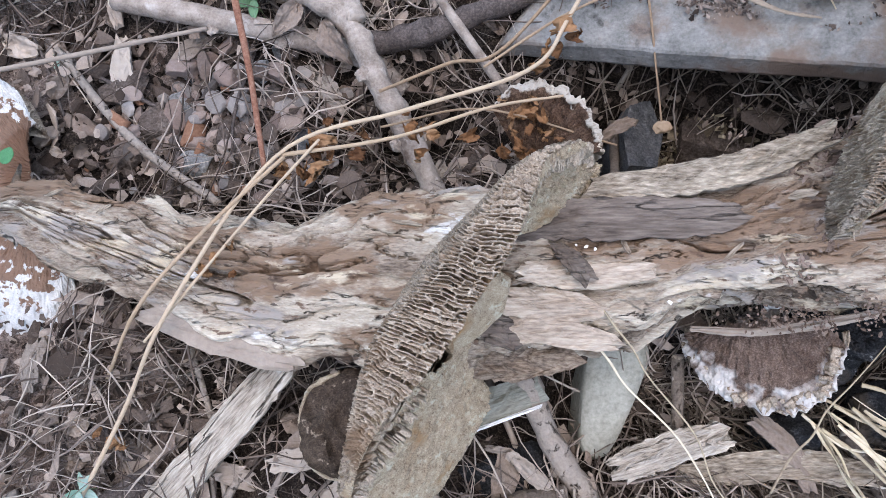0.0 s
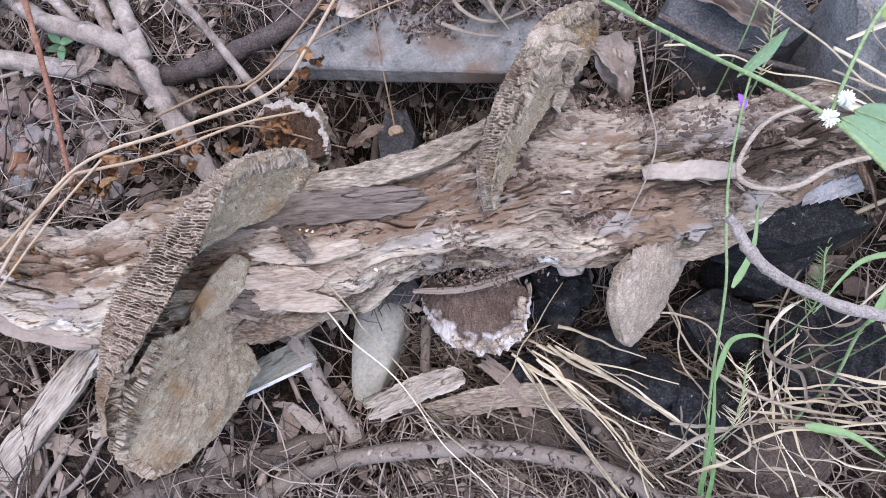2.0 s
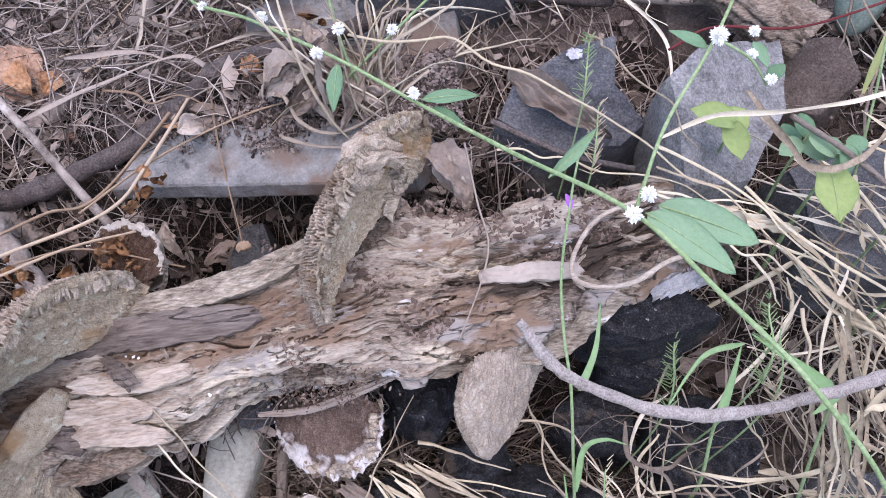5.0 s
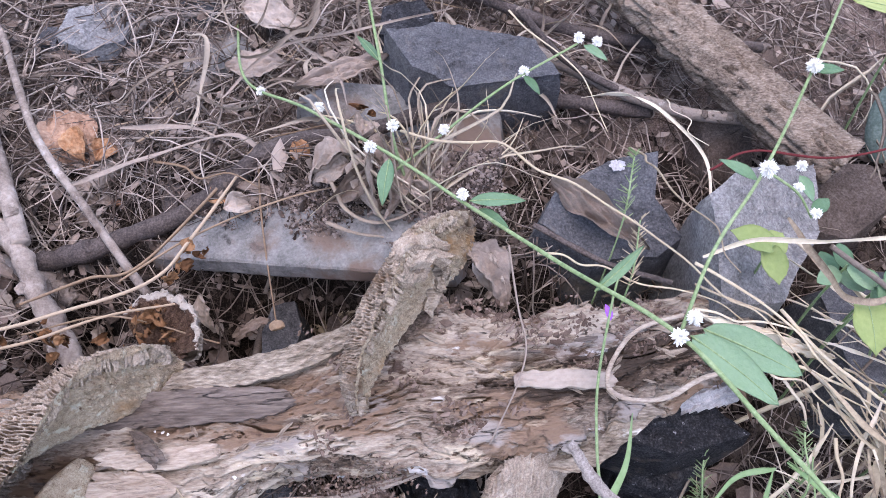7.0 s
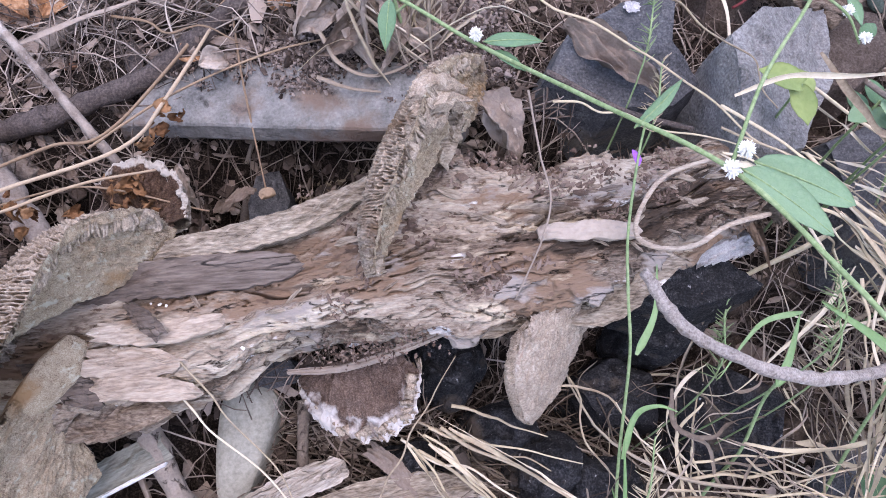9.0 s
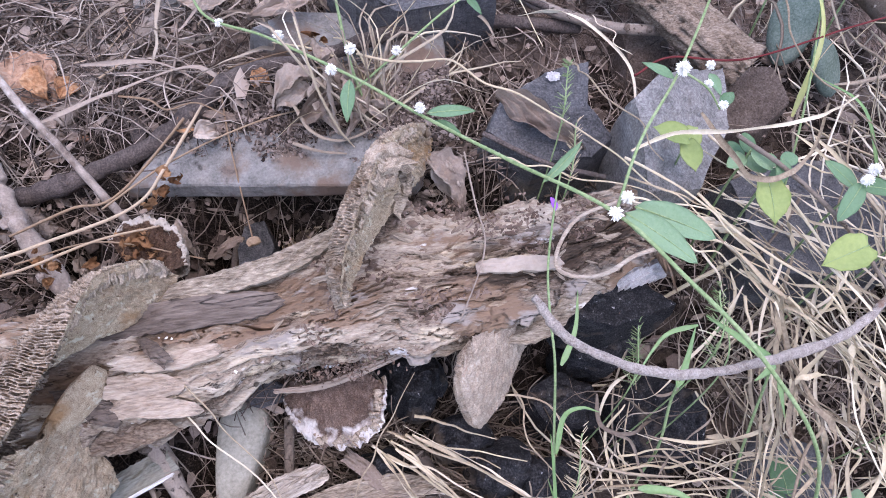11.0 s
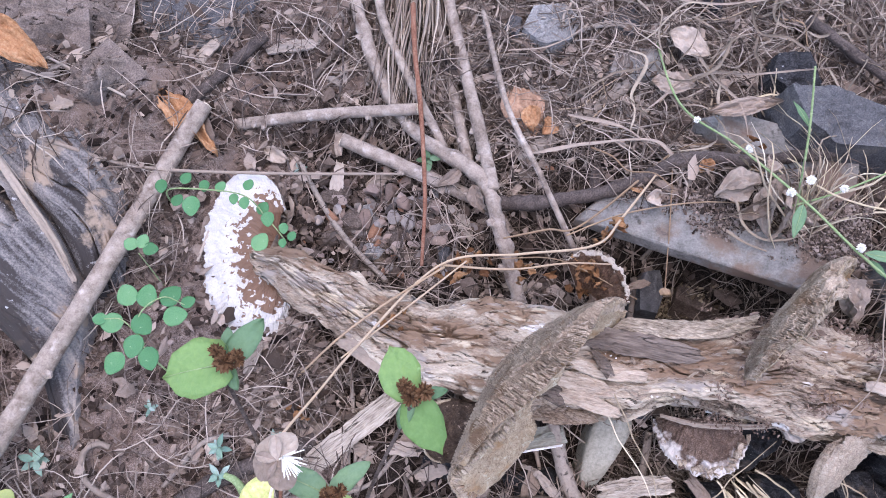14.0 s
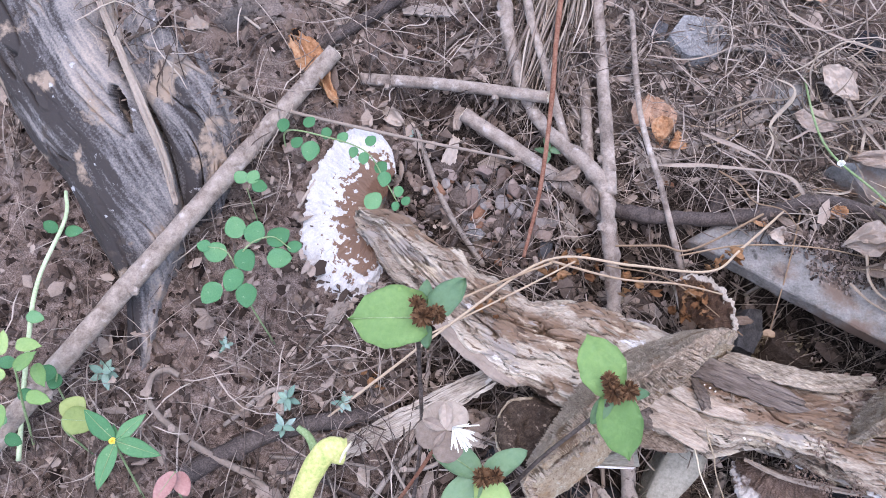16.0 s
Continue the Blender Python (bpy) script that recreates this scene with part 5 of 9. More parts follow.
prism_stone("dark grey block behind the dry grass", flat_corners(0.090, (0.191, 0.390), (0.234, 0.398), (0.311, 0.380), (0.329, 0.347), (0.242, 0.336), (0.211, 0.352)), 0.09, M_slate, 25, 0.004)
prism_stone("flat grey slab partly covered by soil", flat_corners(0.050, (0.119, 0.357), (0.151, 0.372), (0.284, 0.357), (0.283, 0.308), (0.253, 0.264), (0.190, 0.308)), 0.04, M_slab, 26, 0.0015)
rock((0.345, 0.330, 0.000), (0.040, 0.030, 0.040), M_brownstone, 27, "brown stone behind the slate block", 30)
rock((0.020, 0.470, 0.012), (0.036, 0.026, 0.032), M_slate, 28, "small grey stone among litter", 12)
rock((-0.025, 0.445, 0.010), (0.016, 0.018, 0.020), M_greyrock, 29, "small pale grey stone among litter", 60)
rock((0.085, 0.425, 0.005), (0.034, 0.020, 0.020), M_slab, 30, "flat grey stone among litter", 5)
rock((0.48, 0.33, 0.0), (0.05, 0.04, 0.05), M_brownstone, 32, "brown stone among dry stalks", 5)
rock((0.56, 0.25, 0.0), (0.06, 0.04, 0.06), M_brownstone, 33, "dark brown stone beside the pad plant", 35)
rock((0.52, -0.08, -0.04), (0.05, 0.045, 0.04), M_slate, 34, "dark stone among dry grass", 35)
prism_stone("long smooth greenish grey stone below the log", [(0.068, 0.046, 0.004), (0.062, 0.010, 0.002), (0.060, -0.026, -0.004), (0.070, -0.033, -0.005), (0.080, -0.028, -0.004), (0.094, 0.004, 0.002), (0.107, 0.036, 0.004), (0.090, 0.050, 0.004)], 0.03, M_palestone, 40, 0.0008, 0.002, worn=70)
rock((0.100, 0.052, -0.006), (0.022, 0.014, 0.020), M_slate, 41, "dark stone end tucked under the log", -12)

# the slab behind the log
bm = bmesh.new()
LEN, WID, HGT = 0.240, 0.050, 0.040
prof = [(-WID / 2 + 0.016, 0.0), (-WID / 2 - 0.001, HGT * 0.68), (-WID / 2 + 0.003, HGT), (WID / 2, HGT * 1.02), (WID / 2, 0.0)]
stations = 48
rings = []
for i in range(stations):
    s = i / (stations - 1)
    x = -LEN / 2 + LEN * s
    ring = []
    for j, (yy, zz) in enumerate(prof):
        cut = 0.0
        q = Vector((x * 30, yy * 60, zz * 60))
        ring.append(bm.verts.new((x + 0.55 * (yy + WID / 2) * max(0.0, 1 - s * 8) + (0.004 * noise.noise(q * 2) if i in (0, stations - 1) else 0), yy + cut + 0.0016 * noise.noise(q) + 0.0008 * noise.noise(q * 4), zz + 0.0014 * noise.noise(q + Vector((7, 0, 0))) - (0.004 if i == 0 and zz > 0 else 0))))
    rings.append(ring)
for a, b in zip(rings, rings[1:]):
    for j in range(len(prof)):
        k = (j + 1) % len(prof)
        bm.faces.new((a[j], b[j], b[k], a[k]))
bm.faces.new(rings[0])
bm.faces.new(rings[-1][::-1])
bmesh.ops.recalc_face_normals(bm, faces=bm.faces[:])
bmesh.ops.bevel(bm, geom=[e for e in bm.edges if e.is_manifold and e.calc_face_angle(0) > 0.6], offset=0.0012, segments=1, affect="EDGES")
me = bpy.data.meshes.new("stone_slab")
bm.to_mesh(me)
bm.free()
me.materials.append(M_slab)
slab = new("stone_slab", me)
slab.matrix_world = pose(0.134, 0.224, 0.023, 4, -15, -12.5)
tagged(slab, "long grey stone slab dusted with soil behind the log", "slab")

for k, (x, y, s, m) in enumerate(((-0.245, 0.205, 0.020, M_brownstone), (-0.222, 0.180, 0.018, M_brownstone), (-0.205, 0.196, 0.012, M_greyrock), (-0.150, 0.215, 0.011, M_greyrock), (-0.128, 0.196, 0.012, M_brownstone), (-0.172, 0.172, 0.014, M_brownstone), (-0.118, 0.165, 0.012, M_slate), (-0.155, 0.150, 0.013, M_brownstone), (-0.190, 0.152, 0.014, M_greyrock), (-0.295, 0.222, 0.016, M_brownstone), (-0.262, 0.235, 0.014, M_brownstone), (-0.135, 0.230, 0.010, M_greyrock), (-0.235, 0.155, 0.013, M_brownstone), (-0.20, 0.222, 0.011, M_slate))):
    rock((x, y, float(ground_z(x, y)) + 0.3 * s, ), (s, s * 0.8, s * 0.6), m, 130 + k, "angular brown-grey stone in the gravel patch", 47 * k, (8 * (k % 3 - 1), 10 * (k % 2)), 3, 9, 0.12, "stone", "stones of the gravel patch")

# pebbles in the gravel patch
M_peb = [material("pebble_%s" % n, s, 90, bump=0.4, bump_scale=300, per="object") for n, s in (
    ("pinkish", [(0.13, 0.090, 0.076), (0.22, 0.162, 0.140), (0.33, 0.265, 0.235)]), ("lilac_grey", [(0.115, 0.099, 0.092), (0.205, 0.180, 0.168), (0.33, 0.296, 0.278)]), ("brown", [(0.10, 0.072, 0.06), (0.19, 0.14, 0.118), (0.30, 0.23, 0.195)]), ("dark", [(0.060, 0.050, 0.046), (0.125, 0.106, 0.098), (0.20, 0.175, 0.163)]))]
_peb = [rock_mesh("pebble", (0.009, 0.0067, 0.005), m, 60 + k, 9, 0.22, 3, 0.42) for k, m in enumerate((M_peb[0], M_peb[1], M_peb[2], M_peb[0], M_peb[3], M_peb[2], M_rust_stone))]
_r = random.Random(8)
for k in range(260):
    if k < 210:
        x, y = _r.gauss(-0.165, 0.052), _r.gauss(0.180, 0.027)
    else:
        x, y = _r.uniform(-0.5, 0.1), _r.uniform(-0.12, 0.35)
    sz = min(0.015, math.exp(_r.gauss(-5.15, 0.45))) * (1 if k < 210 else 0.6)
    ob = new("pebble", _peb[_r.choice((0, 1, 2, 3, 4, 5, 0, 1, 2, 3, 6))])
    ob.matrix_world = pose(x, y, float(ground_z(x, y)) + 0.003 + sz * _r.uniform(0.4, 0.8), _r.uniform(-25, 25), _r.uniform(-25, 25), _r.uniform(0, 360)) @ Matrix.Diagonal((sz / 0.009, sz / 0.009, sz / 0.009, 1))
    tagged(ob, "small angular brown-grey pebble in the soil", "pebble", "pebbles of the gravel patch")


# ---- sticks and branches ----
def laid_along(at, way):
    return Matrix.Translation(at) @ Vector(way).to_track_quat("X", "Z").to_matrix().to_4x4()


def stick(points, r0, r1, material, label, seed=0, name="stick", sides=10, n=40, rough=0.16, ends=(0, 0), flat=1.0):
    """A stick lying along the points, on or above the soil; ends: 1 puts a pale cut face on that end."""
    points = [(x, y, max(z, float(ground_z(x, y)) + 0.6 * r0 + 0.004)) for x, y, z in points]
    me = tube(name, points, r0, r1, material, n, sides, rough, seed, flat)
    thing = base(name, points[0], label, "stick", "sticks lying about")
    part("bark", me, thing)
    c = spline(points, n)
    for k, (p, q, r) in enumerate(((c[0], c[0] - c[2], r0), (c[-1], c[-1] - c[-3], r1))):
        if r > 0.0025:
            part("cut_end" if ends[k] else "broken_end", disc("cut_end", p, q, r * 0.95, M_cut if ends[k] else M_bark_pale), thing, "pale cut end" if ends[k] else "")
    if r0 > 0.004 and n > 20:
        rr = random.Random(seed * 13 + 5)
        _t, a, b = frames_along(c)
        for k in range(3):
            i = rr.randrange(4, n - 4)
            g = rr.uniform(-0.3, 2.2)
            r = r0 + (r1 - r0) * i / n
            at = c[i] + (a[i] * math.cos(g) + b[i] * math.sin(g)) * r * 0.8
            part("knot", cushion("knot", (r * 0.55, r * 0.75, r * 0.45), material, seed + k), thing).matrix_basis = laid_along(at, c[i + 1] - c[i])
    return thing


stick([(-0.515, -0.235, 0.028), (-0.482, -0.105, 0.042), (-0.436, 0.075, 0.052), (-0.391, 0.256, 0.062)], 0.0105, 0.0088, M_stick, "long straight grey-brown stick with a broken pale end", 1, ends=(0, 1), n=70, rough=0.08)
stick([(-0.363, 0.255, 0.030), (-0.275, 0.283, 0.036), (-0.174, 0.303, 0.052)], 0.0062, 0.0064, M_stick, "straight brown stick with a white cut end", 2, ends=(0, 1), rough=0.06)
stick([(-0.249, 0.263, 0.026), (-0.165, 0.244, 0.026), (-0.085, 0.224, 0.020), (-0.055, 0.205, 0.004)], 0.0078, 0.0072, M_stick, "smooth grey-brown cut stick", 3, ends=(1, 0), rough=0.06)
stick([(-0.275, 0.425, 0.040), (-0.228, 0.345, 0.036), (-0.176, 0.286, 0.034), (-0.096, 0.244, 0.044), (-0.063, 0.192, 0.036), (-0.031, 0.132, 0.014), (-0.022, 0.10, 0.0)], 0.0075, 0.0085, M_stick, "rough knotty branch running under the log", 4, n=110, rough=0.34)
stick([(-0.192, 0.46, 0.030), (-0.150, 0.355, 0.030), (-0.108, 0.255, 0.034)], 0.0055, 0.0060, M_stick, "straight grey-brown stick beside another", 5, rough=0.10)
stick([(-0.178, 0.46, 0.042), (-0.128, 0.345, 0.044), (-0.080, 0.234, 0.046)], 0.0062, 0.0072, M_stick, "straight grey-brown stick with rough bark", 6, rough=0.12)
stick([(-0.206, 0.42, 0.062), (-0.190, 0.36, 0.068), (-0.169, 0.295, 0.062), (-0.146, 0.21, 0.055), (-0.134, 0.140, 0.040)], 0.0030, 0.0018, M_redtwig, "thin curved reddish brown twig", 7, n=50, sides=8)
stick([(-0.130, 0.435, 0.050), (-0.084, 0.328, 0.052), (-0.038, 0.262, 0.048), (0.007, 0.201, 0.034), (0.03, 0.172, 0.02)], 0.0030, 0.0032, M_stick, "thin grey-brown twig across other sticks", 8, sides=8)
stick([(-0.085, 0.226, 0.020), (-0.031, 0.234, 0.034), (0.029, 0.255, 0.040), (0.072, 0.277, 0.056), (0.104, 0.299, 0.064), (0.173, 0.312, 0.066), (0.240, 0.335, 0.062), (0.300, 0.352, 0.050), (0.414, 0.342, 0.040)], 0.0074, 0.0058, M_bark_dark, "long dark root winding over the ground", 9, n=110, rough=0.28)
stick([(-0.045, 0.296, 0.022), (0.0, 0.345, 0.026), (0.042, 0.393, 0.030)], 0.0088, 0.0070, M_bark, "short broken stick with peeling bark", 10, rough=0.3)
stick([(-0.052, 0.300, 0.018), (-0.02, 0.34, 0.022), (0.022, 0.392, 0.026)], 0.0048, 0.0042, M_bark_dark, "short dark stick beside a leaf", 11, rough=0.3)
stick([(-0.289, 0.229, 0.020), (-0.228, 0.164, 0.024), (-0.168, 0.122, 0.022)], 0.0030, 0.0026, M_bark, "thin grey twig across the gravel", 12, sides=8)
stick([(-0.70, 0.22, 0.09), (-0.590, 0.173, 0.07), (-0.516, 0.172, 0.062), (-0.436, 0.174, 0.066), (-0.322, 0.196, 0.054), (-0.175, 0.230, 0.046)], 0.0026, 0.0014, M_bark_pale, "long thin pale vine stem", 13, sides=8, n=80)
stick([(-0.418, 0.257, 0.040), (-0.39, 0.31, 0.040), (-0.362, 0.362, 0.038)], 0.0070, 0.0060, M_bark_dark, "brown stick half sunk in soil", 14, rough=0.15)
stick([(-0.255, 0.47, 0.02), (-0.245, 0.40, 0.022), (-0.240, 0.335, 0.02)], 0.0036, 0.003, M_bark, "thin grey stick among fibres", 15)
stick([(-0.30, 0.33, 0.022), (-0.27, 0.40, 0.03), (-0.255, 0.47, 0.03)], 0.003, 0.0035, M_bark, "thin brown twig lying on litter", 16)
stick([(-0.262, 0.47, 0.045), (-0.235, 0.40, 0.05), (-0.19, 0.335, 0.05), (-0.14, 0.275, 0.03)], 0.0050, 0.0045, M_stick, "grey-brown stick over the fibrous bark", 17, rough=0.1)
# below the log
stick([(0.010, 0.045, 0.020), (0.023, 0.024, 0.015), (0.042, -0.021, 0.004), (0.065, -0.056, -0.003)], 0.0085, 0.0070, M_bark, "weathered grey branch leaning out from under the log", 18, rough=0.25)
stick([(-0.105, -0.092, 0.006), (-0.062, -0.077, 0.006), (-0.006, -0.065, 0.006), (0.050, -0.052, 0.004)], 0.0085, 0.0065, M_bark, "weathered grey branch lying in the litter", 19, rough=0.3)
stick([(-0.050, -0.112, 0.010), (0.010, -0.084, 0.015), (0.058, -0.068, 0.020), (0.136, -0.064, 0.025), (0.201, -0.073, 0.020), (0.254, -0.092, 0.010), (0.285, -0.115, 0.004)], 0.0064, 0.0058, M_bark, "long arched pale branch with patchy bark", 20, n=80, rough=0.14)
stick([(0.215, -0.012, 0.006), (0.235, -0.050, 0.004), (0.275, -0.115, -0.004)], 0.0055, 0.0045, M_bark, "thin weathered branch in dry grass", 21)
stick([(-0.358, -0.190, 0.004), (-0.289, -0.108, 0.010), (-0.225, -0.064, 0.012), (-0.20, -0.045, 0.006)], 0.0095, 0.0075, M_bark_dark, "dark root half sunk in the soil", 22, rough=0.2)
stick([(0.120, 0.030, 0.0), (0.117, -0.010, 0.004), (0.112, -0.035, 0.0)], 0.0040, 0.0035, M_bark, "short brown twig beside the greenish stone", 23)
stick([(0.088, 0.190, -0.02), (0.086, 0.165, -0.006), (0.084, 0.140, 0.004)], 0.0035, 0.003, M_bark, "short broken twig in the gap", 24)
stick([(0.31, 0.405, 0.05), (0.42, 0.335, 0.055), (0.52, 0.318, 0.055)], 0.0055, 0.005, M_bark, "long grey-brown stick behind the stones", 25)
stick([(0.30, 0.41, 0.09), (0.34, 0.372, 0.07), (0.40, 0.348, 0.05)], 0.0030, 0.0030, M_bark_dark, "thin dark twig behind the stones", 26)
stick([(0.22, 0.50, 0.05), (0.36, 0.425, 0.045), (0.52, 0.40, 0.05)], 0.006, 0.005, M_bark_dark, "dark root behind the stones", 27)
# the old post-like pieces at the far side
stick([(0.725, 0.40, 0.02), (0.69, 0.23, 0.10), (0.640, 0.080, 0.14), (0.615, -0.02, 0.02)], 0.013, 0.015, M_bark, "slender grey-brown sapling trunk", 29, sides=14, n=70, rough=0.12)
stick([(0.2585, 0.0325, 0.262), (0.277, 0.010, 0.252), (0.324, -0.008, 0.236), (0.385, -0.006, 0.205), (0.480, 0.010, 0.165), (0.56, 0.045, 0.140), (0.630, 0.062, 0.130)], 0.0022, 0.0032, M_greytwig, "curved grey twig reaching over the log's end", 30, ends=(1, 0), n=120, rough=0.34)
stick([(0.402, 0.225, 0.14), (0.44, 0.245, 0.13), (0.495, 0.232, 0.14), (0.587, 0.248, 0.15), (0.66, 0.262, 0.15)], 0.0010, 0.0008, material("dark_red_vine", [(0.10, 0.015, 0.018), (0.17, 0.035, 0.035)], 60), "thin dark red vine over stones", 31, sides=6, n=60)
stick([(0.446, 0.153, 0.172), (0.476, 0.120, 0.172), (0.509, 0.076, 0.165), (0.535, 0.03, 0.15)], 0.0017, 0.0015, M_bark, "thin grey twig among dry grass", 32, sides=7)
stick([(0.285, 0.20, 0.118), (0.33, 0.172, 0.115), (0.37, 0.155, 0.118)], 0.0022, 0.0018, M_bark_dark, "thin dark twig behind the log", 33, sides=7)

# tan jointed stems of the dead climber
for k, (pts, r0, r1, tip) in enumerate((
        ([(-0.252, -0.085, 0.012), (-0.205, -0.008, 0.045), (-0.169, 0.048, 0.078), (-0.113, 0.134, 0.082), (-0.041, 0.160, 0.082), (0.026, 0.184, 0.080), (0.050, 0.222, 0.070), (0.091, 0.304, 0.060)], 0.0022, 0.0019, ""),
        ([(-0.113, 0.134, 0.080), (-0.049, 0.142, 0.086), (0.004, 0.160, 0.084), (0.045, 0.170, 0.076)], 0.0020, 0.0012, ""),
        ([(-0.230, 0.01, 0.02), (-0.19, 0.05, 0.07), (-0.150, 0.092, 0.082), (-0.109, 0.132, 0.084)], 0.0018, 0.0020, ""),
        ([(-0.185, 0.03, 0.07), (-0.125, 0.098, 0.086), (-0.09, 0.142, 0.084)], 0.0014, 0.0014, ""),
        ([(0.091, 0.306, 0.060), (0.015, 0.212, 0.056), (-0.02, 0.195, 0.066), (-0.060, 0.176, 0.07)], 0.0019, 0.0018, ""),
        ([(0.000, 0.195, 0.06), (0.052, 0.228, 0.064), (0.12, 0.252, 0.072), (0.19, 0.262, 0.078)], 0.0014, 0.0011, ""),
        ([(0.091, 0.306, 0.062), (0.097, 0.239, 0.062), (0.107, 0.165, 0.040)], 0.0015, 0.0010, "husk"),
        ([(-0.06, 0.158, 0.06), (0.0, 0.168, 0.062), (0.075, 0.143, 0.070)], 0.0012, 0.0010, ""))):
    me = tube("stem", pts, r0 * 0.62, r1 * 0.62, M_tanstem, 60, 7, 0.18, k)
    if tip:
        thing = base("climber_vine", pts[0], "thin dry straw-coloured stem with a husk at its tip", "dry stem", "dry climber stems")
        part("stem", me, thing)
        part("husk", rock_mesh("husk", (0.006, 0.005, 0.004), M_tanstem, 90, 6, 0.5, 2), thing).matrix_basis = Matrix.Translation(pts[-1])
    else:
        tagged(new("climber_vine", me), "dry tan jointed climber stem over the log", "dry stem", "dry climber stems")
tagged(new("dry_vine", tube("dry_vine", [(0.362, 0.124, 0.145), (0.335, 0.117, 0.142), (0.319, 0.102, 0.140), (0.313, 0.086, 0.136), (0.327, 0.078, 0.132), (0.351, 0.080, 0.126), (0.377, 0.092, 0.12), (0.41, 0.100, 0.11)], 0.0012, 0.0017, M_cream, 60, 8, 0.2, 3)), "pale dry vine looped over the log's end", "vine")
tagged(new("dry_vine", tube("dry_vine", [(0.262, 0.17, 0.15), (0.265, 0.135, 0.142), (0.268, 0.110, 0.138), (0.260, 0.087, 0.135), (0.244, 0.059, 0.12)], 0.0007, 0.0005, M_bark_pale, 40, 6, 0.2, 4)), "thread-thin dry vine across the log", "vine")
# planks and chips of wood
def laid_sliver(name, pts, w, th, material, seed, n, ragged, label, category):
    """A split piece built along its own x axis, so that its grain runs lengthwise."""
    place = laid_along((Vector(pts[0]) + Vector(pts[-1])) / 2, Vector(pts[-1]) - Vector(pts[0]))
    back = place.inverted()
    ob = new(name, sliver(name, [tuple(back @ Vector(p)) for p in pts], w, th, material, seed, n, ragged))
    ob.matrix_world = place
    return tagged(ob, label, category)


for pts, w, th, m, lab in (
        ([(0.078, -0.038, 0.010), (0.105, -0.025, 0.014), (0.140, -0.015, 0.014)], 0.020, 0.010, M_log_pale, "pale splintered chip of wood"),
        ([(0.116, -0.040, 0.004), (0.177, -0.031, 0.009), (0.228, -0.036, 0.006)], 0.018, 0.009, M_log, "flat grey-tan chip of wood"),
        ([(0.018, -0.030, 0.0), (0.04, -0.05, 0.004), (0.055, -0.075, 0.0)], 0.010, 0.006, M_bark, "small grey chip of wood"),
        ([(0.16, -0.005, 0.01), (0.178, -0.022, 0.012), (0.19, -0.045, 0.008)], 0.012, 0.005, M_dryleaf, "brown chip of bark")):
    laid_sliver("wood_chip", pts, w, th, m, len(lab), 30, 0.8, lab, "wood chip")
PLANK = [(-0.225, -0.100, 0.006), (-0.170, -0.037, 0.014), (-0.116, 0.025, 0.023)]
laid_sliver("wood_plank", PLANK, 0.022, 0.008, M_log_pale, 3, 40, 0.22, "pale split plank of weathered wood leaning on the log", "plank")
slat = laid_sliver("thin_plank", [(-0.032, -0.015, 0.009), (0.0005, -0.0025, 0.012), (0.033, 0.010, 0.015)], 0.019, 0.005, M_slat, 6, 30, 0.12, "flat greenish grey slat with a white edge", "plank")
edge = sliver("white_edge", [(-0.034, -0.0105, 0.001), (0.0, -0.0105, 0.001), (0.034, -0.0105, 0.001)], 0.0022, 0.004, M_white, 4, 24, 0.2)
side = new("white_edge", edge)
side.parent = slat
tagged(side, "white chalky edge")
for k, (x, y, a, l) in enumerate(((-0.33, 0.36, 20, 0.05), (-0.12, 0.30, 60, 0.03), (-0.05, 0.35, 10, 0.03), (-0.245, 0.22, 100, 0.04), (-0.105, 0.205, 120, 0.035), (-0.2, 0.235, 40, 0.03), (-0.28, 0.02, 80, 0.03), (-0.08, -0.05, 30, 0.03), (0.14, 0.42, 30, 0.05), (-0.42, 0.33, 70, 0.04))):
    z = float(ground_z(x, y)) + 0.008
    c, s = math.cos(radians(a)) * l / 2, math.sin(radians(a)) * l / 2
    tagged(new("wood_chip", sliver("wood_chip", [(x - c, y - s, z), (x, y, z + 0.003), (x + c, y + s, z)], 0.014, 0.004, M_bark_pale if k % 2 else M_bark, 50 + k, 14)), "small chip of weathered bark on the soil", "wood chip", "bark chips")

# loose twigs
_r = random.Random(71)
for k in range(150):
    if k < 85:
        x, y = _r.uniform(-0.30, 0.40), _r.uniform(0.26, 0.60)
    elif k < 115:
        x, y = _r.uniform(-0.33, 0.02), _r.uniform(-0.14, 0.01)
    else:
        x, y = _r.uniform(-0.60, -0.05), _r.uniform(0.12, 0.50)
    a, L = _r.uniform(0, 6.283), _r.uniform(0.03, 0.13)
    z = float(ground_z(x, y)) + _r.uniform(0.006, 0.022)
    r = math.exp(_r.gauss(-6.55, 0.35))
    dx, dy = math.cos(a) * L / 2, math.sin(a) * L / 2
    pts = [(x - dx, y - dy, float(ground_z(x - dx, y - dy)) + 0.007), (x + _r.gauss(0, 0.006), y + _r.gauss(0, 0.006), z), (x + dx, y + dy, float(ground_z(x + dx, y + dy)) + 0.009)]
    tagged(new("twig", tube("twig", pts, r * 1.15, r * 0.8, _r.choice((M_bark, M_bark, M_bark_pale, M_bark_dark)), 14, 6, 0.25, k)), "thin broken grey-brown twig in the litter", "twig", "loose twigs")

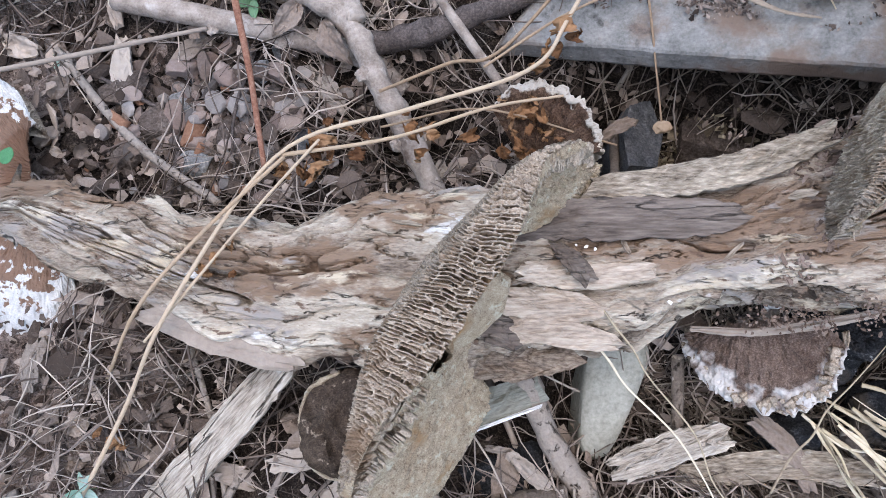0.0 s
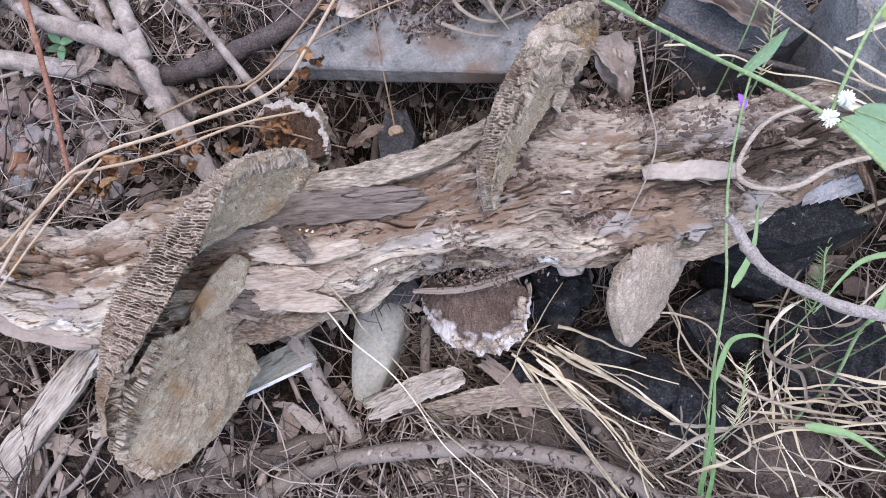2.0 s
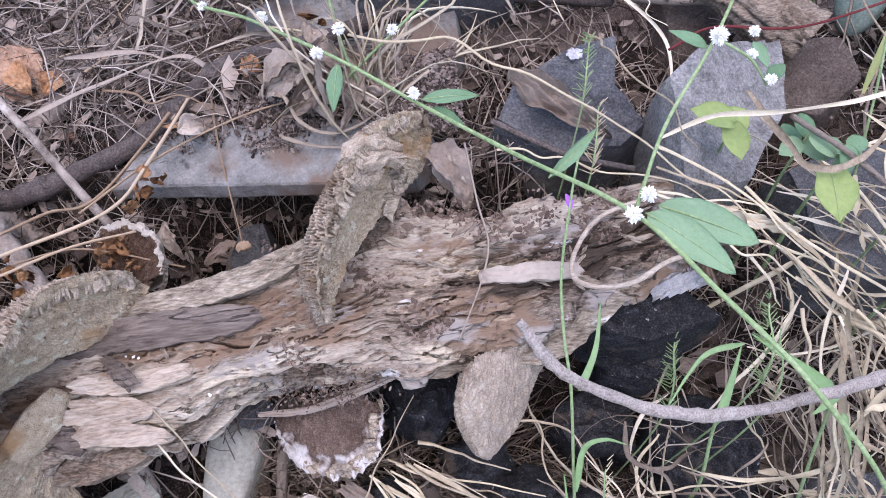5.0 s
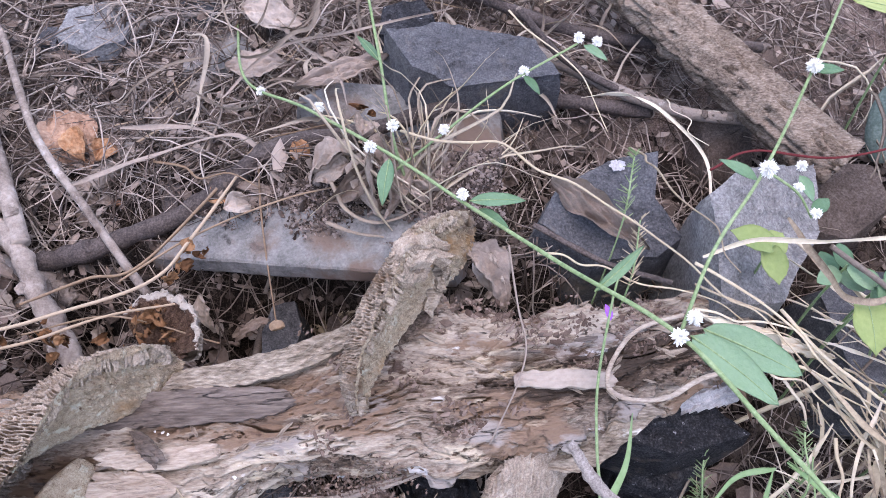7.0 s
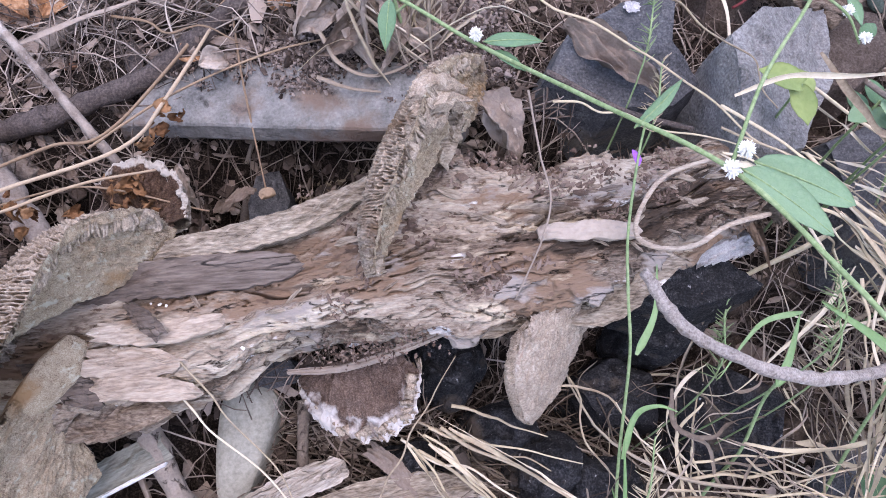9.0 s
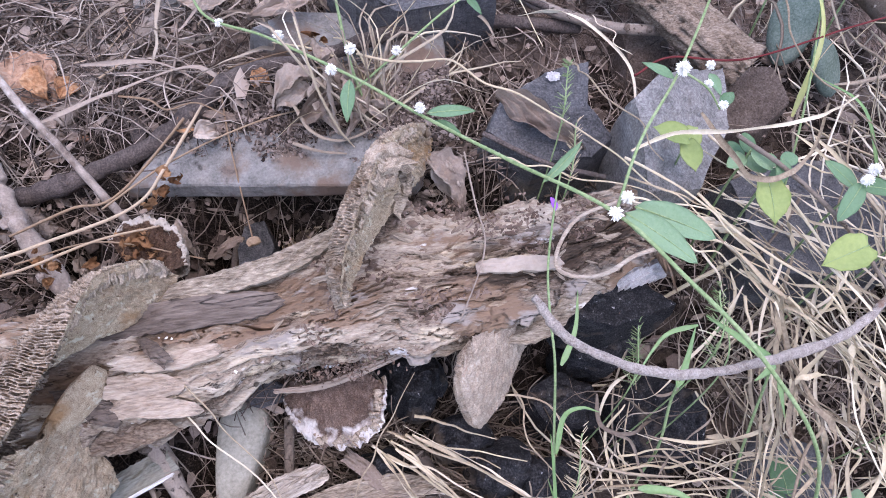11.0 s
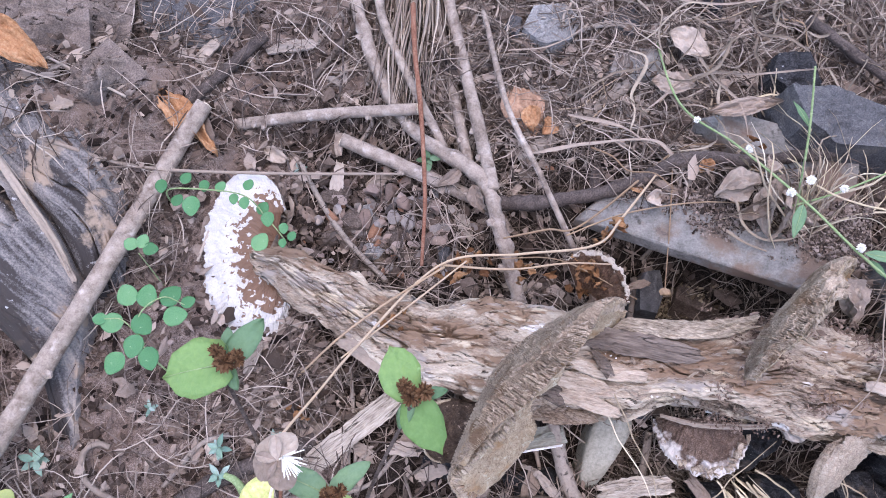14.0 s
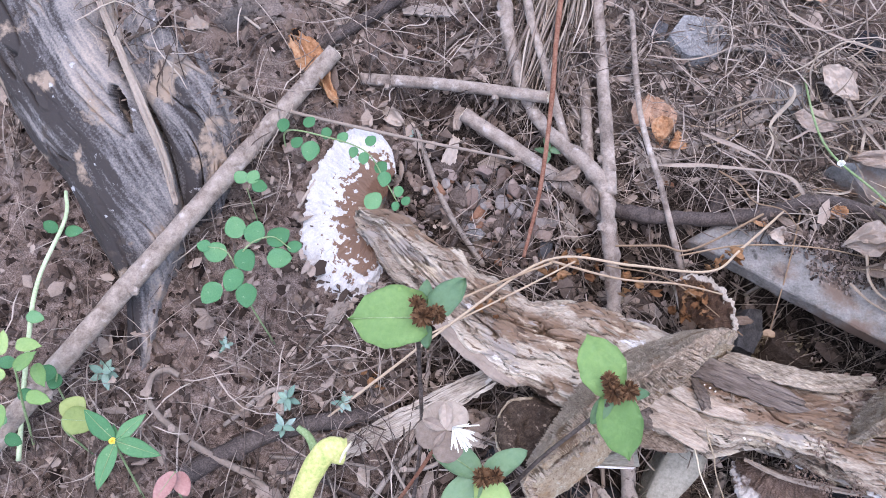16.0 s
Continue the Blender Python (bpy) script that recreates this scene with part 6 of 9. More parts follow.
# ---- the old trunk at the soil's edge ----
def root_mesh(name, points, r0, r1, material, seed, n=260, sides=150, flat=0.75, rough=1.0, taper=0.8):
    """A thick weathered root with furrows along its grain."""
    c = spline(points, n)
    t, a, b = frames_along(c)
    th = np.linspace(0, 2 * np.pi, sides, endpoint=False)
    s = np.linspace(0, 1, n)
    S, T = s[:, None] + 0 * th[None, :], th[None, :] + 0 * s[:, None]
    u = np.cos(T) * 1.6 + 5
    w = np.sin(T) * 1.6 + 5
    r = (r0 + (r1 - r0) * S ** taper)
    r = r * (1 + rough * (0.30 * (fbm(S * 4 + seed, u * 1.2 + w, 3) - 0.5) + 0.16 * (fbm(S * 5 + seed, u * 6 + w * 4, 3) - 0.5)))
    crack = np.abs(fbm(S * 3.5 + seed, u * 5 - w * 3, 3) - 0.5)
    r = r - rough * 0.007 * (1 - ramp(crack, 0.005, 0.03))
    st = fbm(S * 9 + seed, u * 5 + w * 4, 3) * 6
    r = r + rough * 0.0024 * (np.floor(st) + ramp(st % 1, 0.85, 1) - 3) + 0.0015 * (fbm(S * 60, u * 30 + w * 20, 2) - 0.5)
    Pp = c[:, None, :] + r[:, :, None] * (np.cos(T)[:, :, None] * a[:, None, :] + flat * np.sin(T)[:, :, None] * b[:, None, :])
    Vv = np.vstack([Pp.reshape(-1, 3), c[:1], c[-1:]])
    k = n * sides
    Ff = grid_faces(n, sides, True) + [(k, (j + 1) % sides, j) for j in range(sides)] + [(k + 1, k - sides + j, k - sides + (j + 1) % sides) for j in range(sides)]
    return mesh_of(name, Vv, Ff, material)


def flank(name, left, right, rise, material, seed, tint, hole=None, n=300, m=130, rough=1.0):
    """Weathered wood domed between its left and right edges, furrowed along the grain, with sides going down into the soil."""
    Lc, Rc = spline(left, n), spline(right, n)
    chord = Rc - Lc
    span = np.linalg.norm(chord, axis=1)
    run = np.concatenate([[0], np.cumsum(np.linalg.norm(np.diff(0.5 * (Lc + Rc), axis=0), axis=1))])
    tang = np.gradient(0.5 * (Lc + Rc), axis=0)
    up = np.cross(chord, tang)
    up /= np.linalg.norm(up, axis=1)[:, None] + 1e-12
    up *= np.sign(up[:, 2])[:, None]
    w = np.linspace(0, 1, m)
    across = w[None, :] * span[:, None]
    along = run[:, None] + 0 * across
    wave = 0.012 * (fbm(along * 9 + seed, across * 12, 2) - 0.5) * 2
    q = across + wave
    d = np.minimum(rise * span, 0.055)[:, None] * (4 * w * (1 - w))[None, :] ** 0.6
    fine = 0.0022 * (fbm(along * 25 + seed, q * 260, 3) - 0.5) + 0.0016 * (fbm(along * 160, q * 200 + seed, 3) - 0.5)
    step = fbm(along * 9 + seed * 2, q * 42 + 3, 4) * 4
    big = 0.016 * (fbm(along * 10 + 4 + seed, q * 26, 2) - 0.5)
    split = 0
    for shift, fx, fa, cut in ((7, 3.5, 26, 0.010), (21, 6, 44, 0.006)):
        c = np.abs(fbm(along * fx + shift + seed, q * fa, 3) - 0.5)
        split = split + cut * (1 - ramp(c, 0.002, 0.014)) * ramp(fbm(along * 14 + shift, q * 20, 2), 0.45, 0.55)
    edge = np.minimum(1, 8 * w * (1 - w))[None, :]
    d = d + rough * edge * (fine + big + 0.0022 * (np.floor(step) + ramp(step % 1, 0.88, 1) - 2) - split)
    S = Lc[:, None, :] + chord[:, None, :] * w[None, :, None] + d[:, :, None] * up[:, None, :]
    if hole is not None:
        p0, p1 = np.array(hole[0]), np.array(hole[1])
        e = p1 - p0
        f = np.clip(((S[:, :, :2] - p0) @ e) / (e @ e), 0, 1)
        off = np.linalg.norm(S[:, :, :2] - p0 - f[:, :, None] * e, axis=2)
        wide = hole[2] * (0.35 + 0.9 * np.sin(np.pi * np.clip(f * 0.8 + 0.16, 0, 1))) * (0.7 + 0.7 * fbm(along * 130, across * 130 + 2, 2))
        pit = 1 - ramp(off / wide, 0.75, 1.05)
        S = S - (0.050 * pit)[:, :, None] * up[:, None, :]
    else:
        pit = 0
    # the pit term paints the hole's shade into the tone, besides its depth
    tone = -1.2 * pit + tint(w)[None, :] + 0.30 * (fbm(along * 7 + seed, q * 30, 3) - 0.5) + 0.50 * (fbm(along * 12 + 8, q * 75 + seed, 4) - 0.5) + 0.34 * (fbm(along * 26, q * 340, 3) - 0.5)
    foot = np.array([0.0, 0.0, 0.09])
    S = np.concatenate([S[:, :1] - foot, S, S[:, -1:] - foot], 1)
    tone = np.clip(np.concatenate([tone[:, :1], tone, tone[:, -1:]], 1), 0, 1)
    uv = np.stack([np.repeat(np.linspace(0, 1, n), m + 2), tone.ravel()], 1)
    return mesh_of(name, S.reshape(-1, 3), grid_faces(n, m + 2), material, uv)


old = base("dead_tree", (-0.55, 0.06, 0.0), "thick weathered grey trunk base stripped of bark", "tree trunk")
part("stripped_wood", flank("stripped_wood",
     [(-0.90, 0.24, 0.060), (-0.783, 0.157, 0.050), (-0.687, 0.093, 0.048), (-0.616, 0.047, 0.040), (-0.571, 0.027, 0.034), (-0.529, -0.006, 0.028), (-0.490, -0.033, 0.018), (-0.471, -0.056, 0.012), (-0.452, -0.092, 0.008), (-0.441, -0.120, -0.006)],
     [(-0.80, 0.37, 0.100), (-0.701, 0.271, 0.100), (-0.650, 0.225, 0.098), (-0.608, 0.188, 0.094), (-0.560, 0.142, 0.088), (-0.519, 0.116, 0.078), (-0.489, 0.089, 0.062), (-0.464, 0.052, 0.044), (-0.452, 0.020, 0.026), (-0.444, -0.036, 0.016), (-0.430, -0.092, 0.009), (-0.433, -0.120, -0.006)],
     0.26, M_trunk, 3, lambda w: 0.21 + 0.26 * ramp(w, 0.42, 0.80), ((-0.553, 0.120), (-0.525, 0.093), 0.0050), n=420), old)
part("side_flank", flank("side_flank",
     [(-0.640, 0.225, 0.092), (-0.594, 0.180, 0.098), (-0.556, 0.146, 0.088), (-0.514, 0.118, 0.074), (-0.486, 0.090, 0.056), (-0.464, 0.058, 0.034), (-0.452, 0.034, 0.004)],
     [(-0.585, 0.262, 0.078), (-0.526, 0.226, 0.084), (-0.488, 0.200, 0.080), (-0.458, 0.172, 0.066), (-0.440, 0.140, 0.050), (-0.434, 0.104, 0.032), (-0.436, 0.060, 0.0)],
     0.16, M_trunk, 11, lambda w: 0.33 + 0.06 * w, n=220, m=90, rough=1.2), old, "dark lower flank of the trunk")
part("tan_splinter", sliver("tan_splinter", [(-0.600, 0.190, 0.118), (-0.556, 0.150, 0.106), (-0.519, 0.115, 0.090), (-0.487, 0.083, 0.068), (-0.464, 0.050, 0.046)], 0.0075, 0.006, M_bark_pale, 12, 60, 0.5), old, "pale tan splinter of split wood")
prism_stone("flat dark grey rock bedded in the soil", [(-0.530, 0.392, 0.036), (-0.500, 0.350, 0.032), (-0.462, 0.332, 0.030), (-0.404, 0.342, 0.030), (-0.380, 0.379, 0.034), (-0.392, 0.436, 0.040), (-0.470, 0.450, 0.044)], 0.06, M_slate, 61, 0.003)
for k, (x, y, a, sx, sy) in enumerate(((-0.63, 0.30, 20, 0.09, 0.05), (-0.50, 0.245, 60, 0.045, 0.030), (-0.57, 0.34, 10, 0.06, 0.04), (-0.68, 0.38, 0, 0.08, 0.05))):
    nn = 60
    U, W = np.meshgrid(np.linspace(-1, 1, nn), np.linspace(-1, 1, nn), indexing="ij")
    R = np.sqrt(U ** 2 + W ** 2) * (0.85 + 0.45 * fbm(np.arctan2(U, W) * 2.2 + k * 5 + 9, 0 * U + k, 4))
    st = fbm(U * 2.4 + k * 7, W * 3.4 + 3, 4) * 6
    H = 0.030 * (1 - ramp(R, 0.40, 1.0)) - 0.026 + 0.0050 * (np.floor(st) + ramp(st % 1, 0.8, 1) - 3) * (1 - ramp(R, 0.7, 1.0)) + 0.008 * (fbm(U * 10, W * 10 + k, 4) - 0.5) * (1 - ramp(R, 0.8, 1.1))
    tagged(new("bark_plate", sheet("bark_plate", np.stack([U * sx, W * sy, H], -1), M_plate)), "slab of dark cracked bark at the trunk's foot", "bark", "bark plates").matrix_world = pose(x, y, float(ground_z(x, y)) + 0.026, 4, -6, a)

tagged(new("old_branch", root_mesh("old_branch", [(0.385, 0.47, 0.075), (0.45, 0.385, 0.075), (0.545, 0.270, 0.060)], 0.022, 0.026, M_log_brown, 17, 140, 70, 0.8)), "thick broken piece of weathered brown wood", "branch")

# frayed fibrous bark at the back
p = np.c_[rs.normal(-0.215, 0.014, 150), rs.uniform(0.43, 0.52, 150), rs.uniform(0.0, 0.03, 150)]
strand_cloud("fibrous_bark", p, rs.normal(-1.45, 0.10, 150), rs.uniform(0.10, 0.20, 150), rs.uniform(0.0010, 0.0028, 150), M_fibre, 31, "frayed pale fibrous bark in long strands", "bark fibre", bend=0.12, sag=0.05, flat=0.4, n=9)


# ---- leaves ----
def leaf_mesh(name, length, width, material, seed=0, fold=0.25, curl=0.2, tip=1.0, nu=15, nv=9, twist=0.0, wave=0.04, heart=0.0, thick=0.00035, crinkle=0.0):
    """A leaf with its midrib along x from the stalk, folded and curled, of real thickness."""
    u, v = np.linspace(0, 1, nu), np.linspace(-1, 1, nv)
    U, W = np.meshgrid(u, v, indexing="ij")
    prof = np.sin(np.pi * np.clip(U, 0.0, 1.0) ** (0.75 if heart else 0.9)) ** (0.62 if tip < 1 else 0.85) * (1 - 0.25 * U * tip)
    if heart:
        prof = np.maximum(prof, heart * np.exp(-((U - 0.08) / 0.12) ** 2)) * np.clip((1 - U) * 4, 0, 1) ** 0.7
    prof = prof * (1 + 0.10 * (vnoise(U * 9 + seed, W * 0 + np.sign(W) + 5) - 0.5))
    y = W * prof * width / 2
    bend = curl * 3.0
    ang = bend * U
    x = length * (np.sin(ang) / bend if abs(bend) > 1e-3 else U)
    z = -length * ((1 - np.cos(ang)) / bend if abs(bend) > 1e-3 else 0 * U)
    z = z + fold * np.abs(y) + wave * length * (fbm(U * 4 + seed, W * 2 + seed + 3, 2) - 0.5) * (0.3 + np.abs(W)) + 0.012 * length * np.cos(np.abs(W) * 6 - U * 30) * (np.abs(W) > 0.1) * 0.35
    z = z + crinkle * length * (fbm(U * 9 + seed * 2, W * 4 + 3, 3) - 0.5)
    a = twist * U
    y, z = y * np.cos(a) - z * np.sin(a) * 0.4, z * np.cos(a) + y * np.sin(a)
    up = np.stack([x - heart * 0.10 * length * np.abs(W) * (U < 0.1), y, z], -1)
    low = up - np.array([0, 0, thick])
    n0 = nu * nv
    Vv = np.vstack([up.reshape(-1, 3), low.reshape(-1, 3)])
    Ff = [tuple(reversed(f)) for f in grid_faces(nu, nv)] + grid_faces(nu, nv, False, n0)
    rim = [i * nv for i in range(nu)] + [(nu - 1) * nv + j for j in range(1, nv)] + [i * nv + nv - 1 for i in range(nu - 2, -1, -1)] + [j for j in range(nv - 2, 0, -1)]
    Ff += [(a_, b_, b_ + n0, a_ + n0) for a_, b_ in zip(rim, rim[1:] + rim[:1])]
    uvv = np.stack([U.ravel(), (W.ravel() + 1) / 2], 1)
    return mesh_of(name, Vv, Ff, material, np.vstack([uvv, uvv]))


def aim(at, way, roll=0.0):
    """A pose at a place with x along way."""
    x = Vector(way).normalized()
    side = Vector((0, 0, 1)).cross(x)
    y = side.normalized() if side.length > 1e-4 else Vector((0, 1, 0))
    z = x.cross(y)
    m = Matrix((x, y, z)).transposed().to_4x4()
    return Matrix.Translation(at) @ m @ pose(0, 0, 0, roll, 0, 0)


def dry_leaf(at, heading, length, width, material, label, seed, tilt=0, roll=0, curl=0.2, fold=0.25, wave=0.12, twist=0.0, tip=1.0):
    ob = new("dry_leaf", leaf_mesh("dry_leaf", length, width, material, seed, fold, curl, tip, 44, 25, twist, wave, 0, 0.0004, 0.19))
    ob.matrix_world = aim(at, (math.cos(radians(heading)) * math.cos(radians(tilt)), math.sin(radians(heading)) * math.cos(radians(tilt)), math.sin(radians(tilt))), roll)
    return tagged(ob, label, "dry leaf", "dry leaves")


dry_leaf((-0.080, 0.362, 0.030), -62, 0.066, 0.052, M_palerust, "crumpled orange-brown dry leaf on the litter", 1, 10, 8, 0.25, 0.3, 0.25)
dry_leaf((-0.040, 0.310, 0.036), 60, 0.036, 0.022, M_rustleaf, "small curled rust-coloured leaf scrap", 2, 10, 20, 0.5, 0.6, 0.25)
dry_leaf((0.054, 0.262, 0.052), 20, 0.028, 0.018, M_rustleaf, "small rust-coloured leaf scrap", 3, 10, 10, 0.3, 0.4, 0.2)
dry_leaf((-0.452, 0.264, 0.054), -28, 0.100, 0.034, M_rustleaf, "large orange-brown dry leaf under a stick", 4, 4, -20, 0.12, 0.45, 0.12)
dry_leaf((-0.590, 0.262, 0.150), -25, 0.078, 0.040, M_rustleaf, "orange-brown dry leaf on bark", 5, -6, 10, 0.2, 0.3, 0.15)
for k, (x, y, z, a, L, W, tilt, roll, curl, fold, tw) in enumerate((
        (0.158, 0.272, 0.104, -105, 0.056, 0.026, -6, 25, 0.40, 1.1, 0.8), (0.166, 0.270, 0.106, -72, 0.060, 0.024, -5, -25, 0.45, 1.2, -0.9), (0.146, 0.276, 0.100, 186, 0.046, 0.030, -2, 10, 0.35, 0.6, 0.5),
        (0.172, 0.278, 0.104, -52, 0.058, 0.022, -6, 20, 0.5, 1.0, 1.0), (0.158, 0.262, 0.100, -135, 0.050, 0.020, -2, -15, 0.4, 0.9, -0.8), (0.192, 0.276, 0.098, -42, 0.054, 0.018, -6, 0, 0.5, 1.0, 0.6),
        (0.150, 0.284, 0.104, 75, 0.032, 0.022, 4, 10, 0.5, 0.8, 0.5), (0.176, 0.252, 0.094, -25, 0.056, 0.017, -6, 14, 0.35, 0.8, 0.7), (0.140, 0.268, 0.096, -160, 0.036, 0.022, 0, -20, 0.4, 0.7, 0.4), (0.164, 0.284, 0.108, -88, 0.044, 0.024, -4, 40, 0.5, 1.2, 0.4))):
    dry_leaf((x + 0.023, y - 0.003, z), a, L, W, M_dryleaf, "crumpled curled grey-tan dry leaf hanging over the slab", 60 + k, tilt, roll, curl, fold, 0.28, tw)
for k, pts in enumerate(([(0.150, 0.252, 0.092), (0.160, 0.232, 0.088), (0.178, 0.222, 0.086), (0.198, 0.224, 0.088), (0.216, 0.232, 0.094)], [(0.146, 0.224, 0.084), (0.166, 0.216, 0.082), (0.186, 0.212, 0.082)])):
    tagged(new("dry_grass_blade", tube("dry_grass_blade", pts, 0.0017, 0.0008, M_root_one, 40, 7, 0.3, 90 + k, 0.3)), "flat withered grass blade lying over the slab", "dry grass")
dry_leaf((0.300, 0.230, 0.124), -40, 0.080, 0.022, M_dryleaf, "long wavy pale brown dry leaf on the slate", 9, -4, 8, 0.08, 0.35, 0.35, 0.7, 1.0)
dry_leaf((0.238, 0.186, 0.118), -42, 0.058, 0.030, M_dryleaf, "cupped grey-brown dry leaf beside the log", 10, -10, -25, 0.35, 0.9, 0.15, 0.5)
dry_leaf((0.252, 0.190, 0.112), -80, 0.046, 0.022, M_dryleaf, "cupped grey-brown dry leaf beside the log", 11, -20, 35, 0.35, 0.9, 0.12)
dry_leaf((0.206, 0.262, 0.095), -30, 0.07, 0.014, M_dryleaf, "narrow curled dry leaf on the slab", 12, -8, 0, 0.12, 0.5, 0.08, 0.8)
dry_leaf((0.07, 0.445, 0.06), -12, 0.055, 0.034, M_dryleaf, "pale brown dry leaf on the litter", 13, -4, 6, 0.15, 0.3, 0.2)
dry_leaf((-0.100, 0.235, 0.045), -70, 0.034, 0.018, M_dryleaf, "folded grey dry leaf by the branch", 14, 0, 30, 0.3, 0.8, 0.1)
dry_leaf((-0.118, 0.250, 0.042), -120, 0.030, 0.016, M_dryleaf, "folded grey dry leaf by the branch", 15, 5, -30, 0.3, 0.8, 0.1)
dry_leaf((0.048, 0.195, 0.030), -80, 0.034, 0.014, M_dryleaf, "grey curled dry leaf in the gap", 16, -30, 20, 0.2, 0.7, 0.1)
dry_leaf((0.098, 0.178, 0.016), 200, 0.030, 0.012, M_dryleaf, "grey curled dry leaf in the gap", 17, 5, 20, 0.2, 0.7, 0.1)
dry_leaf((0.070, 0.246, 0.068), 20, 0.030, 0.020, M_dryleaf, "small pale dry leaf scrap", 18, 0, 10, 0.5, 0.8, 0.4, 0.5)
dry_leaf((0.26, 0.35, 0.07), 20, 0.05, 0.03, M_redtwig, "crumpled dark reddish dry leaf", 19, 10, 10, 0.3, 0.6, 0.3)
dry_leaf((0.46, 0.10, 0.12), 160, 0.10, 0.010, M_straw_one, "long twisted dry grass leaf", 20, 10, 0, 0.1, 0.4, 0.05, 2.0)
_r = random.Random(33)
_scr = [leaf_mesh("leaf_scrap", 0.02, 0.0125, (M_dryleaf, M_crumb_leaf)[k % 2], 40 + k, _r.uniform(0.1, 0.7), _r.uniform(0.1, 0.5), 0.6, 13, 9, _r.uniform(-0.8, 0.8), 0.4, 0, 0.0004, 0.4) for k in range(10)]
for k in range(290):
    if k < 120:
        x, y = _r.uniform(-0.36, 0.06), _r.choice((_r.uniform(-0.1, 0.03), _r.uniform(0.13, 0.27)))
    else:
        x, y = _r.uniform(-0.6, 0.35), _r.uniform(0.14, 0.55)
    if -0.035 < x < 0.07 and -0.09 < y < 0.03:
        continue
    if 0.02 < x < 0.28 and 0.19 < y < 0.26 or -0.26 < x < -0.07 and 0.12 < y < 0.24:
        continue
    s = _r.uniform(0.5, 1.45)
    ob = new("leaf_scrap", _scr[k % 10])
    ob.matrix_world = pose(x, y, float(ground_z(x, y)) + 0.009, _r.uniform(-25, 25), _r.uniform(-20, 20), _r.uniform(0, 360)) @ Matrix.Diagonal((s, s, s, 1))
    tagged(ob, "small torn scrap of brown dry leaf", "dry leaf", "scraps of dry leaf")

M_rustcrumb = material("rusty_crumpled_leaf", [(0.10, 0.042, 0.018), (0.24, 0.115, 0.05), (0.38, 0.21, 0.105)], 70, bump=0.6, bump_scale=260, per="object", rough=0.75)
_rust = [leaf_mesh("curled_leaf", 0.012, 0.009, M_rustcrumb, 80 + k, _r.uniform(0.5, 1.3), _r.uniform(0.5, 1.1), 0.6, 15, 9, _r.uniform(-1.5, 1.5), 0.6, 0, 0.0003, 0.7) for k in range(8)]
for cx, cy, cz, n, sg in ((-0.088, 0.148, 0.072, 9, 0.007), (-0.035, 0.156, 0.07, 8, 0.008), (0.018, 0.160, 0.062, 16, 0.010), (0.038, 0.156, 0.066, 12, 0.008), (-0.108, 0.128, 0.072, 8, 0.006), (-0.140, 0.078, 0.080, 4, 0.006), (0.035, 0.206, 0.060, 5, 0.006), (-0.222, -0.02, 0.034, 5, 0.006), (0.17, 0.325, 0.06, 5, 0.007), (0.052, 0.222, 0.066, 4, 0.004)):
    for k in range(n):
        ob = new("curled_leaf", _rust[_r.randrange(8)])
        s = _r.uniform(0.5, 1.25)
        ob.matrix_world = pose(cx + _r.gauss(0, sg), cy + _r.gauss(0, sg), cz + _r.uniform(-0.012, 0.006), _r.uniform(-60, 60), _r.uniform(-60, 60), _r.uniform(0, 360)) @ Matrix.Diagonal((s, s, s, 1))
        tagged(ob, "crumpled rusty brown remains of a dry leaf", "dry leaf", "rusty leaf remains")


# ---- dry grass ----
def bent(pts, seed):
    """The same line with small kinks between its points."""
    r = random.Random(seed)
    out = []
    for p, q in zip(pts, pts[1:]):
        d = math.dist(p, q)
        out.append(p)
        for f in (0.33, 0.67):
            out.append(tuple(p[i] + (q[i] - p[i]) * f + r.gauss(0, 0.035) * d for i in range(3)))
    return out + [pts[-1]]


p = scatter(48, 0.44, 0.64, 0.00, 0.20)
strand_cloud("dry_grass", np.c_[p, rs.uniform(0.05, 0.13, len(p))], rs.normal(-0.85, 0.45, len(p)), rs.uniform(0.08, 0.26, len(p)), rs.uniform(0.0004, 0.0011, len(p)), M_straw, 41, "tangle of straw-coloured dry grass stalks", "dry grass", bend=0.16, sag=0.05, n=9)
p = scatter(70, 0.28, 0.72, -0.22, 0.03, lambda x, y: 0.15 + 0.85 * ramp(x, 0.34, 0.52))
strand_cloud("dry_grass", np.c_[p, rs.uniform(0.0, 0.08, len(p))], rs.uniform(0, 6.283, len(p)), rs.uniform(0.07, 0.24, len(p)), rs.uniform(0.0003, 0.0010, len(p)), M_straw, 42, "tangle of straw-coloured dry grass stalks", "dry grass", bend=0.22, sag=0.08, n=9)
p = scatter(44, 0.36, 0.70, -0.20, 0.12)
strand_cloud("dry_grass", np.c_[p, rs.uniform(0.02, 0.11, len(p))], rs.uniform(0, 6.283, len(p)), rs.uniform(0.07, 0.18, len(p)), rs.uniform(0.0012, 0.0030, len(p)), M_straw, 43, "twisted flat dry grass blades", "dry grass", bend=0.6, sag=0.16, flat=0.16, n=13)
p = scatter(110, 0.56, 0.80, 0.05, 0.42)
strand_cloud("dry_grass", np.c_[p, rs.uniform(0.02, 0.14, len(p))], rs.normal(-1.2, 0.8, len(p)), rs.uniform(0.08, 0.2, len(p)), rs.uniform(0.0008, 0.0026, len(p)), M_straw, 44, "dry grass beside the sapling", "dry grass", bend=0.5, sag=0.15, flat=0.3, n=9)
p = np.c_[rs.normal(0.215, 0.010, 46), rs.normal(0.235, 0.012, 46), rs.uniform(0.05, 0.08, 46)]
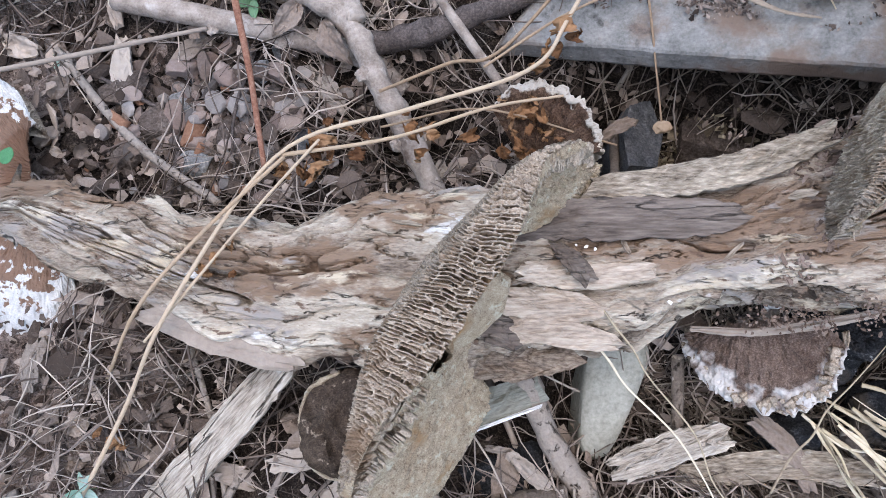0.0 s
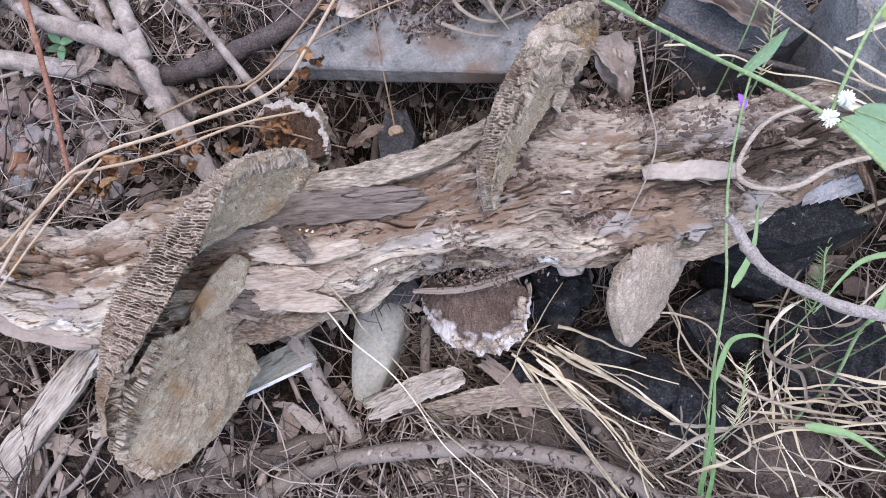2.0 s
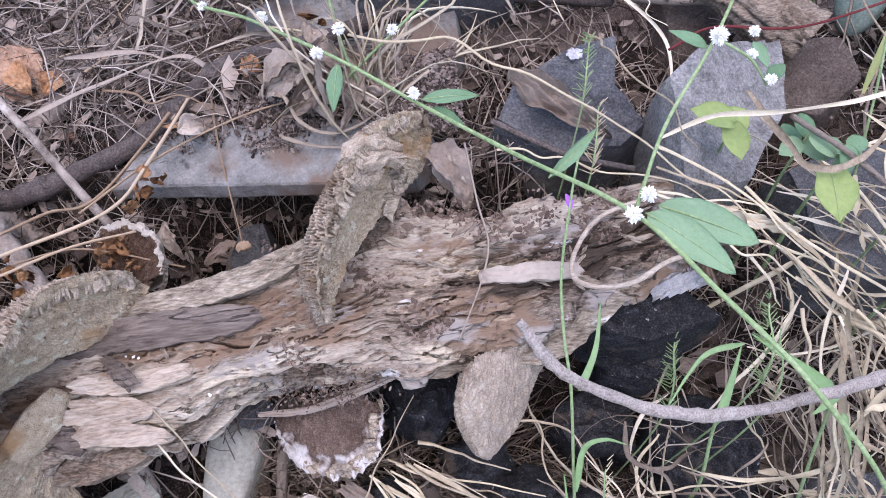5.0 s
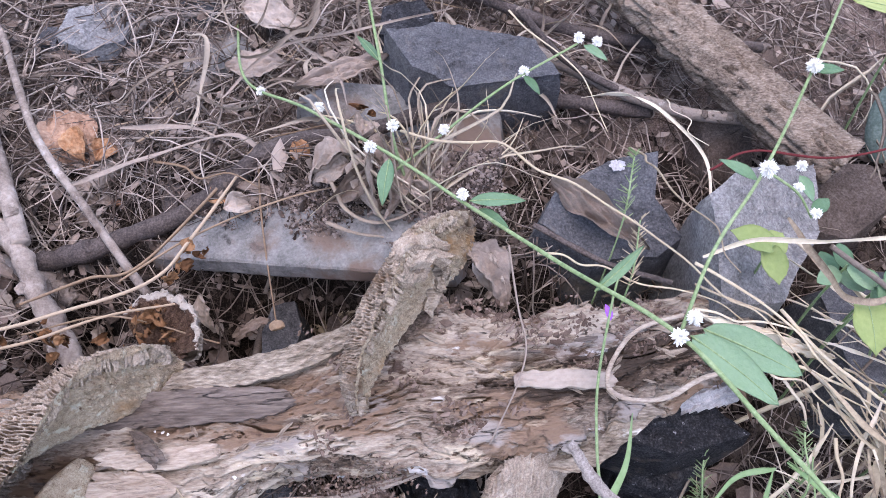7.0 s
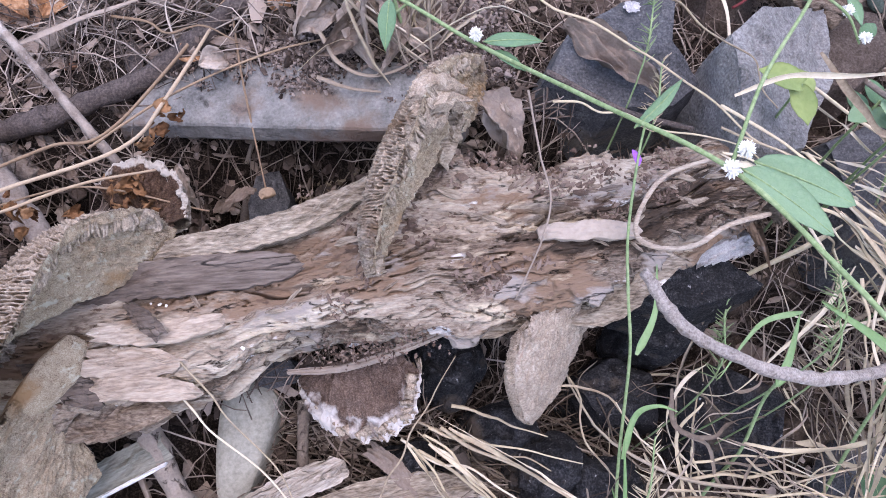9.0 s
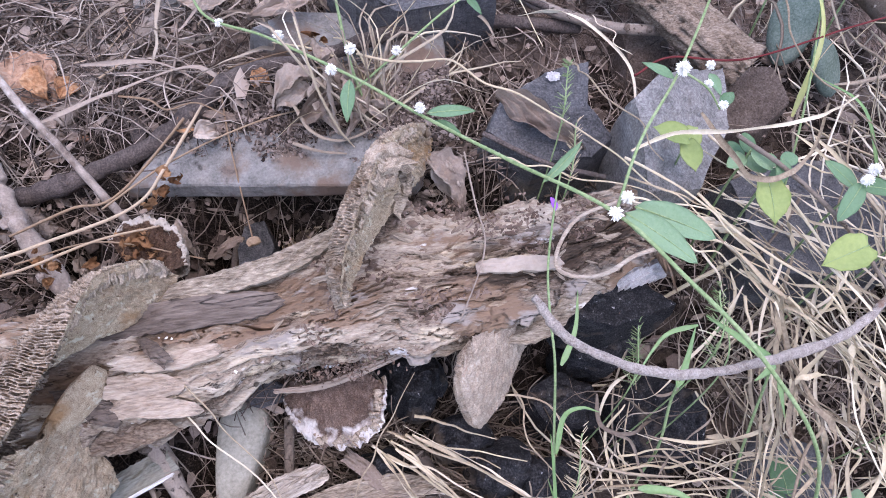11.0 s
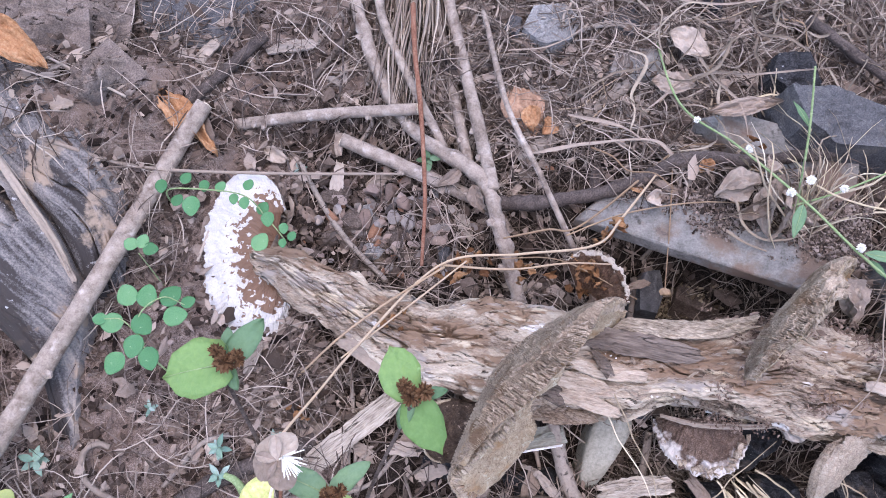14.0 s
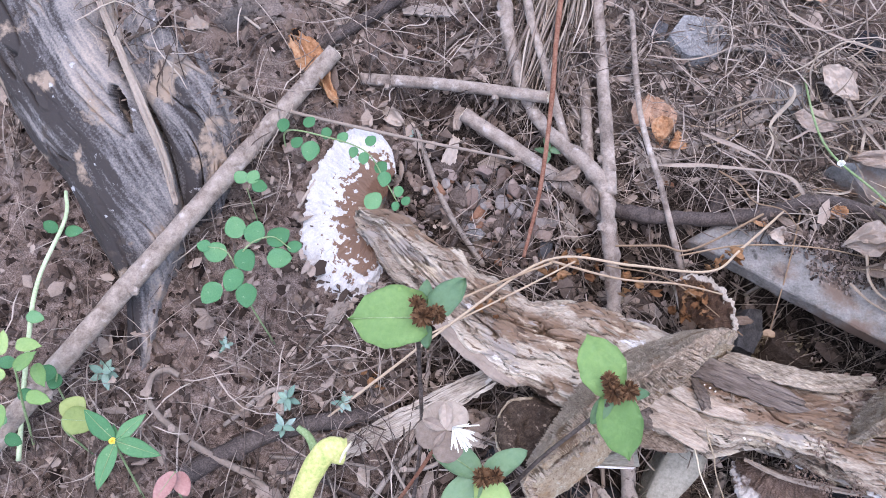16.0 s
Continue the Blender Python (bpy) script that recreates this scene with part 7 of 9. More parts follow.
strand_cloud("dry_grass", p, rs.normal(1.5, 0.75, 46), rs.uniform(0.05, 0.15, 46), rs.uniform(0.0009, 0.0020, 46), M_straw, 45, "tuft of dry grass behind the upright fungus", "dry grass", bend=0.4, sag=0.25, flat=0.3, n=9)
p = scatter(130, 0.20, 0.46, -0.14, 0.05)
strand_cloud("dry_grass", np.c_[p, rs.uniform(0.01, 0.06, len(p))], rs.uniform(0, 6.283, len(p)), rs.uniform(0.03, 0.11, len(p)), rs.uniform(0.0004, 0.0009, len(p)), M_root, 47, "thin tangled rootlets over the dark hollow", "dry grass", bend=0.7, sag=0.15, n=8)
p = scatter(170, 0.10, 0.30, -0.04, 0.02)
strand_cloud("dry_grass", np.c_[p, rs.uniform(0.0, 0.03, len(p))], rs.normal(-0.5, 0.45, len(p)), rs.uniform(0.05, 0.14, len(p)), rs.uniform(0.0005, 0.0010, len(p)), M_root, 46, "thin dry grass stalks below the log", "dry grass", bend=0.3, sag=0.1, n=8)
for k, (pts, r) in enumerate((
        ([(0.200, 0.268, 0.13), (0.265, 0.243, 0.150), (0.327, 0.195, 0.150), (0.370, 0.155, 0.150), (0.420, 0.104, 0.145), (0.50, 0.03, 0.12)], 0.0018),
        ([(0.285, 0.178, 0.120), (0.326, 0.165, 0.125), (0.392, 0.136, 0.13), (0.45, 0.10, 0.12)], 0.0014),
        ([(0.355, 0.250, 0.13), (0.358, 0.215, 0.16), (0.372, 0.160, 0.19), (0.385, 0.135, 0.18)], 0.0016),
        ([(0.040, 0.052, 0.092), (0.075, 0.010, 0.080), (0.130, -0.060, 0.055), (0.20, -0.13, 0.03)], 0.0012),
        ([(0.060, 0.050, 0.095), (0.085, 0.015, 0.085), (0.14, -0.06, 0.06), (0.21, -0.12, 0.03)], 0.0011),
        ([(0.198, 0.003, 0.03), (0.235, -0.012, 0.034), (0.292, -0.030, 0.034)], 0.0017),
        ([(0.180, -0.002, 0.03), (0.24, -0.04, 0.03), (0.33, -0.09, 0.05)], 0.0016),
        ([(0.190, -0.010, 0.03), (0.25, -0.055, 0.025), (0.27, -0.12, 0.02)], 0.0020),
        ([(0.160, -0.045, 0.03), (0.185, 0.000, 0.05), (0.215, 0.040, 0.07)], 0.0013),
        ([(0.47, 0.19, 0.10), (0.50, 0.09, 0.14), (0.56, -0.02, 0.12), (0.60, -0.10, 0.08)], 0.0022),
        ([(0.43, 0.13, 0.13), (0.49, 0.04, 0.15), (0.58, -0.07, 0.10)], 0.0022),
        ([(0.450, 0.02, 0.04), (0.452, -0.03, 0.08), (0.446, -0.09, 0.06)], 0.0024),
        ([(0.48, 0.03, 0.10), (0.475, -0.04, 0.12), (0.45, -0.10, 0.08), (0.42, -0.15, 0.05)], 0.0026),
        ([(0.33, -0.07, 0.05), (0.40, -0.062, 0.06), (0.47, -0.07, 0.06)], 0.0019),
        ([(0.545, 0.30, 0.14), (0.525, 0.215, 0.16), (0.545, 0.16, 0.17), (0.60, 0.10, 0.15)], 0.0016),
        ([(0.42, 0.34, 0.06), (0.405, 0.30, 0.10), (0.41, 0.25, 0.13)], 0.0012),
        ([(0.29, 0.40, 0.10), (0.335, 0.33, 0.11), (0.345, 0.27, 0.12)], 0.0014))):
    tagged(new("straw", tube("straw", bent(pts, k), r * 0.60, r * 0.25, M_straw_one, 60, 7, 0.15, k, 0.75)), "long straw-coloured dry grass stalk", "dry stalk", "dry stalks")


def dry_ribbon(pts, w, seed, label="long curling flat dry grass blade", material=None):
    """A twisting flat blade of dry grass, curled across and tapering to both ends."""
    n = 60
    c = spline(pts, n)
    s = np.linspace(0, 1, n)
    c = c + 0.0025 * np.stack([fbm(s * 7 + seed, s * 0 + k, 2) - 0.5 for k in range(3)], 1)
    t, a, b = frames_along(c)
    ang = 2.6 * (fbm(s * 3 + seed * 1.7, s * 0 + 2, 2) - 0.5) * 2 + 0.3
    ca, sa = np.cos(ang)[:, None], np.sin(ang)[:, None]
    side, up = ca * a + sa * b, -sa * a + ca * b
    ww = w / 2 * np.minimum(1, 5 * s + 0.4) * np.clip(1.12 - s, 0, 1) ** 0.4 * (0.75 + 0.5 * fbm(s * 9 + seed, s * 0, 2))
    q = np.linspace(-1, 1, 5)
    top = c[:, None, :] + (ww[:, None] * q[None, :])[:, :, None] * side[:, None, :] + (ww[:, None] * (0.16 * q * q)[None, :])[:, :, None] * up[:, None, :]
    low = top - 0.0003 * up[:, None, :]
    n0 = n * 5
    rim = [i * 5 for i in range(n)] + [i * 5 + 4 for i in range(n - 1, -1, -1)]
    faces = [tuple(reversed(f)) for f in grid_faces(n, 5)] + grid_faces(n, 5, False, n0) + [(x, y, y + n0, x + n0) for x, y in zip(rim, rim[1:] + rim[:1])]
    return tagged(new("dried_grass", mesh_of("dried_grass", np.vstack([top.reshape(-1, 3), low.reshape(-1, 3)]), faces, material or M_straw_one)), label, "dry blade", "dry blades")


for k, (pts, w) in enumerate((
        ([(0.372, 0.152, 0.165), (0.404, 0.159, 0.170), (0.441, 0.154, 0.175), (0.492, 0.155, 0.180), (0.517, 0.160, 0.185), (0.530, 0.166, 0.190)], 0.0034),
        ([(0.427, 0.173, 0.170), (0.437, 0.141, 0.172), (0.445, 0.121, 0.174), (0.465, 0.117, 0.176), (0.489, 0.131, 0.178), (0.516, 0.167, 0.180)], 0.0045),
        ([(0.441, -0.033, 0.110), (0.449, -0.045, 0.087), (0.447, -0.060, 0.063), (0.448, -0.078, 0.040)], 0.006),
        ([(0.450, -0.022, 0.140), (0.475, -0.037, 0.127), (0.484, -0.052, 0.113), (0.479, -0.081, 0.100)], 0.0055),
        ([(0.451, -0.021, 0.120), (0.475, -0.035, 0.110), (0.486, -0.051, 0.100), (0.483, -0.066, 0.090), (0.461, -0.086, 0.080)], 0.005),
        ([(0.463, 0.045, 0.140), (0.467, 0.024, 0.113), (0.470, -0.005, 0.087), (0.468, -0.046, 0.060)], 0.0055),
        ([(0.426, -0.033, 0.050), (0.444, -0.036, 0.048), (0.452, -0.048, 0.045), (0.465, -0.052, 0.043), (0.494, -0.064, 0.040)], 0.0045),
        ([(0.485, 0.122, 0.150), (0.485, 0.103, 0.140), (0.490, 0.092, 0.130), (0.497, 0.082, 0.120)], 0.0055),
        ([(0.460, -0.009, 0.130), (0.484, -0.009, 0.125), (0.511, -0.018, 0.120)], 0.004),
        ([(0.497, 0.013, 0.140), (0.506, -0.000, 0.130), (0.513, -0.012, 0.120)], 0.005),
        ([(0.33, 0.30, 0.12), (0.37, 0.29, 0.13), (0.41, 0.25, 0.12), (0.405, 0.20, 0.12)], 0.0035))):
    dry_ribbon(pts, w, 5 + k)
for k, pts in enumerate((
        [(0.378, 0.159, 0.140), (0.421, 0.130, 0.133), (0.458, 0.083, 0.127), (0.479, 0.051, 0.120)],
        [(0.375, 0.145, 0.140), (0.417, 0.128, 0.133), (0.450, 0.110, 0.127), (0.484, 0.083, 0.120)],
        [(0.372, 0.129, 0.140), (0.410, 0.122, 0.133), (0.447, 0.112, 0.127), (0.462, 0.109, 0.120)],
        [(0.411, 0.100, 0.130), (0.451, 0.087, 0.123), (0.481, 0.069, 0.117), (0.499, 0.053, 0.110)],
        [(0.411, 0.094, 0.130), (0.444, 0.077, 0.120), (0.481, 0.056, 0.110)],
        [(0.459, 0.091, 0.130), (0.484, 0.083, 0.120), (0.509, 0.073, 0.110)],
        [(0.426, 0.088, 0.120), (0.444, 0.068, 0.100), (0.456, 0.064, 0.080)],
        [(0.436, 0.080, 0.120), (0.452, 0.071, 0.100), (0.464, 0.063, 0.080)],
        [(0.438, 0.008, 0.120), (0.447, -0.015, 0.085), (0.453, -0.043, 0.050)],
        [(0.442, 0.051, 0.130), (0.438, 0.020, 0.125), (0.438, 0.006, 0.120)],
        [(0.356, -0.037, 0.050), (0.393, -0.037, 0.047), (0.447, -0.039, 0.043), (0.472, -0.042, 0.040)],
        [(0.352, -0.062, 0.040), (0.390, -0.070, 0.043), (0.421, -0.075, 0.047), (0.437, -0.090, 0.050)],
        [(0.356, -0.047, 0.040), (0.416, -0.049, 0.040), (0.485, -0.055, 0.040), (0.534, -0.070, 0.040)],
        [(0.430, -0.072, 0.060), (0.441, -0.049, 0.050), (0.449, -0.026, 0.040), (0.468, -0.002, 0.030)],
        [(0.454, -0.078, 0.050), (0.477, -0.066, 0.050), (0.496, -0.057, 0.050)],
        [(0.458, -0.061, 0.050), (0.467, -0.076, 0.045), (0.476, -0.094, 0.040)],
        [(0.358, -0.028, 0.050), (0.364, -0.049, 0.035), (0.372, -0.078, 0.020)],
        [(0.427, 0.001, 0.050), (0.434, -0.023, 0.050), (0.440, -0.041, 0.050)],
        [(0.473, 0.046, 0.130), (0.495, 0.023, 0.115), (0.528, 0.001, 0.100)],
        [(0.483, 0.045, 0.130), (0.508, 0.023, 0.115), (0.532, 0.012, 0.100)],
        [(0.491, 0.098, 0.130), (0.514, 0.077, 0.125), (0.532, 0.047, 0.120)],
        [(0.486, 0.140, 0.160), (0.507, 0.130, 0.155), (0.533, 0.122, 0.150)],
        [(0.538, 0.157, 0.170), (0.537, 0.128, 0.147), (0.534, 0.103, 0.123), (0.543, 0.098, 0.100)])):
    tagged(new("straw", tube("straw", bent(pts, 60 + k), 0.0009 if k % 3 else 0.0012, 0.0004, M_straw_one, 60, 7, 0.15, 60 + k, 0.75)), "long straw-coloured dry grass stalk", "dry stalk", "dry stalks")
for k, pts in enumerate((
        [(0.214, 0.015, 0.030), (0.243, 0.003, 0.032), (0.272, -0.011, 0.034)],
        [(0.192, 0.007, 0.030), (0.233, -0.010, 0.030), (0.272, -0.032, 0.030)],
        [(0.194, -0.001, 0.034), (0.229, -0.041, 0.032), (0.268, -0.097, 0.030)],
        [(0.205, 0.002, 0.036), (0.270, -0.041, 0.038), (0.314, -0.078, 0.040)],
        [(0.187, -0.008, 0.030), (0.218, -0.060, 0.025), (0.246, -0.100, 0.020)],
        [(0.290, 0.024, 0.040), (0.296, -0.018, 0.035), (0.318, -0.054, 0.030)],
        [(0.336, -0.057, 0.050), (0.383, -0.065, 0.053), (0.438, -0.071, 0.057), (0.455, -0.087, 0.060)],
        [(0.350, -0.038, 0.050), (0.364, -0.079, 0.040), (0.384, -0.110, 0.030)],
        [(0.386, -0.038, 0.060), (0.399, -0.057, 0.070), (0.457, -0.049, 0.080)],
        [(0.444, -0.004, 0.130), (0.451, -0.033, 0.103), (0.448, -0.062, 0.077), (0.433, -0.111, 0.050)],
        [(0.450, -0.010, 0.140), (0.453, -0.040, 0.110), (0.482, -0.078, 0.080), (0.504, -0.117, 0.050)],
        [(0.298, -0.074, 0.050), (0.274, -0.088, 0.040), (0.306, -0.105, 0.030)],
        [(0.433, 0.088, 0.140), (0.466, 0.052, 0.127), (0.503, 0.023, 0.113), (0.555, -0.029, 0.100)],
        [(0.444, 0.070, 0.130), (0.490, 0.035, 0.110), (0.554, -0.020, 0.090)],
        [(0.456, 0.042, 0.140), (0.467, 0.013, 0.120), (0.484, -0.024, 0.100), (0.525, -0.051, 0.080)],
        [(0.495, -0.035, 0.100), (0.517, -0.064, 0.087), (0.497, -0.091, 0.073), (0.475, -0.108, 0.060)],
        [(0.330, -0.028, 0.040), (0.338, -0.076, 0.035), (0.356, -0.104, 0.030)])):
    tagged(new("straw", tube("straw", bent(pts, 160 + k), 0.0009 if k % 3 else 0.0013, 0.0004, M_straw_one, 60, 7, 0.25, 160 + k, 0.6)), "pale dry grass stalk over the dark hollow", "dry stalk", "dry stalks")
    if k in (2, 3, 4, 6, 9, 10, 12, 13, 14):
        for j in range(2):
            dry_ribbon([(x + 0.006 * (j - 0.5) + 0.003 * math.sin(3 * k + i), y - 0.007 * (j - 0.5) + 0.003 * math.cos(2 * k + i), z + 0.003) for i, (x, y, z) in enumerate(pts)], 0.0024 + 0.0012 * j, 800 + 2 * k + j, "flat dry grass blade beside a stalk")
_r = random.Random(17)
for k in range(32):
    x, y = _r.uniform(0.46, 0.70), _r.uniform(-0.16, 0.16)
    z = _r.uniform(0.06, 0.14)
    g = _r.gauss(-0.9, 0.7)
    pts = [(x, y, z)]
    for j in range(4):
        g += _r.gauss(0, 0.45)
        pts.append((pts[-1][0] + math.cos(g) * 0.026, pts[-1][1] + math.sin(g) * 0.026, max(0.0, pts[-1][2] + _r.gauss(-0.006, 0.012))))
    dry_ribbon(pts, _r.uniform(0.0025, 0.0055), 100 + k, "crinkled flat blade of dry grass in the tangle")
for k in range(48):
    x, y = _r.uniform(0.27, 0.47), _r.uniform(-0.17, 0.03)
    z = _r.uniform(0.035, 0.075)
    g = _r.gauss(-0.8, 0.9)
    pts = [(x, y, z)]
    for j in range(_r.randint(3, 5)):
        g += _r.gauss(0, 0.55)
        pts.append((pts[-1][0] + math.cos(g) * 0.022, pts[-1][1] + math.sin(g) * 0.022, max(0.03, pts[-1][2] + _r.gauss(-0.002, 0.009))))
    dry_ribbon(pts, _r.uniform(0.0012, 0.0038), 400 + k, "crinkled flat blade of dry grass over the stones", M_root_one if k % 4 else None)
for k in range(17):
    x, y = _r.uniform(0.44, 0.52), _r.uniform(0.02, 0.17)
    g = _r.gauss(-0.75, 0.35)
    pts = [(x, y, _r.uniform(0.12, 0.16))]
    for j in range(4):
        g += _r.gauss(0, 0.28)
        pts.append((pts[-1][0] + math.cos(g) * 0.034, pts[-1][1] + math.sin(g) * 0.034, pts[-1][2] + _r.gauss(-0.007, 0.006)))
    dry_ribbon(pts, _r.uniform(0.0016, 0.0036), 500 + k, "long flat dry grass blade in a sheaf")


for k in range(20):
    x, y = _r.uniform(0.45, 0.57), _r.uniform(-0.02, 0.09)
    g = _r.gauss(-1.45, 0.40)
    pts = [(x, y, _r.uniform(0.10, 0.15))]
    for j in range(4):
        g += _r.gauss(0, 0.40)
        pts.append((pts[-1][0] + math.cos(g) * 0.030, pts[-1][1] + math.sin(g) * 0.030, max(0.04, pts[-1][2] + _r.gauss(-0.014, 0.008))))
    dry_ribbon(pts, _r.uniform(0.0020, 0.0050), 600 + k, "pale crinkled dry grass blade hanging in the tangle")
for k in range(44):
    x, y = _r.uniform(0.02, 0.36), _r.uniform(0.33, 0.56)
    g = _r.gauss(-0.4, 0.9)
    pts = []
    for j in range(_r.randint(4, 6)):
        pts.append((x, y, float(ground_z(x, y)) + 0.030 + 0.030 * _r.random()))
        g += _r.gauss(0, 0.5)
        x, y = x + math.cos(g) * 0.028, y + math.sin(g) * 0.028
    dry_ribbon(pts, _r.uniform(0.0016, 0.0042), 700 + k, "curling dry grass blade over the litter", M_straw_one if k % 7 == 3 else M_root_one)


# ---- green plants ----
def flower_head(name, at, r, seed, material=None):
    """A tight round head of small pointed petals."""
    rr = random.Random(seed)
    Vv, Ff = [], []
    for k in range(90):
        d = Vector((rr.gauss(0, 1), rr.gauss(0, 1), rr.gauss(0.3, 0.9))).normalized()
        q = d.to_track_quat("Z", "Y")
        n0 = len(Vv)
        L = r * rr.uniform(0.78, 1.02)
        for j in range(3):
            Vv.append(Vector(at) + q @ Vector((math.cos(j * 2.094) * r * 0.13, math.sin(j * 2.094) * r * 0.13, r * 0.25)))
        for j in range(3):
            Vv.append(Vector(at) + q @ Vector((math.cos(j * 2.094) * r * 0.12, math.sin(j * 2.094) * r * 0.12, L * 0.75)))
        Vv.append(Vector(at) + q @ Vector((0, 0, L)))
        for j in range(3):
            Ff += [(n0 + j, n0 + (j + 1) % 3, n0 + 3 + (j + 1) % 3, n0 + 3 + j), (n0 + 3 + j, n0 + 3 + (j + 1) % 3, n0 + 6)]
    return mesh_of(name, Vv, Ff, material or M_petal, smooth=False)


def feather(name, at, way, length, seed, material):
    """A loose brush of thin pale bristles."""
    rr = random.Random(seed)
    Vv, Ff = [], []
    for k in range(46):
        d = (Vector(way).normalized() + Vector((rr.gauss(0, 0.38), rr.gauss(0, 0.38), rr.gauss(0, 0.38)))).normalized() * length * rr.uniform(0.6, 1.1)
        V2, F2, _u = tube_data([Vector(at), Vector(at) + d * 0.6, Vector(at) + d], 0.0004, 0.00022, 4, 4, 0.0, 0)
        Ff += [tuple(i + len(Vv) for i in f) for f in F2]
        Vv += [tuple(q) for q in V2]
    return mesh_of(name, Vv, Ff, material)


def leaf_part(thing, at, way, length, width, material, seed, roll=0, curl=0.12, fold=0.22, tip=1.0, heart=0.0, name="leaf", wave=0.03):
    ob = part(name, leaf_mesh(name, length, width, material, seed, fold, curl, tip, 13, 9, 0, wave, heart), thing)
    ob.matrix_basis = aim(at, way, roll)
    if length > 0.027 and name == "leaf":
        bend = curl * 3.0
        line = [(length * math.sin(bend * u) / bend, 0, -length * (1 - math.cos(bend * u)) / bend + 0.0002) for u in (0.0, 0.3, 0.6, 0.95)]
        rib = new("midrib", tube("midrib", line, length * 0.012, length * 0.004, M_greenstem if material is not M_dryleaf else M_dryleaf, 14, 6, 0.05, seed, 0.6))
        rib.parent = ob
    return ob


def stem_part(thing, points, r0, r1, material, seed=0, n=40, name="stem"):
    return part(name, tube(name, points, r0, r1, material, n, 7, 0.08, seed), thing)


weed = base("flowering_weed", (0.09, 0.42, 0.03), "trailing green weed with white globe flowers arching over the log", "plant")
stem_part(weed, [(0.06, 0.46, 0.03), (0.085, 0.345, 0.09), (0.135, 0.292, 0.125), (0.195, 0.240, 0.142), (0.236, 0.200, 0.152), (0.282, 0.140, 0.190), (0.329, 0.090, 0.214), (0.357, 0.040, 0.226), (0.391, -0.004, 0.215), (0.44, -0.06, 0.16), (0.48, -0.12, 0.04)], 0.0011, 0.0013, M_greenstem, 1, 120)
stem_part(weed, [(0.331, 0.092, 0.215), (0.352, 0.130, 0.224), (0.384, 0.170, 0.232), (0.420, 0.225, 0.24), (0.455, 0.28, 0.24)], 0.0010, 0.0008, M_greenstem, 2, 50)
stem_part(weed, [(0.384, 0.170, 0.232), (0.402, 0.160, 0.225), (0.412, 0.150, 0.215)], 0.0008, 0.0006, M_greenstem, 3, 16)
for k, (x, y, z, r) in enumerate(((0.3275, 0.087, 0.219, 0.0052), (0.337, 0.096, 0.219, 0.0048), (0.236, 0.203, 0.156, 0.0046), (0.384, 0.168, 0.236, 0.0055), (0.420, 0.226, 0.244, 0.0050), (0.455, 0.281, 0.244, 0.0055), (0.412, 0.150, 0.220, 0.0036), (0.404, 0.163, 0.224, 0.0036), (0.408, 0.175, 0.226, 0.0036),
                                  (0.145, 0.290, 0.128, 0.0048), (0.195, 0.262, 0.145, 0.0050), (0.180, 0.248, 0.142, 0.0050), (0.100, 0.322, 0.105, 0.0042))):
    part("flower_head", flower_head("flower_head", (x, y, z), r, 200 + k), weed, "round white papery flower head")
for k, (at, way, L, W, roll) in enumerate((
        ((0.335, 0.089, 0.214), (0.75, -0.80, 0.26), 0.050, 0.019, 0), ((0.342, 0.092, 0.214), (0.95, -0.60, 0.24), 0.050, 0.020, 8),
        ((0.240, 0.200, 0.153), (1, 0.02, 0.1), 0.036, 0.011, 0), ((0.246, 0.196, 0.150), (0.9, -0.6, 0.0), 0.022, 0.008, 0),
        ((0.296, 0.120, 0.198), (0.80, 0.55, 0.15), 0.040, 0.008, 30), ((0.192, 0.240, 0.140), (-0.2, -1, 0.1), 0.034, 0.012, 10), ((0.380, 0.165, 0.230), (-0.6, 0.5, 0.1), 0.022, 0.008, 0),
        ((0.420, 0.226, 0.240), (0.9, 0.05, 0.1), 0.020, 0.008, 0), ((0.412, 0.152, 0.216), (0.7, 0.5, 0.0), 0.018, 0.009, 0), ((0.408, 0.172, 0.222), (0.3, -0.9, 0.0), 0.016, 0.008, 0))):
    leaf_part(weed, at, way, L, W, M_green, 70 + k, roll, 0.12, 0.22, 0.6 if k < 2 else 1.0)
weed2 = base("flowering_weed", (0.21, 0.24, 0.06), "small green weed with white globe flowers behind the slab", "plant")
stem_part(weed2, [(0.215, 0.235, 0.06), (0.196, 0.262, 0.12), (0.188, 0.31, 0.15), (0.18, 0.36, 0.17)], 0.0013, 0.0010, M_greenstem, 4)
stem_part(weed2, [(0.190, 0.250, 0.10), (0.225, 0.262, 0.13), (0.27, 0.288, 0.15), (0.322, 0.315, 0.16)], 0.0010, 0.0008, M_greenstem, 5)
for k, (x, y, z) in enumerate(((0.229, 0.265, 0.135), (0.284, 0.297, 0.154), (0.322, 0.317, 0.163), (0.335, 0.316, 0.160))):
    part("flower_head", flower_head("flower_head", (x, y, z), 0.0045, 240 + k), weed2, "round white papery flower head")
for k, (at, way, L, W) in enumerate((((0.284, 0.295, 0.152), (0.5, -0.8, 0.1), 0.018, 0.007), ((0.326, 0.315, 0.158), (0.7, -0.6, 0.1), 0.020, 0.008), ((0.188, 0.31, 0.15), (-0.5, 0.8, 0.1), 0.03, 0.007))):
    leaf_part(weed2, at, way, L, W, M_green, 90 + k)

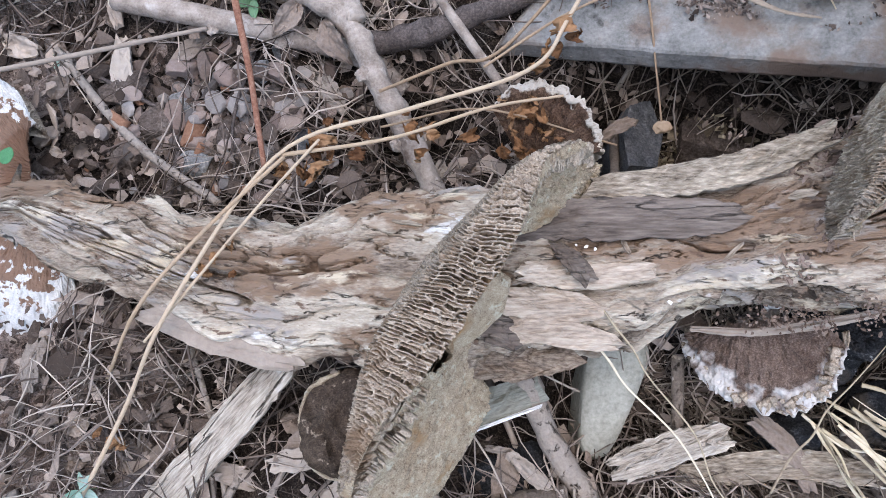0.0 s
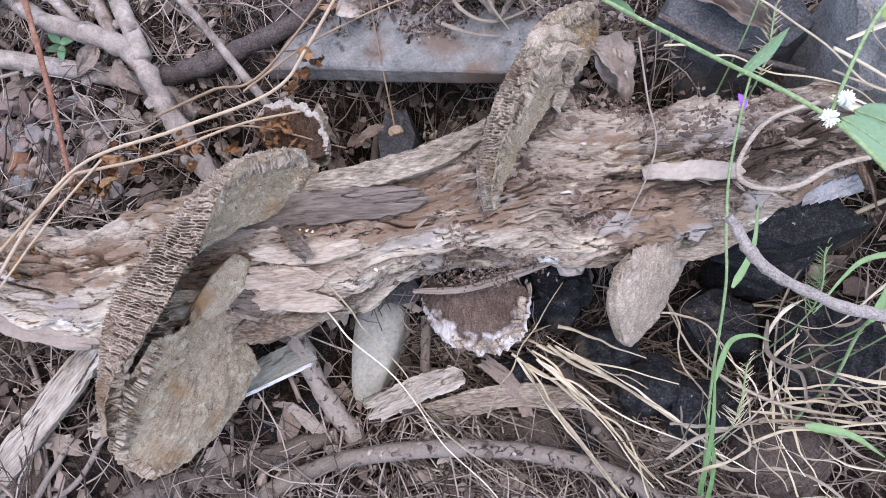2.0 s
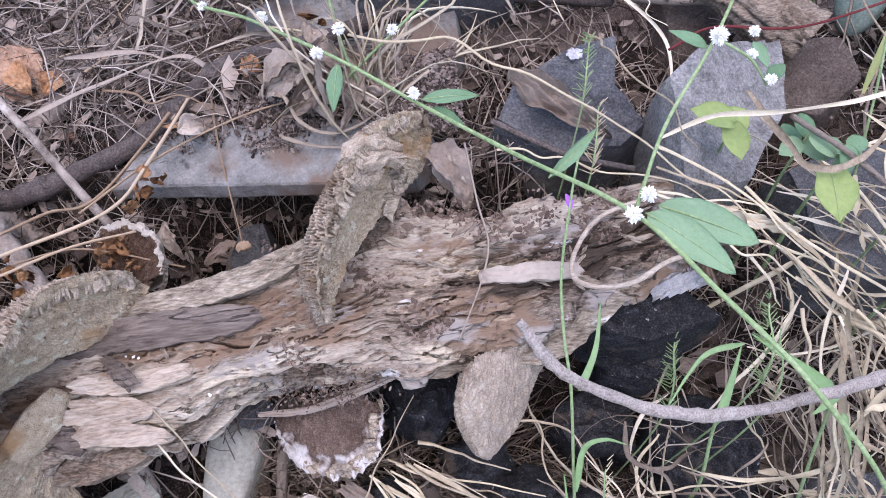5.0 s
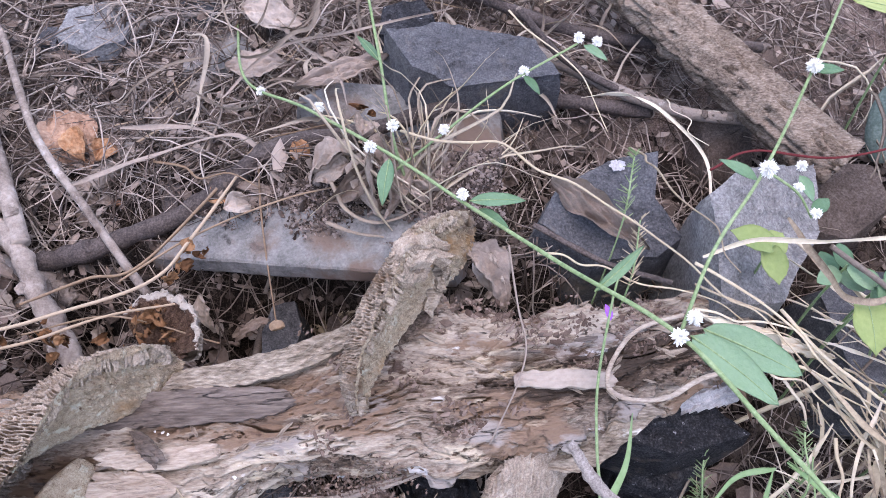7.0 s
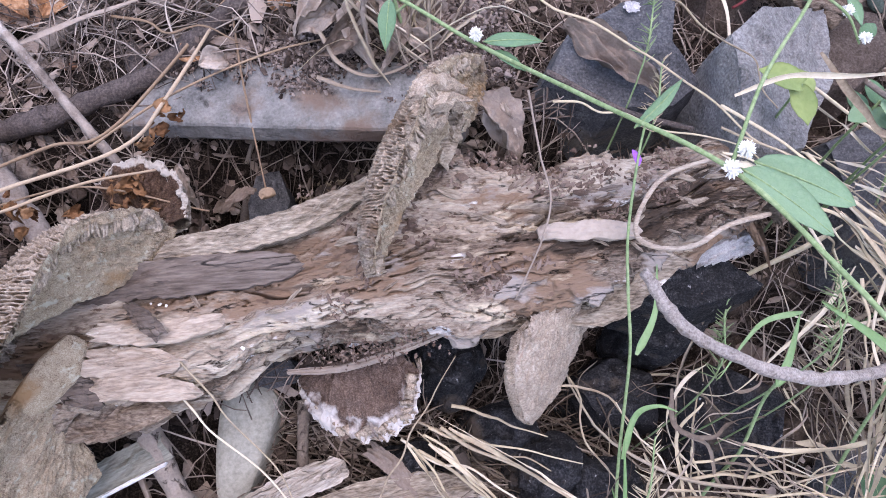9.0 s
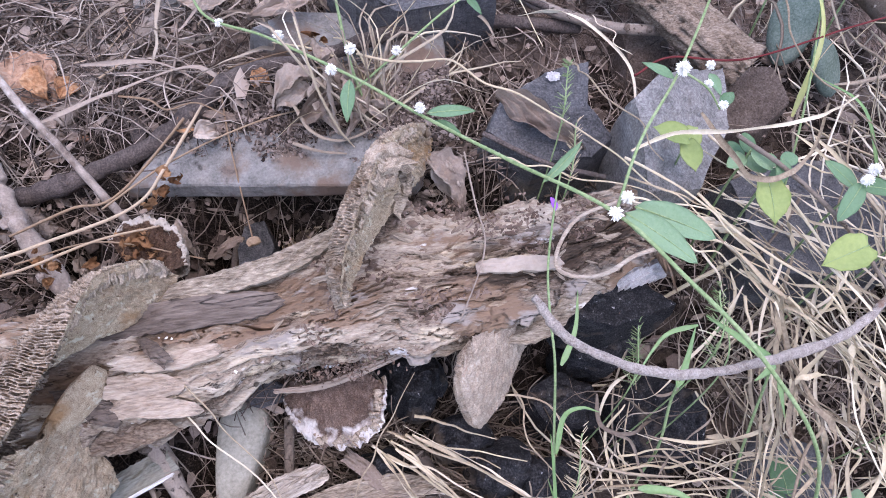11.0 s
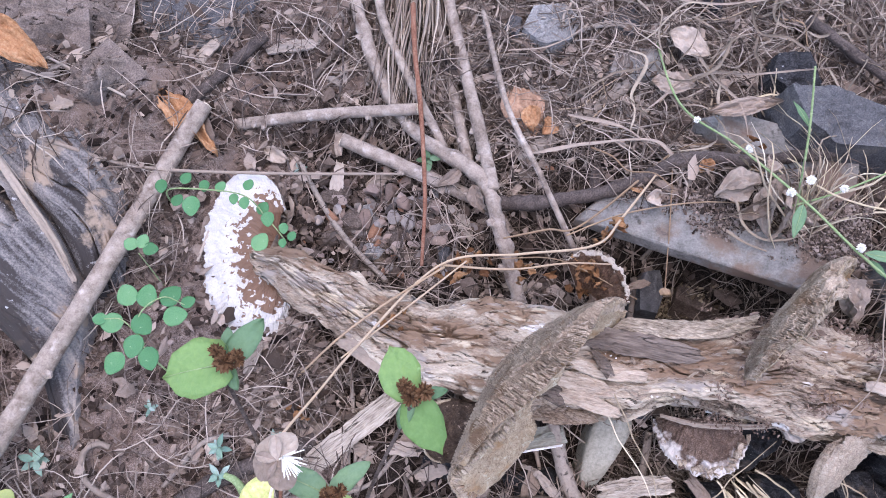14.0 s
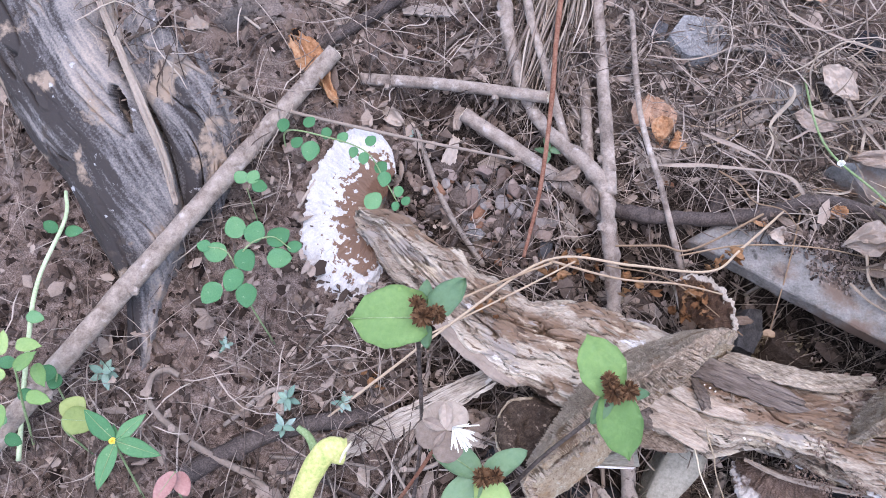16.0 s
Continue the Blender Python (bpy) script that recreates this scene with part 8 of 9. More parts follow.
# round-leaved sprigs on the bare soil and over the white fungus
sprig = base("round_leaved_sprig", (-0.33, -0.01, 0.0), "sprig with small round bright green leaflets on the soil", "plant", "round-leaved sprigs")
stem_part(sprig, [(-0.325, -0.03, 0.0), (-0.345, -0.005, 0.11), (-0.350, 0.020, 0.138), (-0.335, 0.040, 0.140), (-0.315, 0.038, 0.138)], 0.0009, 0.0005, M_greenstem, 6)
stem_part(sprig, [(-0.345, 0.000, 0.12), (-0.362, 0.014, 0.138), (-0.378, 0.012, 0.138)], 0.0006, 0.0005, M_greenstem, 7, 14)
for k, (x, y) in enumerate(((-0.366, 0.036), (-0.371, 0.010), (-0.345, 0.014), (-0.349, 0.039), (-0.329, 0.043), (-0.320, 0.027), (-0.313, 0.041), (-0.382, 0.011), (-0.346, -0.005), (-0.357, -0.022), (-0.330, -0.012))):
    a = math.atan2(y - 0.015, x + 0.345) if k not in (2,) else -0.6
    L = 0.021 if k not in (6, 7) else 0.013
    leaf_part(sprig, (x - math.cos(a) * L * 0.5, y - math.sin(a) * L * 0.5, 0.138), (math.cos(a), math.sin(a), 0.08), L, L * 0.86, M_green_round, 300 + k, 0, 0.08, 0.10, 0.3, 0, "leaflet")
sprig2 = base("round_leaved_sprig", (-0.40, 0.15, 0.0), "sprig with small round bright green leaflets above the white fungus", "plant", "round-leaved sprigs")
stem_part(sprig2, [(-0.40, 0.15, 0.01), (-0.385, 0.148, 0.09), (-0.343, 0.150, 0.112), (-0.303, 0.152, 0.112), (-0.276, 0.135, 0.110), (-0.256, 0.120, 0.108)], 0.0009, 0.0005, M_greenstem, 8)
for k, (x, y) in enumerate(((-0.383, 0.146), (-0.362, 0.158), (-0.348, 0.132), (-0.364, 0.136), (-0.343, 0.154), (-0.327, 0.156), (-0.313, 0.148), (-0.303, 0.164), (-0.301, 0.145), (-0.284, 0.145), (-0.276, 0.135), (-0.276, 0.112), (-0.260, 0.130), (-0.250, 0.124), (-0.256, 0.115))):
    a = 1.3 if k % 2 else -1.3
    L = (0.014, 0.013, 0.020, 0.013, 0.012, 0.012, 0.011, 0.012, 0.012, 0.014, 0.015, 0.019, 0.011, 0.010, 0.009)[k]
    leaf_part(sprig2, (x - math.cos(a) * L * 0.5, y - math.sin(a) * L * 0.5, 0.109 + 0.002 * (k % 3)), (math.cos(a), math.sin(a), 0.05), L, L * 0.86, M_green_round, 330 + k, 0, 0.08, 0.10, 0.3, 0, "leaflet")
sprig3 = base("round_leaved_sprig", (-0.395, 0.08, 0.01), "pair of small round green leaflets beside a stick", "plant", "round-leaved sprigs")
stem_part(sprig3, [(-0.393, 0.07, 0.0), (-0.396, 0.085, 0.08)], 0.0007, 0.0005, M_greenstem, 9, 12)
for k, (x, a) in enumerate(((-0.398, 2.8), (-0.392, 0.2), (-0.395, 1.5))):
    leaf_part(sprig3, (x, 0.089, 0.084), (math.cos(a), math.sin(a), 0.05), 0.015, 0.0135, M_green_round, 350 + k, 0, 0.08, 0.1, 0.3, 0, "leaflet")
for k, (x, y, z, n, L, m, lab) in enumerate(((-0.152, 0.259, 0.03, 5, 0.017, M_green, "tiny green seedling between sticks"), (-0.355, 0.215, 0.015, 4, 0.010, M_green, "tiny green seedling under a stick"), (-0.29, 0.225, 0.012, 4, 0.010, M_bluegreen, "tiny seedling on the soil"),
                                             (-0.284, -0.072, 0.03, 7, 0.014, M_bluegreen, "small bluish green weed on the soil"), (-0.276, -0.096, 0.03, 6, 0.014, M_bluegreen, "small bluish green weed on the soil"), (-0.235, -0.055, 0.025, 6, 0.013, M_bluegreen, "small bluish green weed on the soil"), (-0.365, -0.05, 0.012, 5, 0.010, M_bluegreen, "tiny bluish weed on the soil"), (-0.455, -0.12, 0.02, 7, 0.018, M_bluegreen, "small bluish green weed by the stick"))):
    s = base("seedling", (x, y, z - 0.02), lab, "plant", "seedlings")
    stem_part(s, [(x, y, float(ground_z(x, y))), (x, y, z)], 0.0007, 0.0006, M_greenstem, k, 8)
    for j in range(n):
        a = j * 2.4 + k
        leaf_part(s, (x, y, z - 0.002 * j + 0.004), (math.cos(a), math.sin(a), 0.25), L * (0.7 + 0.4 * ((j * 7) % 5) / 5), L * 0.45, m, 400 + 10 * k + j)

# the tall weed close above the soil's edge, with brown seed heads
tall = base("tall_weed", (-0.11, -0.34, 0.0), "tall weed with broad green leaves and brown seed heads", "plant")
HEADS = ((-0.163, -0.028, 0.470), (-0.089, -0.025, 0.466), (-0.118, -0.070, 0.419), (-0.057, -0.086, 0.484))
for k, ((x, y, z), foot, bow) in enumerate(zip(HEADS, ((-0.120, -0.34, 0.0), (-0.112, -0.34, 0.0), (-0.116, -0.35, 0.0), (-0.100, -0.35, 0.0)), (0.02, -0.02, 0.0, 0.01))):
    stem_part(tall, [foot, (foot[0] * 0.6 + x * 0.4 + bow, -0.21, z * 0.52), (foot[0] * 0.2 + x * 0.8 + bow * 0.6, y - 0.055, z - 0.085), (x, y - 0.004, z - 0.004)], 0.0012, 0.0008, M_bark_dark, 1 + k, 50)
    for j, (dx, dy, r) in enumerate(((0.0, 0.0, 0.0052), (0.0045, 0.0025, 0.0044), (-0.0035, 0.003, 0.0040))[:3 if k < 2 else 2]):
        part("seed_head", flower_head("seed_head", (x + dx, y + dy, z + 0.001 * j), r, 260 + 4 * k + j, M_brownbud), tall, "ragged brown seed head")
for k, (h, way, L, W, m, ht, roll) in enumerate((
        (0, (-0.95, -0.36, -0.10), 0.031, 0.026, M_tallleaf, 0.7, 0), (0, (0.42, 0.90, 0.10), 0.023, 0.012, M_green, 0, 15), (0, (-0.30, 0.90, 0.05), 0.016, 0.007, M_green, 0, 0), (0, (0.5, -0.8, -0.2), 0.012, 0.006, M_green, 0, 0),
        (1, (-0.62, 0.75, -0.15), 0.027, 0.019, M_tallleaf, 0.5, -10), (1, (0.62, -0.78, -0.15), 0.027, 0.018, M_tallleaf, 0.4, 10), (1, (0.88, 0.40, 0.10), 0.015, 0.006, M_green, 0, 0), (1, (-0.2, -1.0, -0.1), 0.014, 0.007, M_green, 0, 0),
        (2, (-0.98, 0.20, -0.05), 0.029, 0.014, M_green, 0, 10), (2, (0.75, -0.60, -0.05), 0.026, 0.016, M_tallleaf, 0.3, 0), (2, (0.55, 0.80, 0.05), 0.023, 0.011, M_green, 0, -15), (2, (-0.45, -0.85, -0.1), 0.024, 0.014, M_green, 0, 0),
        (3, (-0.98, -0.10, 0.0), 0.028, 0.015, M_tallleaf, 0.3, 0), (3, (0.60, -0.75, -0.05), 0.024, 0.013, M_tallleaf, 0.3, 0), (3, (0.05, 1.0, 0.1), 0.024, 0.009, M_green, 0, 10), (3, (-0.5, 0.85, 0.1), 0.026, 0.010, M_green, 0, -10))):
    x, y, z = HEADS[h]
    leaf_part(tall, (x, y, z - 0.004), way, L, W, m, 500 + k, roll, 0.16, 0.26, 0.75, ht, wave=0.16)
tuft = base("dry_flower", (-0.142, -0.12, 0.0), "withered flower with a white feathery tuft", "flower")
stem_part(tuft, [(-0.15, -0.30, 0.0), (-0.152, -0.14, 0.28), (-0.142, -0.075, 0.40), (-0.138, -0.061, 0.438)], 0.0010, 0.0008, M_redtwig, 8, 24)
part("tuft", feather("tuft", (-0.137, -0.058, 0.442), (0.75, -0.35, 0.35), 0.010, 270, M_petal), tuft, "white feathery tuft")
for k, a in enumerate((1.5, 2.5, 3.7, 5.2)):
    leaf_part(tuft, (-0.139, -0.060, 0.440), (math.cos(a), math.sin(a), -0.2), 0.016, 0.013, M_dryleaf, 520 + k, 0, 0.3, 0.3, 0.5)
# broken yellow-green stalk
cup = base("broken_plant", (-0.22, -0.16, 0.0), "broken yellow-green stalk with a pale hollow end", "plant stalk")
part("stalk", tube("stalk", [(-0.222, -0.20, 0.02), (-0.226, -0.14, 0.09), (-0.220, -0.098, 0.115), (-0.207, -0.092, 0.110)], 0.0085, 0.0105, M_yellowstalk, 30, 14, 0.10, 1, 0.7), cup)
part("pale_end", disc("pale_end", (-0.206, -0.092, 0.110), (1, -0.1, -0.1), 0.0100, M_cut), cup)
part("side_shoot", tube("side_shoot", [(-0.224, -0.105, 0.11), (-0.238, -0.093, 0.108), (-0.250, -0.090, 0.106)], 0.0040, 0.0026, M_greenstem, 14, 8, 0.1, 2), cup)
# plants at the near edge of the bare soil
yel = base("yellow_flowered_weed", (-0.37, -0.19, 0.0), "low green weed with a tiny yellow flower", "plant")
stem_part(yel, [(-0.365, -0.21, 0.0), (-0.374, -0.16, 0.118)], 0.0010, 0.0009, M_greenstem, 3, 14)
for k, (dx, dy, L) in enumerate(((-0.9, 0.25, 0.040), (0.35, 1.0, 0.030), (0.95, 0.10, 0.038), (0.10, -0.95, 0.040), (-0.6, 0.7, 0.014), (0.7, 0.7, 0.012))):
    leaf_part(yel, (-0.376, -0.157, 0.117), (dx, dy, 0.1), L, L * 0.42, M_green_round, 540 + k, 0, 0.15, 0.25)
part("flower", flower_head("flower", (-0.376, -0.157, 0.124), 0.0032, 280, M_yellow), yel, "tiny yellow flower")
for k, (x, y, z, L, W, a, m, lab) in enumerate(((-0.432, -0.162, 0.10, 0.030, 0.024, 20, M_yellowgreen, "yellowing round leaf on a short stalk"), (-0.335, -0.165, 0.07, 0.030, 0.016, -100, M_pink, "pinkish leaf on a short stalk"), (-0.475, -0.135, 0.06, 0.02, 0.016, 200, M_green_round, "small green leaf on a short stalk"))):
    s = base("low_plant", (x, y - 0.03, 0), lab, "plant")
    stem_part(s, [(x, y - 0.03, 0), (x, y - 0.01, z * 0.8), (x, y, z)], 0.001, 0.0008, M_greenstem, k, 12)
    for j in range(2):
        leaf_part(s, (x, y, z - 0.006 * j), (math.cos(radians(a + 60 * j)), math.sin(radians(a + 60 * j)), 0.1), L * (1 - 0.25 * j), W, m, 560 + 3 * k + j, 0, 0.12, 0.2, 0.4)
for k, (dx, dy, dz, a) in enumerate(((0, 0, 0, 20), (0.022, -0.008, -0.004, -40), (0.026, -0.034, -0.01, 10), (0.006, -0.026, 0, 200), (-0.004, -0.012, 0.004, 120), (0.014, -0.018, 0.006, 70), (0.010, -0.050, -0.01, -60))):
    if k == 0:
        bushy = base("leafy_weed", (-0.49, -0.17, 0.0), "bright yellow-green leafy weed at the soil's edge", "plant")
        stem_part(bushy, [(-0.485, -0.21, 0.0), (-0.488, -0.17, 0.06), (-0.492, -0.138, 0.102)], 0.0014, 0.0009, M_greenstem, 4, 20)
    leaf_part(bushy, (-0.500 + dx, -0.124 + dy, 0.100 + dz), (math.cos(radians(a)), math.sin(radians(a)), 0.15), 0.022, 0.013, M_tallleaf, 600 + k, 0, 0.14, 0.22, 0.6, 0.2)
stalk = base("pale_weed", (-0.50, -0.18, 0.0), "pale green leaning stalk with small leaves", "plant stalk")
stem_part(stalk, [(-0.485, -0.22, 0.02), (-0.512, -0.13, 0.055), (-0.527, -0.07, 0.075), (-0.533, -0.010, 0.08), (-0.55, 0.015, 0.075)], 0.0024, 0.0016, M_palestalk, 5, 40)
for k, (x, y, a) in enumerate(((-0.536, -0.022, 170), (-0.530, -0.02, 30), (-0.52, -0.10, 10), (-0.505, -0.14, 200), (-0.50, -0.165, 20), (-0.495, -0.19, 180), (-0.49, -0.2, 0))):
    leaf_part(stalk, (x, y, 0.075 - 0.02 * (k > 3)), (math.cos(radians(a)), math.sin(radians(a)), 0.15), 0.017, 0.012, M_green_round, 580 + k, 0, 0.1, 0.15, 0.4)
tagged(new("curled_root", tube("curled_root", [(-0.392, -0.094, 0.012), (-0.405, -0.094, 0.014), (-0.414, -0.106, 0.014), (-0.400, -0.130, 0.016), (-0.342, -0.145, 0.016), (-0.278, -0.150, 0.012), (-0.24, -0.17, 0.006)], 0.0026, 0.0034, M_bark_pale, 60, 8, 0.2, 6)), "curled pale root on the bare soil", "root")


# ---- green grass and herbs among the dry grass ----
def grass_blade(thing, pts, w, seed, material=None):
    c = spline(pts, 26)
    t, a, b = frames_along(c)
    s = np.linspace(0, 1, 26)
    ww = w / 2 * np.clip(1.03 - s, 0, 1) ** 0.7 * np.minimum(1, s * 5 + 0.35)
    q = np.linspace(-1, 1, 5)
    up = c[:, None, :] + (ww[:, None] * q[None, :])[:, :, None] * a[:, None, :] + (ww[:, None] * (0.35 * np.abs(q))[None, :])[:, :, None] * b[:, None, :]
    low = up - 0.00025 * b[:, None, :]
    Vv = np.vstack([up.reshape(-1, 3), low.reshape(-1, 3)])
    n0 = 26 * 5
    Ff = [tuple(reversed(f)) for f in grid_faces(26, 5)] + grid_faces(26, 5, False, n0)
    rim = [i * 5 for i in range(26)] + [i * 5 + 4 for i in range(25, -1, -1)]
    Ff += [(x, y, y + n0, x + n0) for x, y in zip(rim, rim[1:] + rim[:1])]
    return part("blade", mesh_of("blade", Vv, Ff, material or M_grass), thing)


clump = base("grass_clump", (0.31, -0.08, -0.01), "slender bright green grass rising beside the log", "grass", "green grass")
stem_part(clump, [(0.306, -0.115, 0.0), (0.305, -0.035, 0.06), (0.304, 0.022, 0.115), (0.302, 0.052, 0.135), (0.305, 0.085, 0.145), (0.318, 0.128, 0.150), (0.325, 0.15, 0.16)], 0.0011, 0.0007, M_greenstem, 4, 60)
for k, (pts, w) in enumerate((
        ([(0.310, 0.024, 0.11), (0.322, 0.045, 0.118), (0.333, 0.075, 0.110)], 0.005), ([(0.305, -0.03, 0.07), (0.310, -0.008, 0.090), (0.322, -0.004, 0.096), (0.336, -0.008, 0.090)], 0.0045),
        ([(0.298, -0.11, 0.02), (0.293, -0.06, 0.09), (0.291, -0.02, 0.12)], 0.0045), ([(0.300, -0.12, 0.02), (0.301, -0.08, 0.06), (0.296, -0.045, 0.07)], 0.004))):
    grass_blade(clump, pts, w, k)
clump4 = base("grass_clump", (0.40, -0.07, -0.02), "broad-bladed bright green grass with a leafy node", "grass", "green grass")
stem_part(clump4, [(0.366, -0.085, -0.03), (0.383, -0.051, 0.015), (0.388, -0.034, 0.050), (0.388, -0.008, 0.090), (0.384, 0.001, 0.120)], 0.0013, 0.0010, M_greenstem, 6, 40)
stem_part(clump4, [(0.45, -0.10, -0.02), (0.44, -0.04, 0.08), (0.430, 0.000, 0.160)], 0.0012, 0.0009, M_greenstem, 7, 30)
for k, (pts, w) in enumerate((
        ([(0.429, -0.001, 0.160), (0.416, 0.014, 0.160), (0.399, 0.036, 0.152)], 0.0085), ([(0.430, -0.001, 0.160), (0.422, -0.006, 0.162), (0.414, -0.010, 0.160)], 0.006), ([(0.434, -0.011, 0.152), (0.441, -0.021, 0.138), (0.450, -0.032, 0.120)], 0.006),
        ([(0.383, -0.002, 0.118), (0.391, 0.013, 0.124), (0.406, 0.036, 0.120)], 0.0065), ([(0.408, 0.037, 0.120), (0.388, 0.035, 0.116), (0.376, 0.026, 0.110), (0.360, 0.007, 0.100)], 0.004), ([(0.362, -0.061, 0.058), (0.388, -0.068, 0.060), (0.413, -0.084, 0.050)], 0.0070))):
    grass_blade(clump4, pts, w, 30 + k)
for k, (x, y, z) in enumerate(((0.345, 0.20, 0.15), (0.318, -0.05, 0.085), (0.405, 0.020, 0.16), (0.345, 0.16, 0.14), (0.52, -0.09, 0.16), (0.545, -0.03, 0.16), (0.374, 0.018, 0.092), (0.425, 0.012, 0.125))):
    sp = base("grass_seed_head", (x, y - 0.03, z - 0.1), "feathery pale green grass seed head", "grass", "grass seed heads")
    stem_part(sp, [(x - 0.02, y - 0.05, float(ground_z(x, y))), (x - 0.006, y - 0.01, z - 0.02), (x + 0.004, y + 0.03, z)], 0.0007, 0.0005, M_greenstem, k, 24)
    Vv, Ff = [], []
    rr = random.Random(600 + k)
    for j in range(46):
        s = rr.random()
        o = Vector((x - 0.006 + 0.012 * s, y - 0.01 + 0.045 * s, z - 0.012 + 0.012 * s))
        d = Vector((rr.choice((-1, 1)) * rr.uniform(0.5, 1), rr.uniform(0.4, 1.0), rr.gauss(0, 0.5))).normalized() * rr.uniform(0.006, 0.013) * (1.1 - 0.6 * s)
        V2, F2, _u = tube_data([o, o + d * 0.6, o + d], 0.00045, 0.0002, 4, 3, 0.0, 0)
        Ff += [tuple(i + len(Vv) for i in f) for f in F2]
        Vv += [tuple(q) for q in V2]
    part("bristles", mesh_of("bristles", Vv, Ff, M_greenstem if k % 2 == 0 else M_straw_one), sp)
clump2 = base("grass_clump", (0.56, 0.22, 0.02), "green grass blades before the pad plant", "grass", "green grass")
grass_blade(clump2, [(0.545, 0.20, 0.10), (0.557, 0.245, 0.15), (0.552, 0.30, 0.17)], 0.006, 11, M_yellowgreen)
grass_blade(clump2, [(0.60, 0.14, 0.10), (0.575, 0.18, 0.14), (0.54, 0.205, 0.15)], 0.005, 12)
stem_part(clump2, [(0.53, 0.12, 0.05), (0.545, 0.20, 0.12), (0.56, 0.27, 0.16)], 0.0010, 0.0008, M_greenstem, 12, 20)
clump3 = base("grass_clump", (0.46, -0.16, -0.01), "leafy green grass at the edge of the dry tangle", "grass", "green grass")
_r = random.Random(55)
for k in range(9):
    x, y = _r.uniform(0.40, 0.66), _r.uniform(-0.20, -0.08)
    a, L = _r.uniform(-0.6, 2.6), _r.uniform(0.05, 0.11)
    z = _r.uniform(0.02, 0.09)
    grass_blade(clump3, [(x, y, z), (x + math.cos(a) * L * 0.5, y + math.sin(a) * L * 0.5, z + 0.03), (x + math.cos(a) * L, y + math.sin(a) * L, z + _r.uniform(0, 0.04))], _r.uniform(0.0025, 0.005), k, _r.choice((M_grass, M_grass, M_yellowgreen)))
for k, (x, y, z, n, L, W, m, lab, flowers) in enumerate((
        (0.461, 0.119, 0.167, 1, 0.031, 0.026, M_yellowgreen, "heart-shaped yellowing leaf on a thin stalk", 0), (0.512, 0.064, 0.172, 1, 0.036, 0.026, M_yellowgreen, "broad light green leaf over dry grass", 0), (0.421, 0.162, 0.155, 3, 0.026, 0.018, M_yellowgreen, "drooping yellow-green leaves on the grey stone", 0),
        (0.516, 0.104, 0.182, 3, 0.034, 0.014, M_green, "green weed with white globe flowers in dry grass", 2), (0.565, 0.080, 0.20, 3, 0.034, 0.014, M_green, "green weed with white globe flowers by the sapling", 1), (0.560, -0.045, 0.16, 3, 0.022, 0.010, M_green, "slender green weed with white flowers", 2),
        (0.499, -0.084, 0.01, 2, 0.030, 0.027, M_green, "round dark green leaf low in the dry tangle", 0), (0.53, -0.10, 0.05, 4, 0.020, 0.014, M_green, "green herb in the dry tangle", 0), (0.56, -0.12, 0.06, 5, 0.022, 0.014, M_green, "green herb in the dry tangle", 0), (0.455, 0.142, 0.168, 5, 0.020, 0.013, M_green, "small green herb leaves over the grey stone", 0), (0.56, 0.33, 0.17, 4, 0.045, 0.02, M_yellowgreen, "green shrub leaves beside the pad plant", 0), (0.64, 0.33, 0.17, 4, 0.05, 0.022, M_green, "green shrub leaves beside the pad plant", 0), (0.62, 0.02, 0.13, 5, 0.03, 0.02, M_green, "green herb in the dry tangle", 0), (0.475, 0.132, 0.17, 4, 0.018, 0.012, M_green, "small green herb leaves over the grey stone", 0))):
    s = base("herb", (x + 0.02, y - 0.02, 0.0), lab, "plant", "herbs in the dry grass")
    stem_part(s, [(x + 0.02, y - 0.02, -0.01), (x + 0.008, y - 0.004, z * 0.6), (x, y, z)], 0.0011, 0.0008, M_greenstem, k, 16)
    for j in range(n):
        a = ((-1.65, -2.9)[k] if n == 1 else j * 2.2 + k * 1.3)
        leaf_part(s, (x, y, z - 0.004 * j), (math.cos(a), math.sin(a), 0.05), L * (1 - 0.1 * (j % 3)), W, m, 640 + 9 * k + j, 0, 0.12, 0.18, 0.6, 0.7 if k < 3 else 0)
    for j in range(flowers):
        part("flower_head", flower_head("flower_head", (x + 0.008 * j, y + 0.007 * j, z + 0.005), 0.005, 700 + 5 * k + j), s, "round white papery flower head")
pad = base("pad_plant", (0.585, 0.27, 0.0), "grey-green cactus pads behind dry stalks", "cactus")
for k, (x, y, z, a, b, rz, tilt) in enumerate(((0.625, 0.330, 0.04, 0.022, 0.040, -20, 40), (0.650, 0.285, 0.03, 0.018, 0.032, 40, 45))):
    part("pad", rock_mesh("pad", (a, b, 0.010), M_cactus, 800 + k, 0, 0.06, 4), pad).matrix_basis = pose(x, y, z, tilt, 0, rz)
petal = new("violet_flower", leaf_mesh("violet_flower", 0.011, 0.005, M_purple, 5, 0.8, 0.2))
petal.matrix_world = aim((0.317, 0.121, 0.148), (-0.1, 1, 0.2))
tagged(petal, "tiny violet flower on a grass stem", "flower")
# white bits and grains on the log
for k, (x, y, s) in enumerate(((0.049, 0.110, 0.006), (0.053, 0.079, 0.0012), (0.057, 0.077, 0.0010), (0.048, 0.080, 0.0009), (0.095, 0.052, 0.0016))):
    ob = new("white_fleck", rock_mesh("white_fleck", (s, s * 0.8, s * 0.4), M_white, 900 + k, 6, 0.4, 2))
    ob.matrix_world = pose(x, y, log_z(x, y) + 0.002, 0, 0, 40 * k)
    tagged(ob, "small white fleck of fungus on the wood", "fleck", "white flecks")

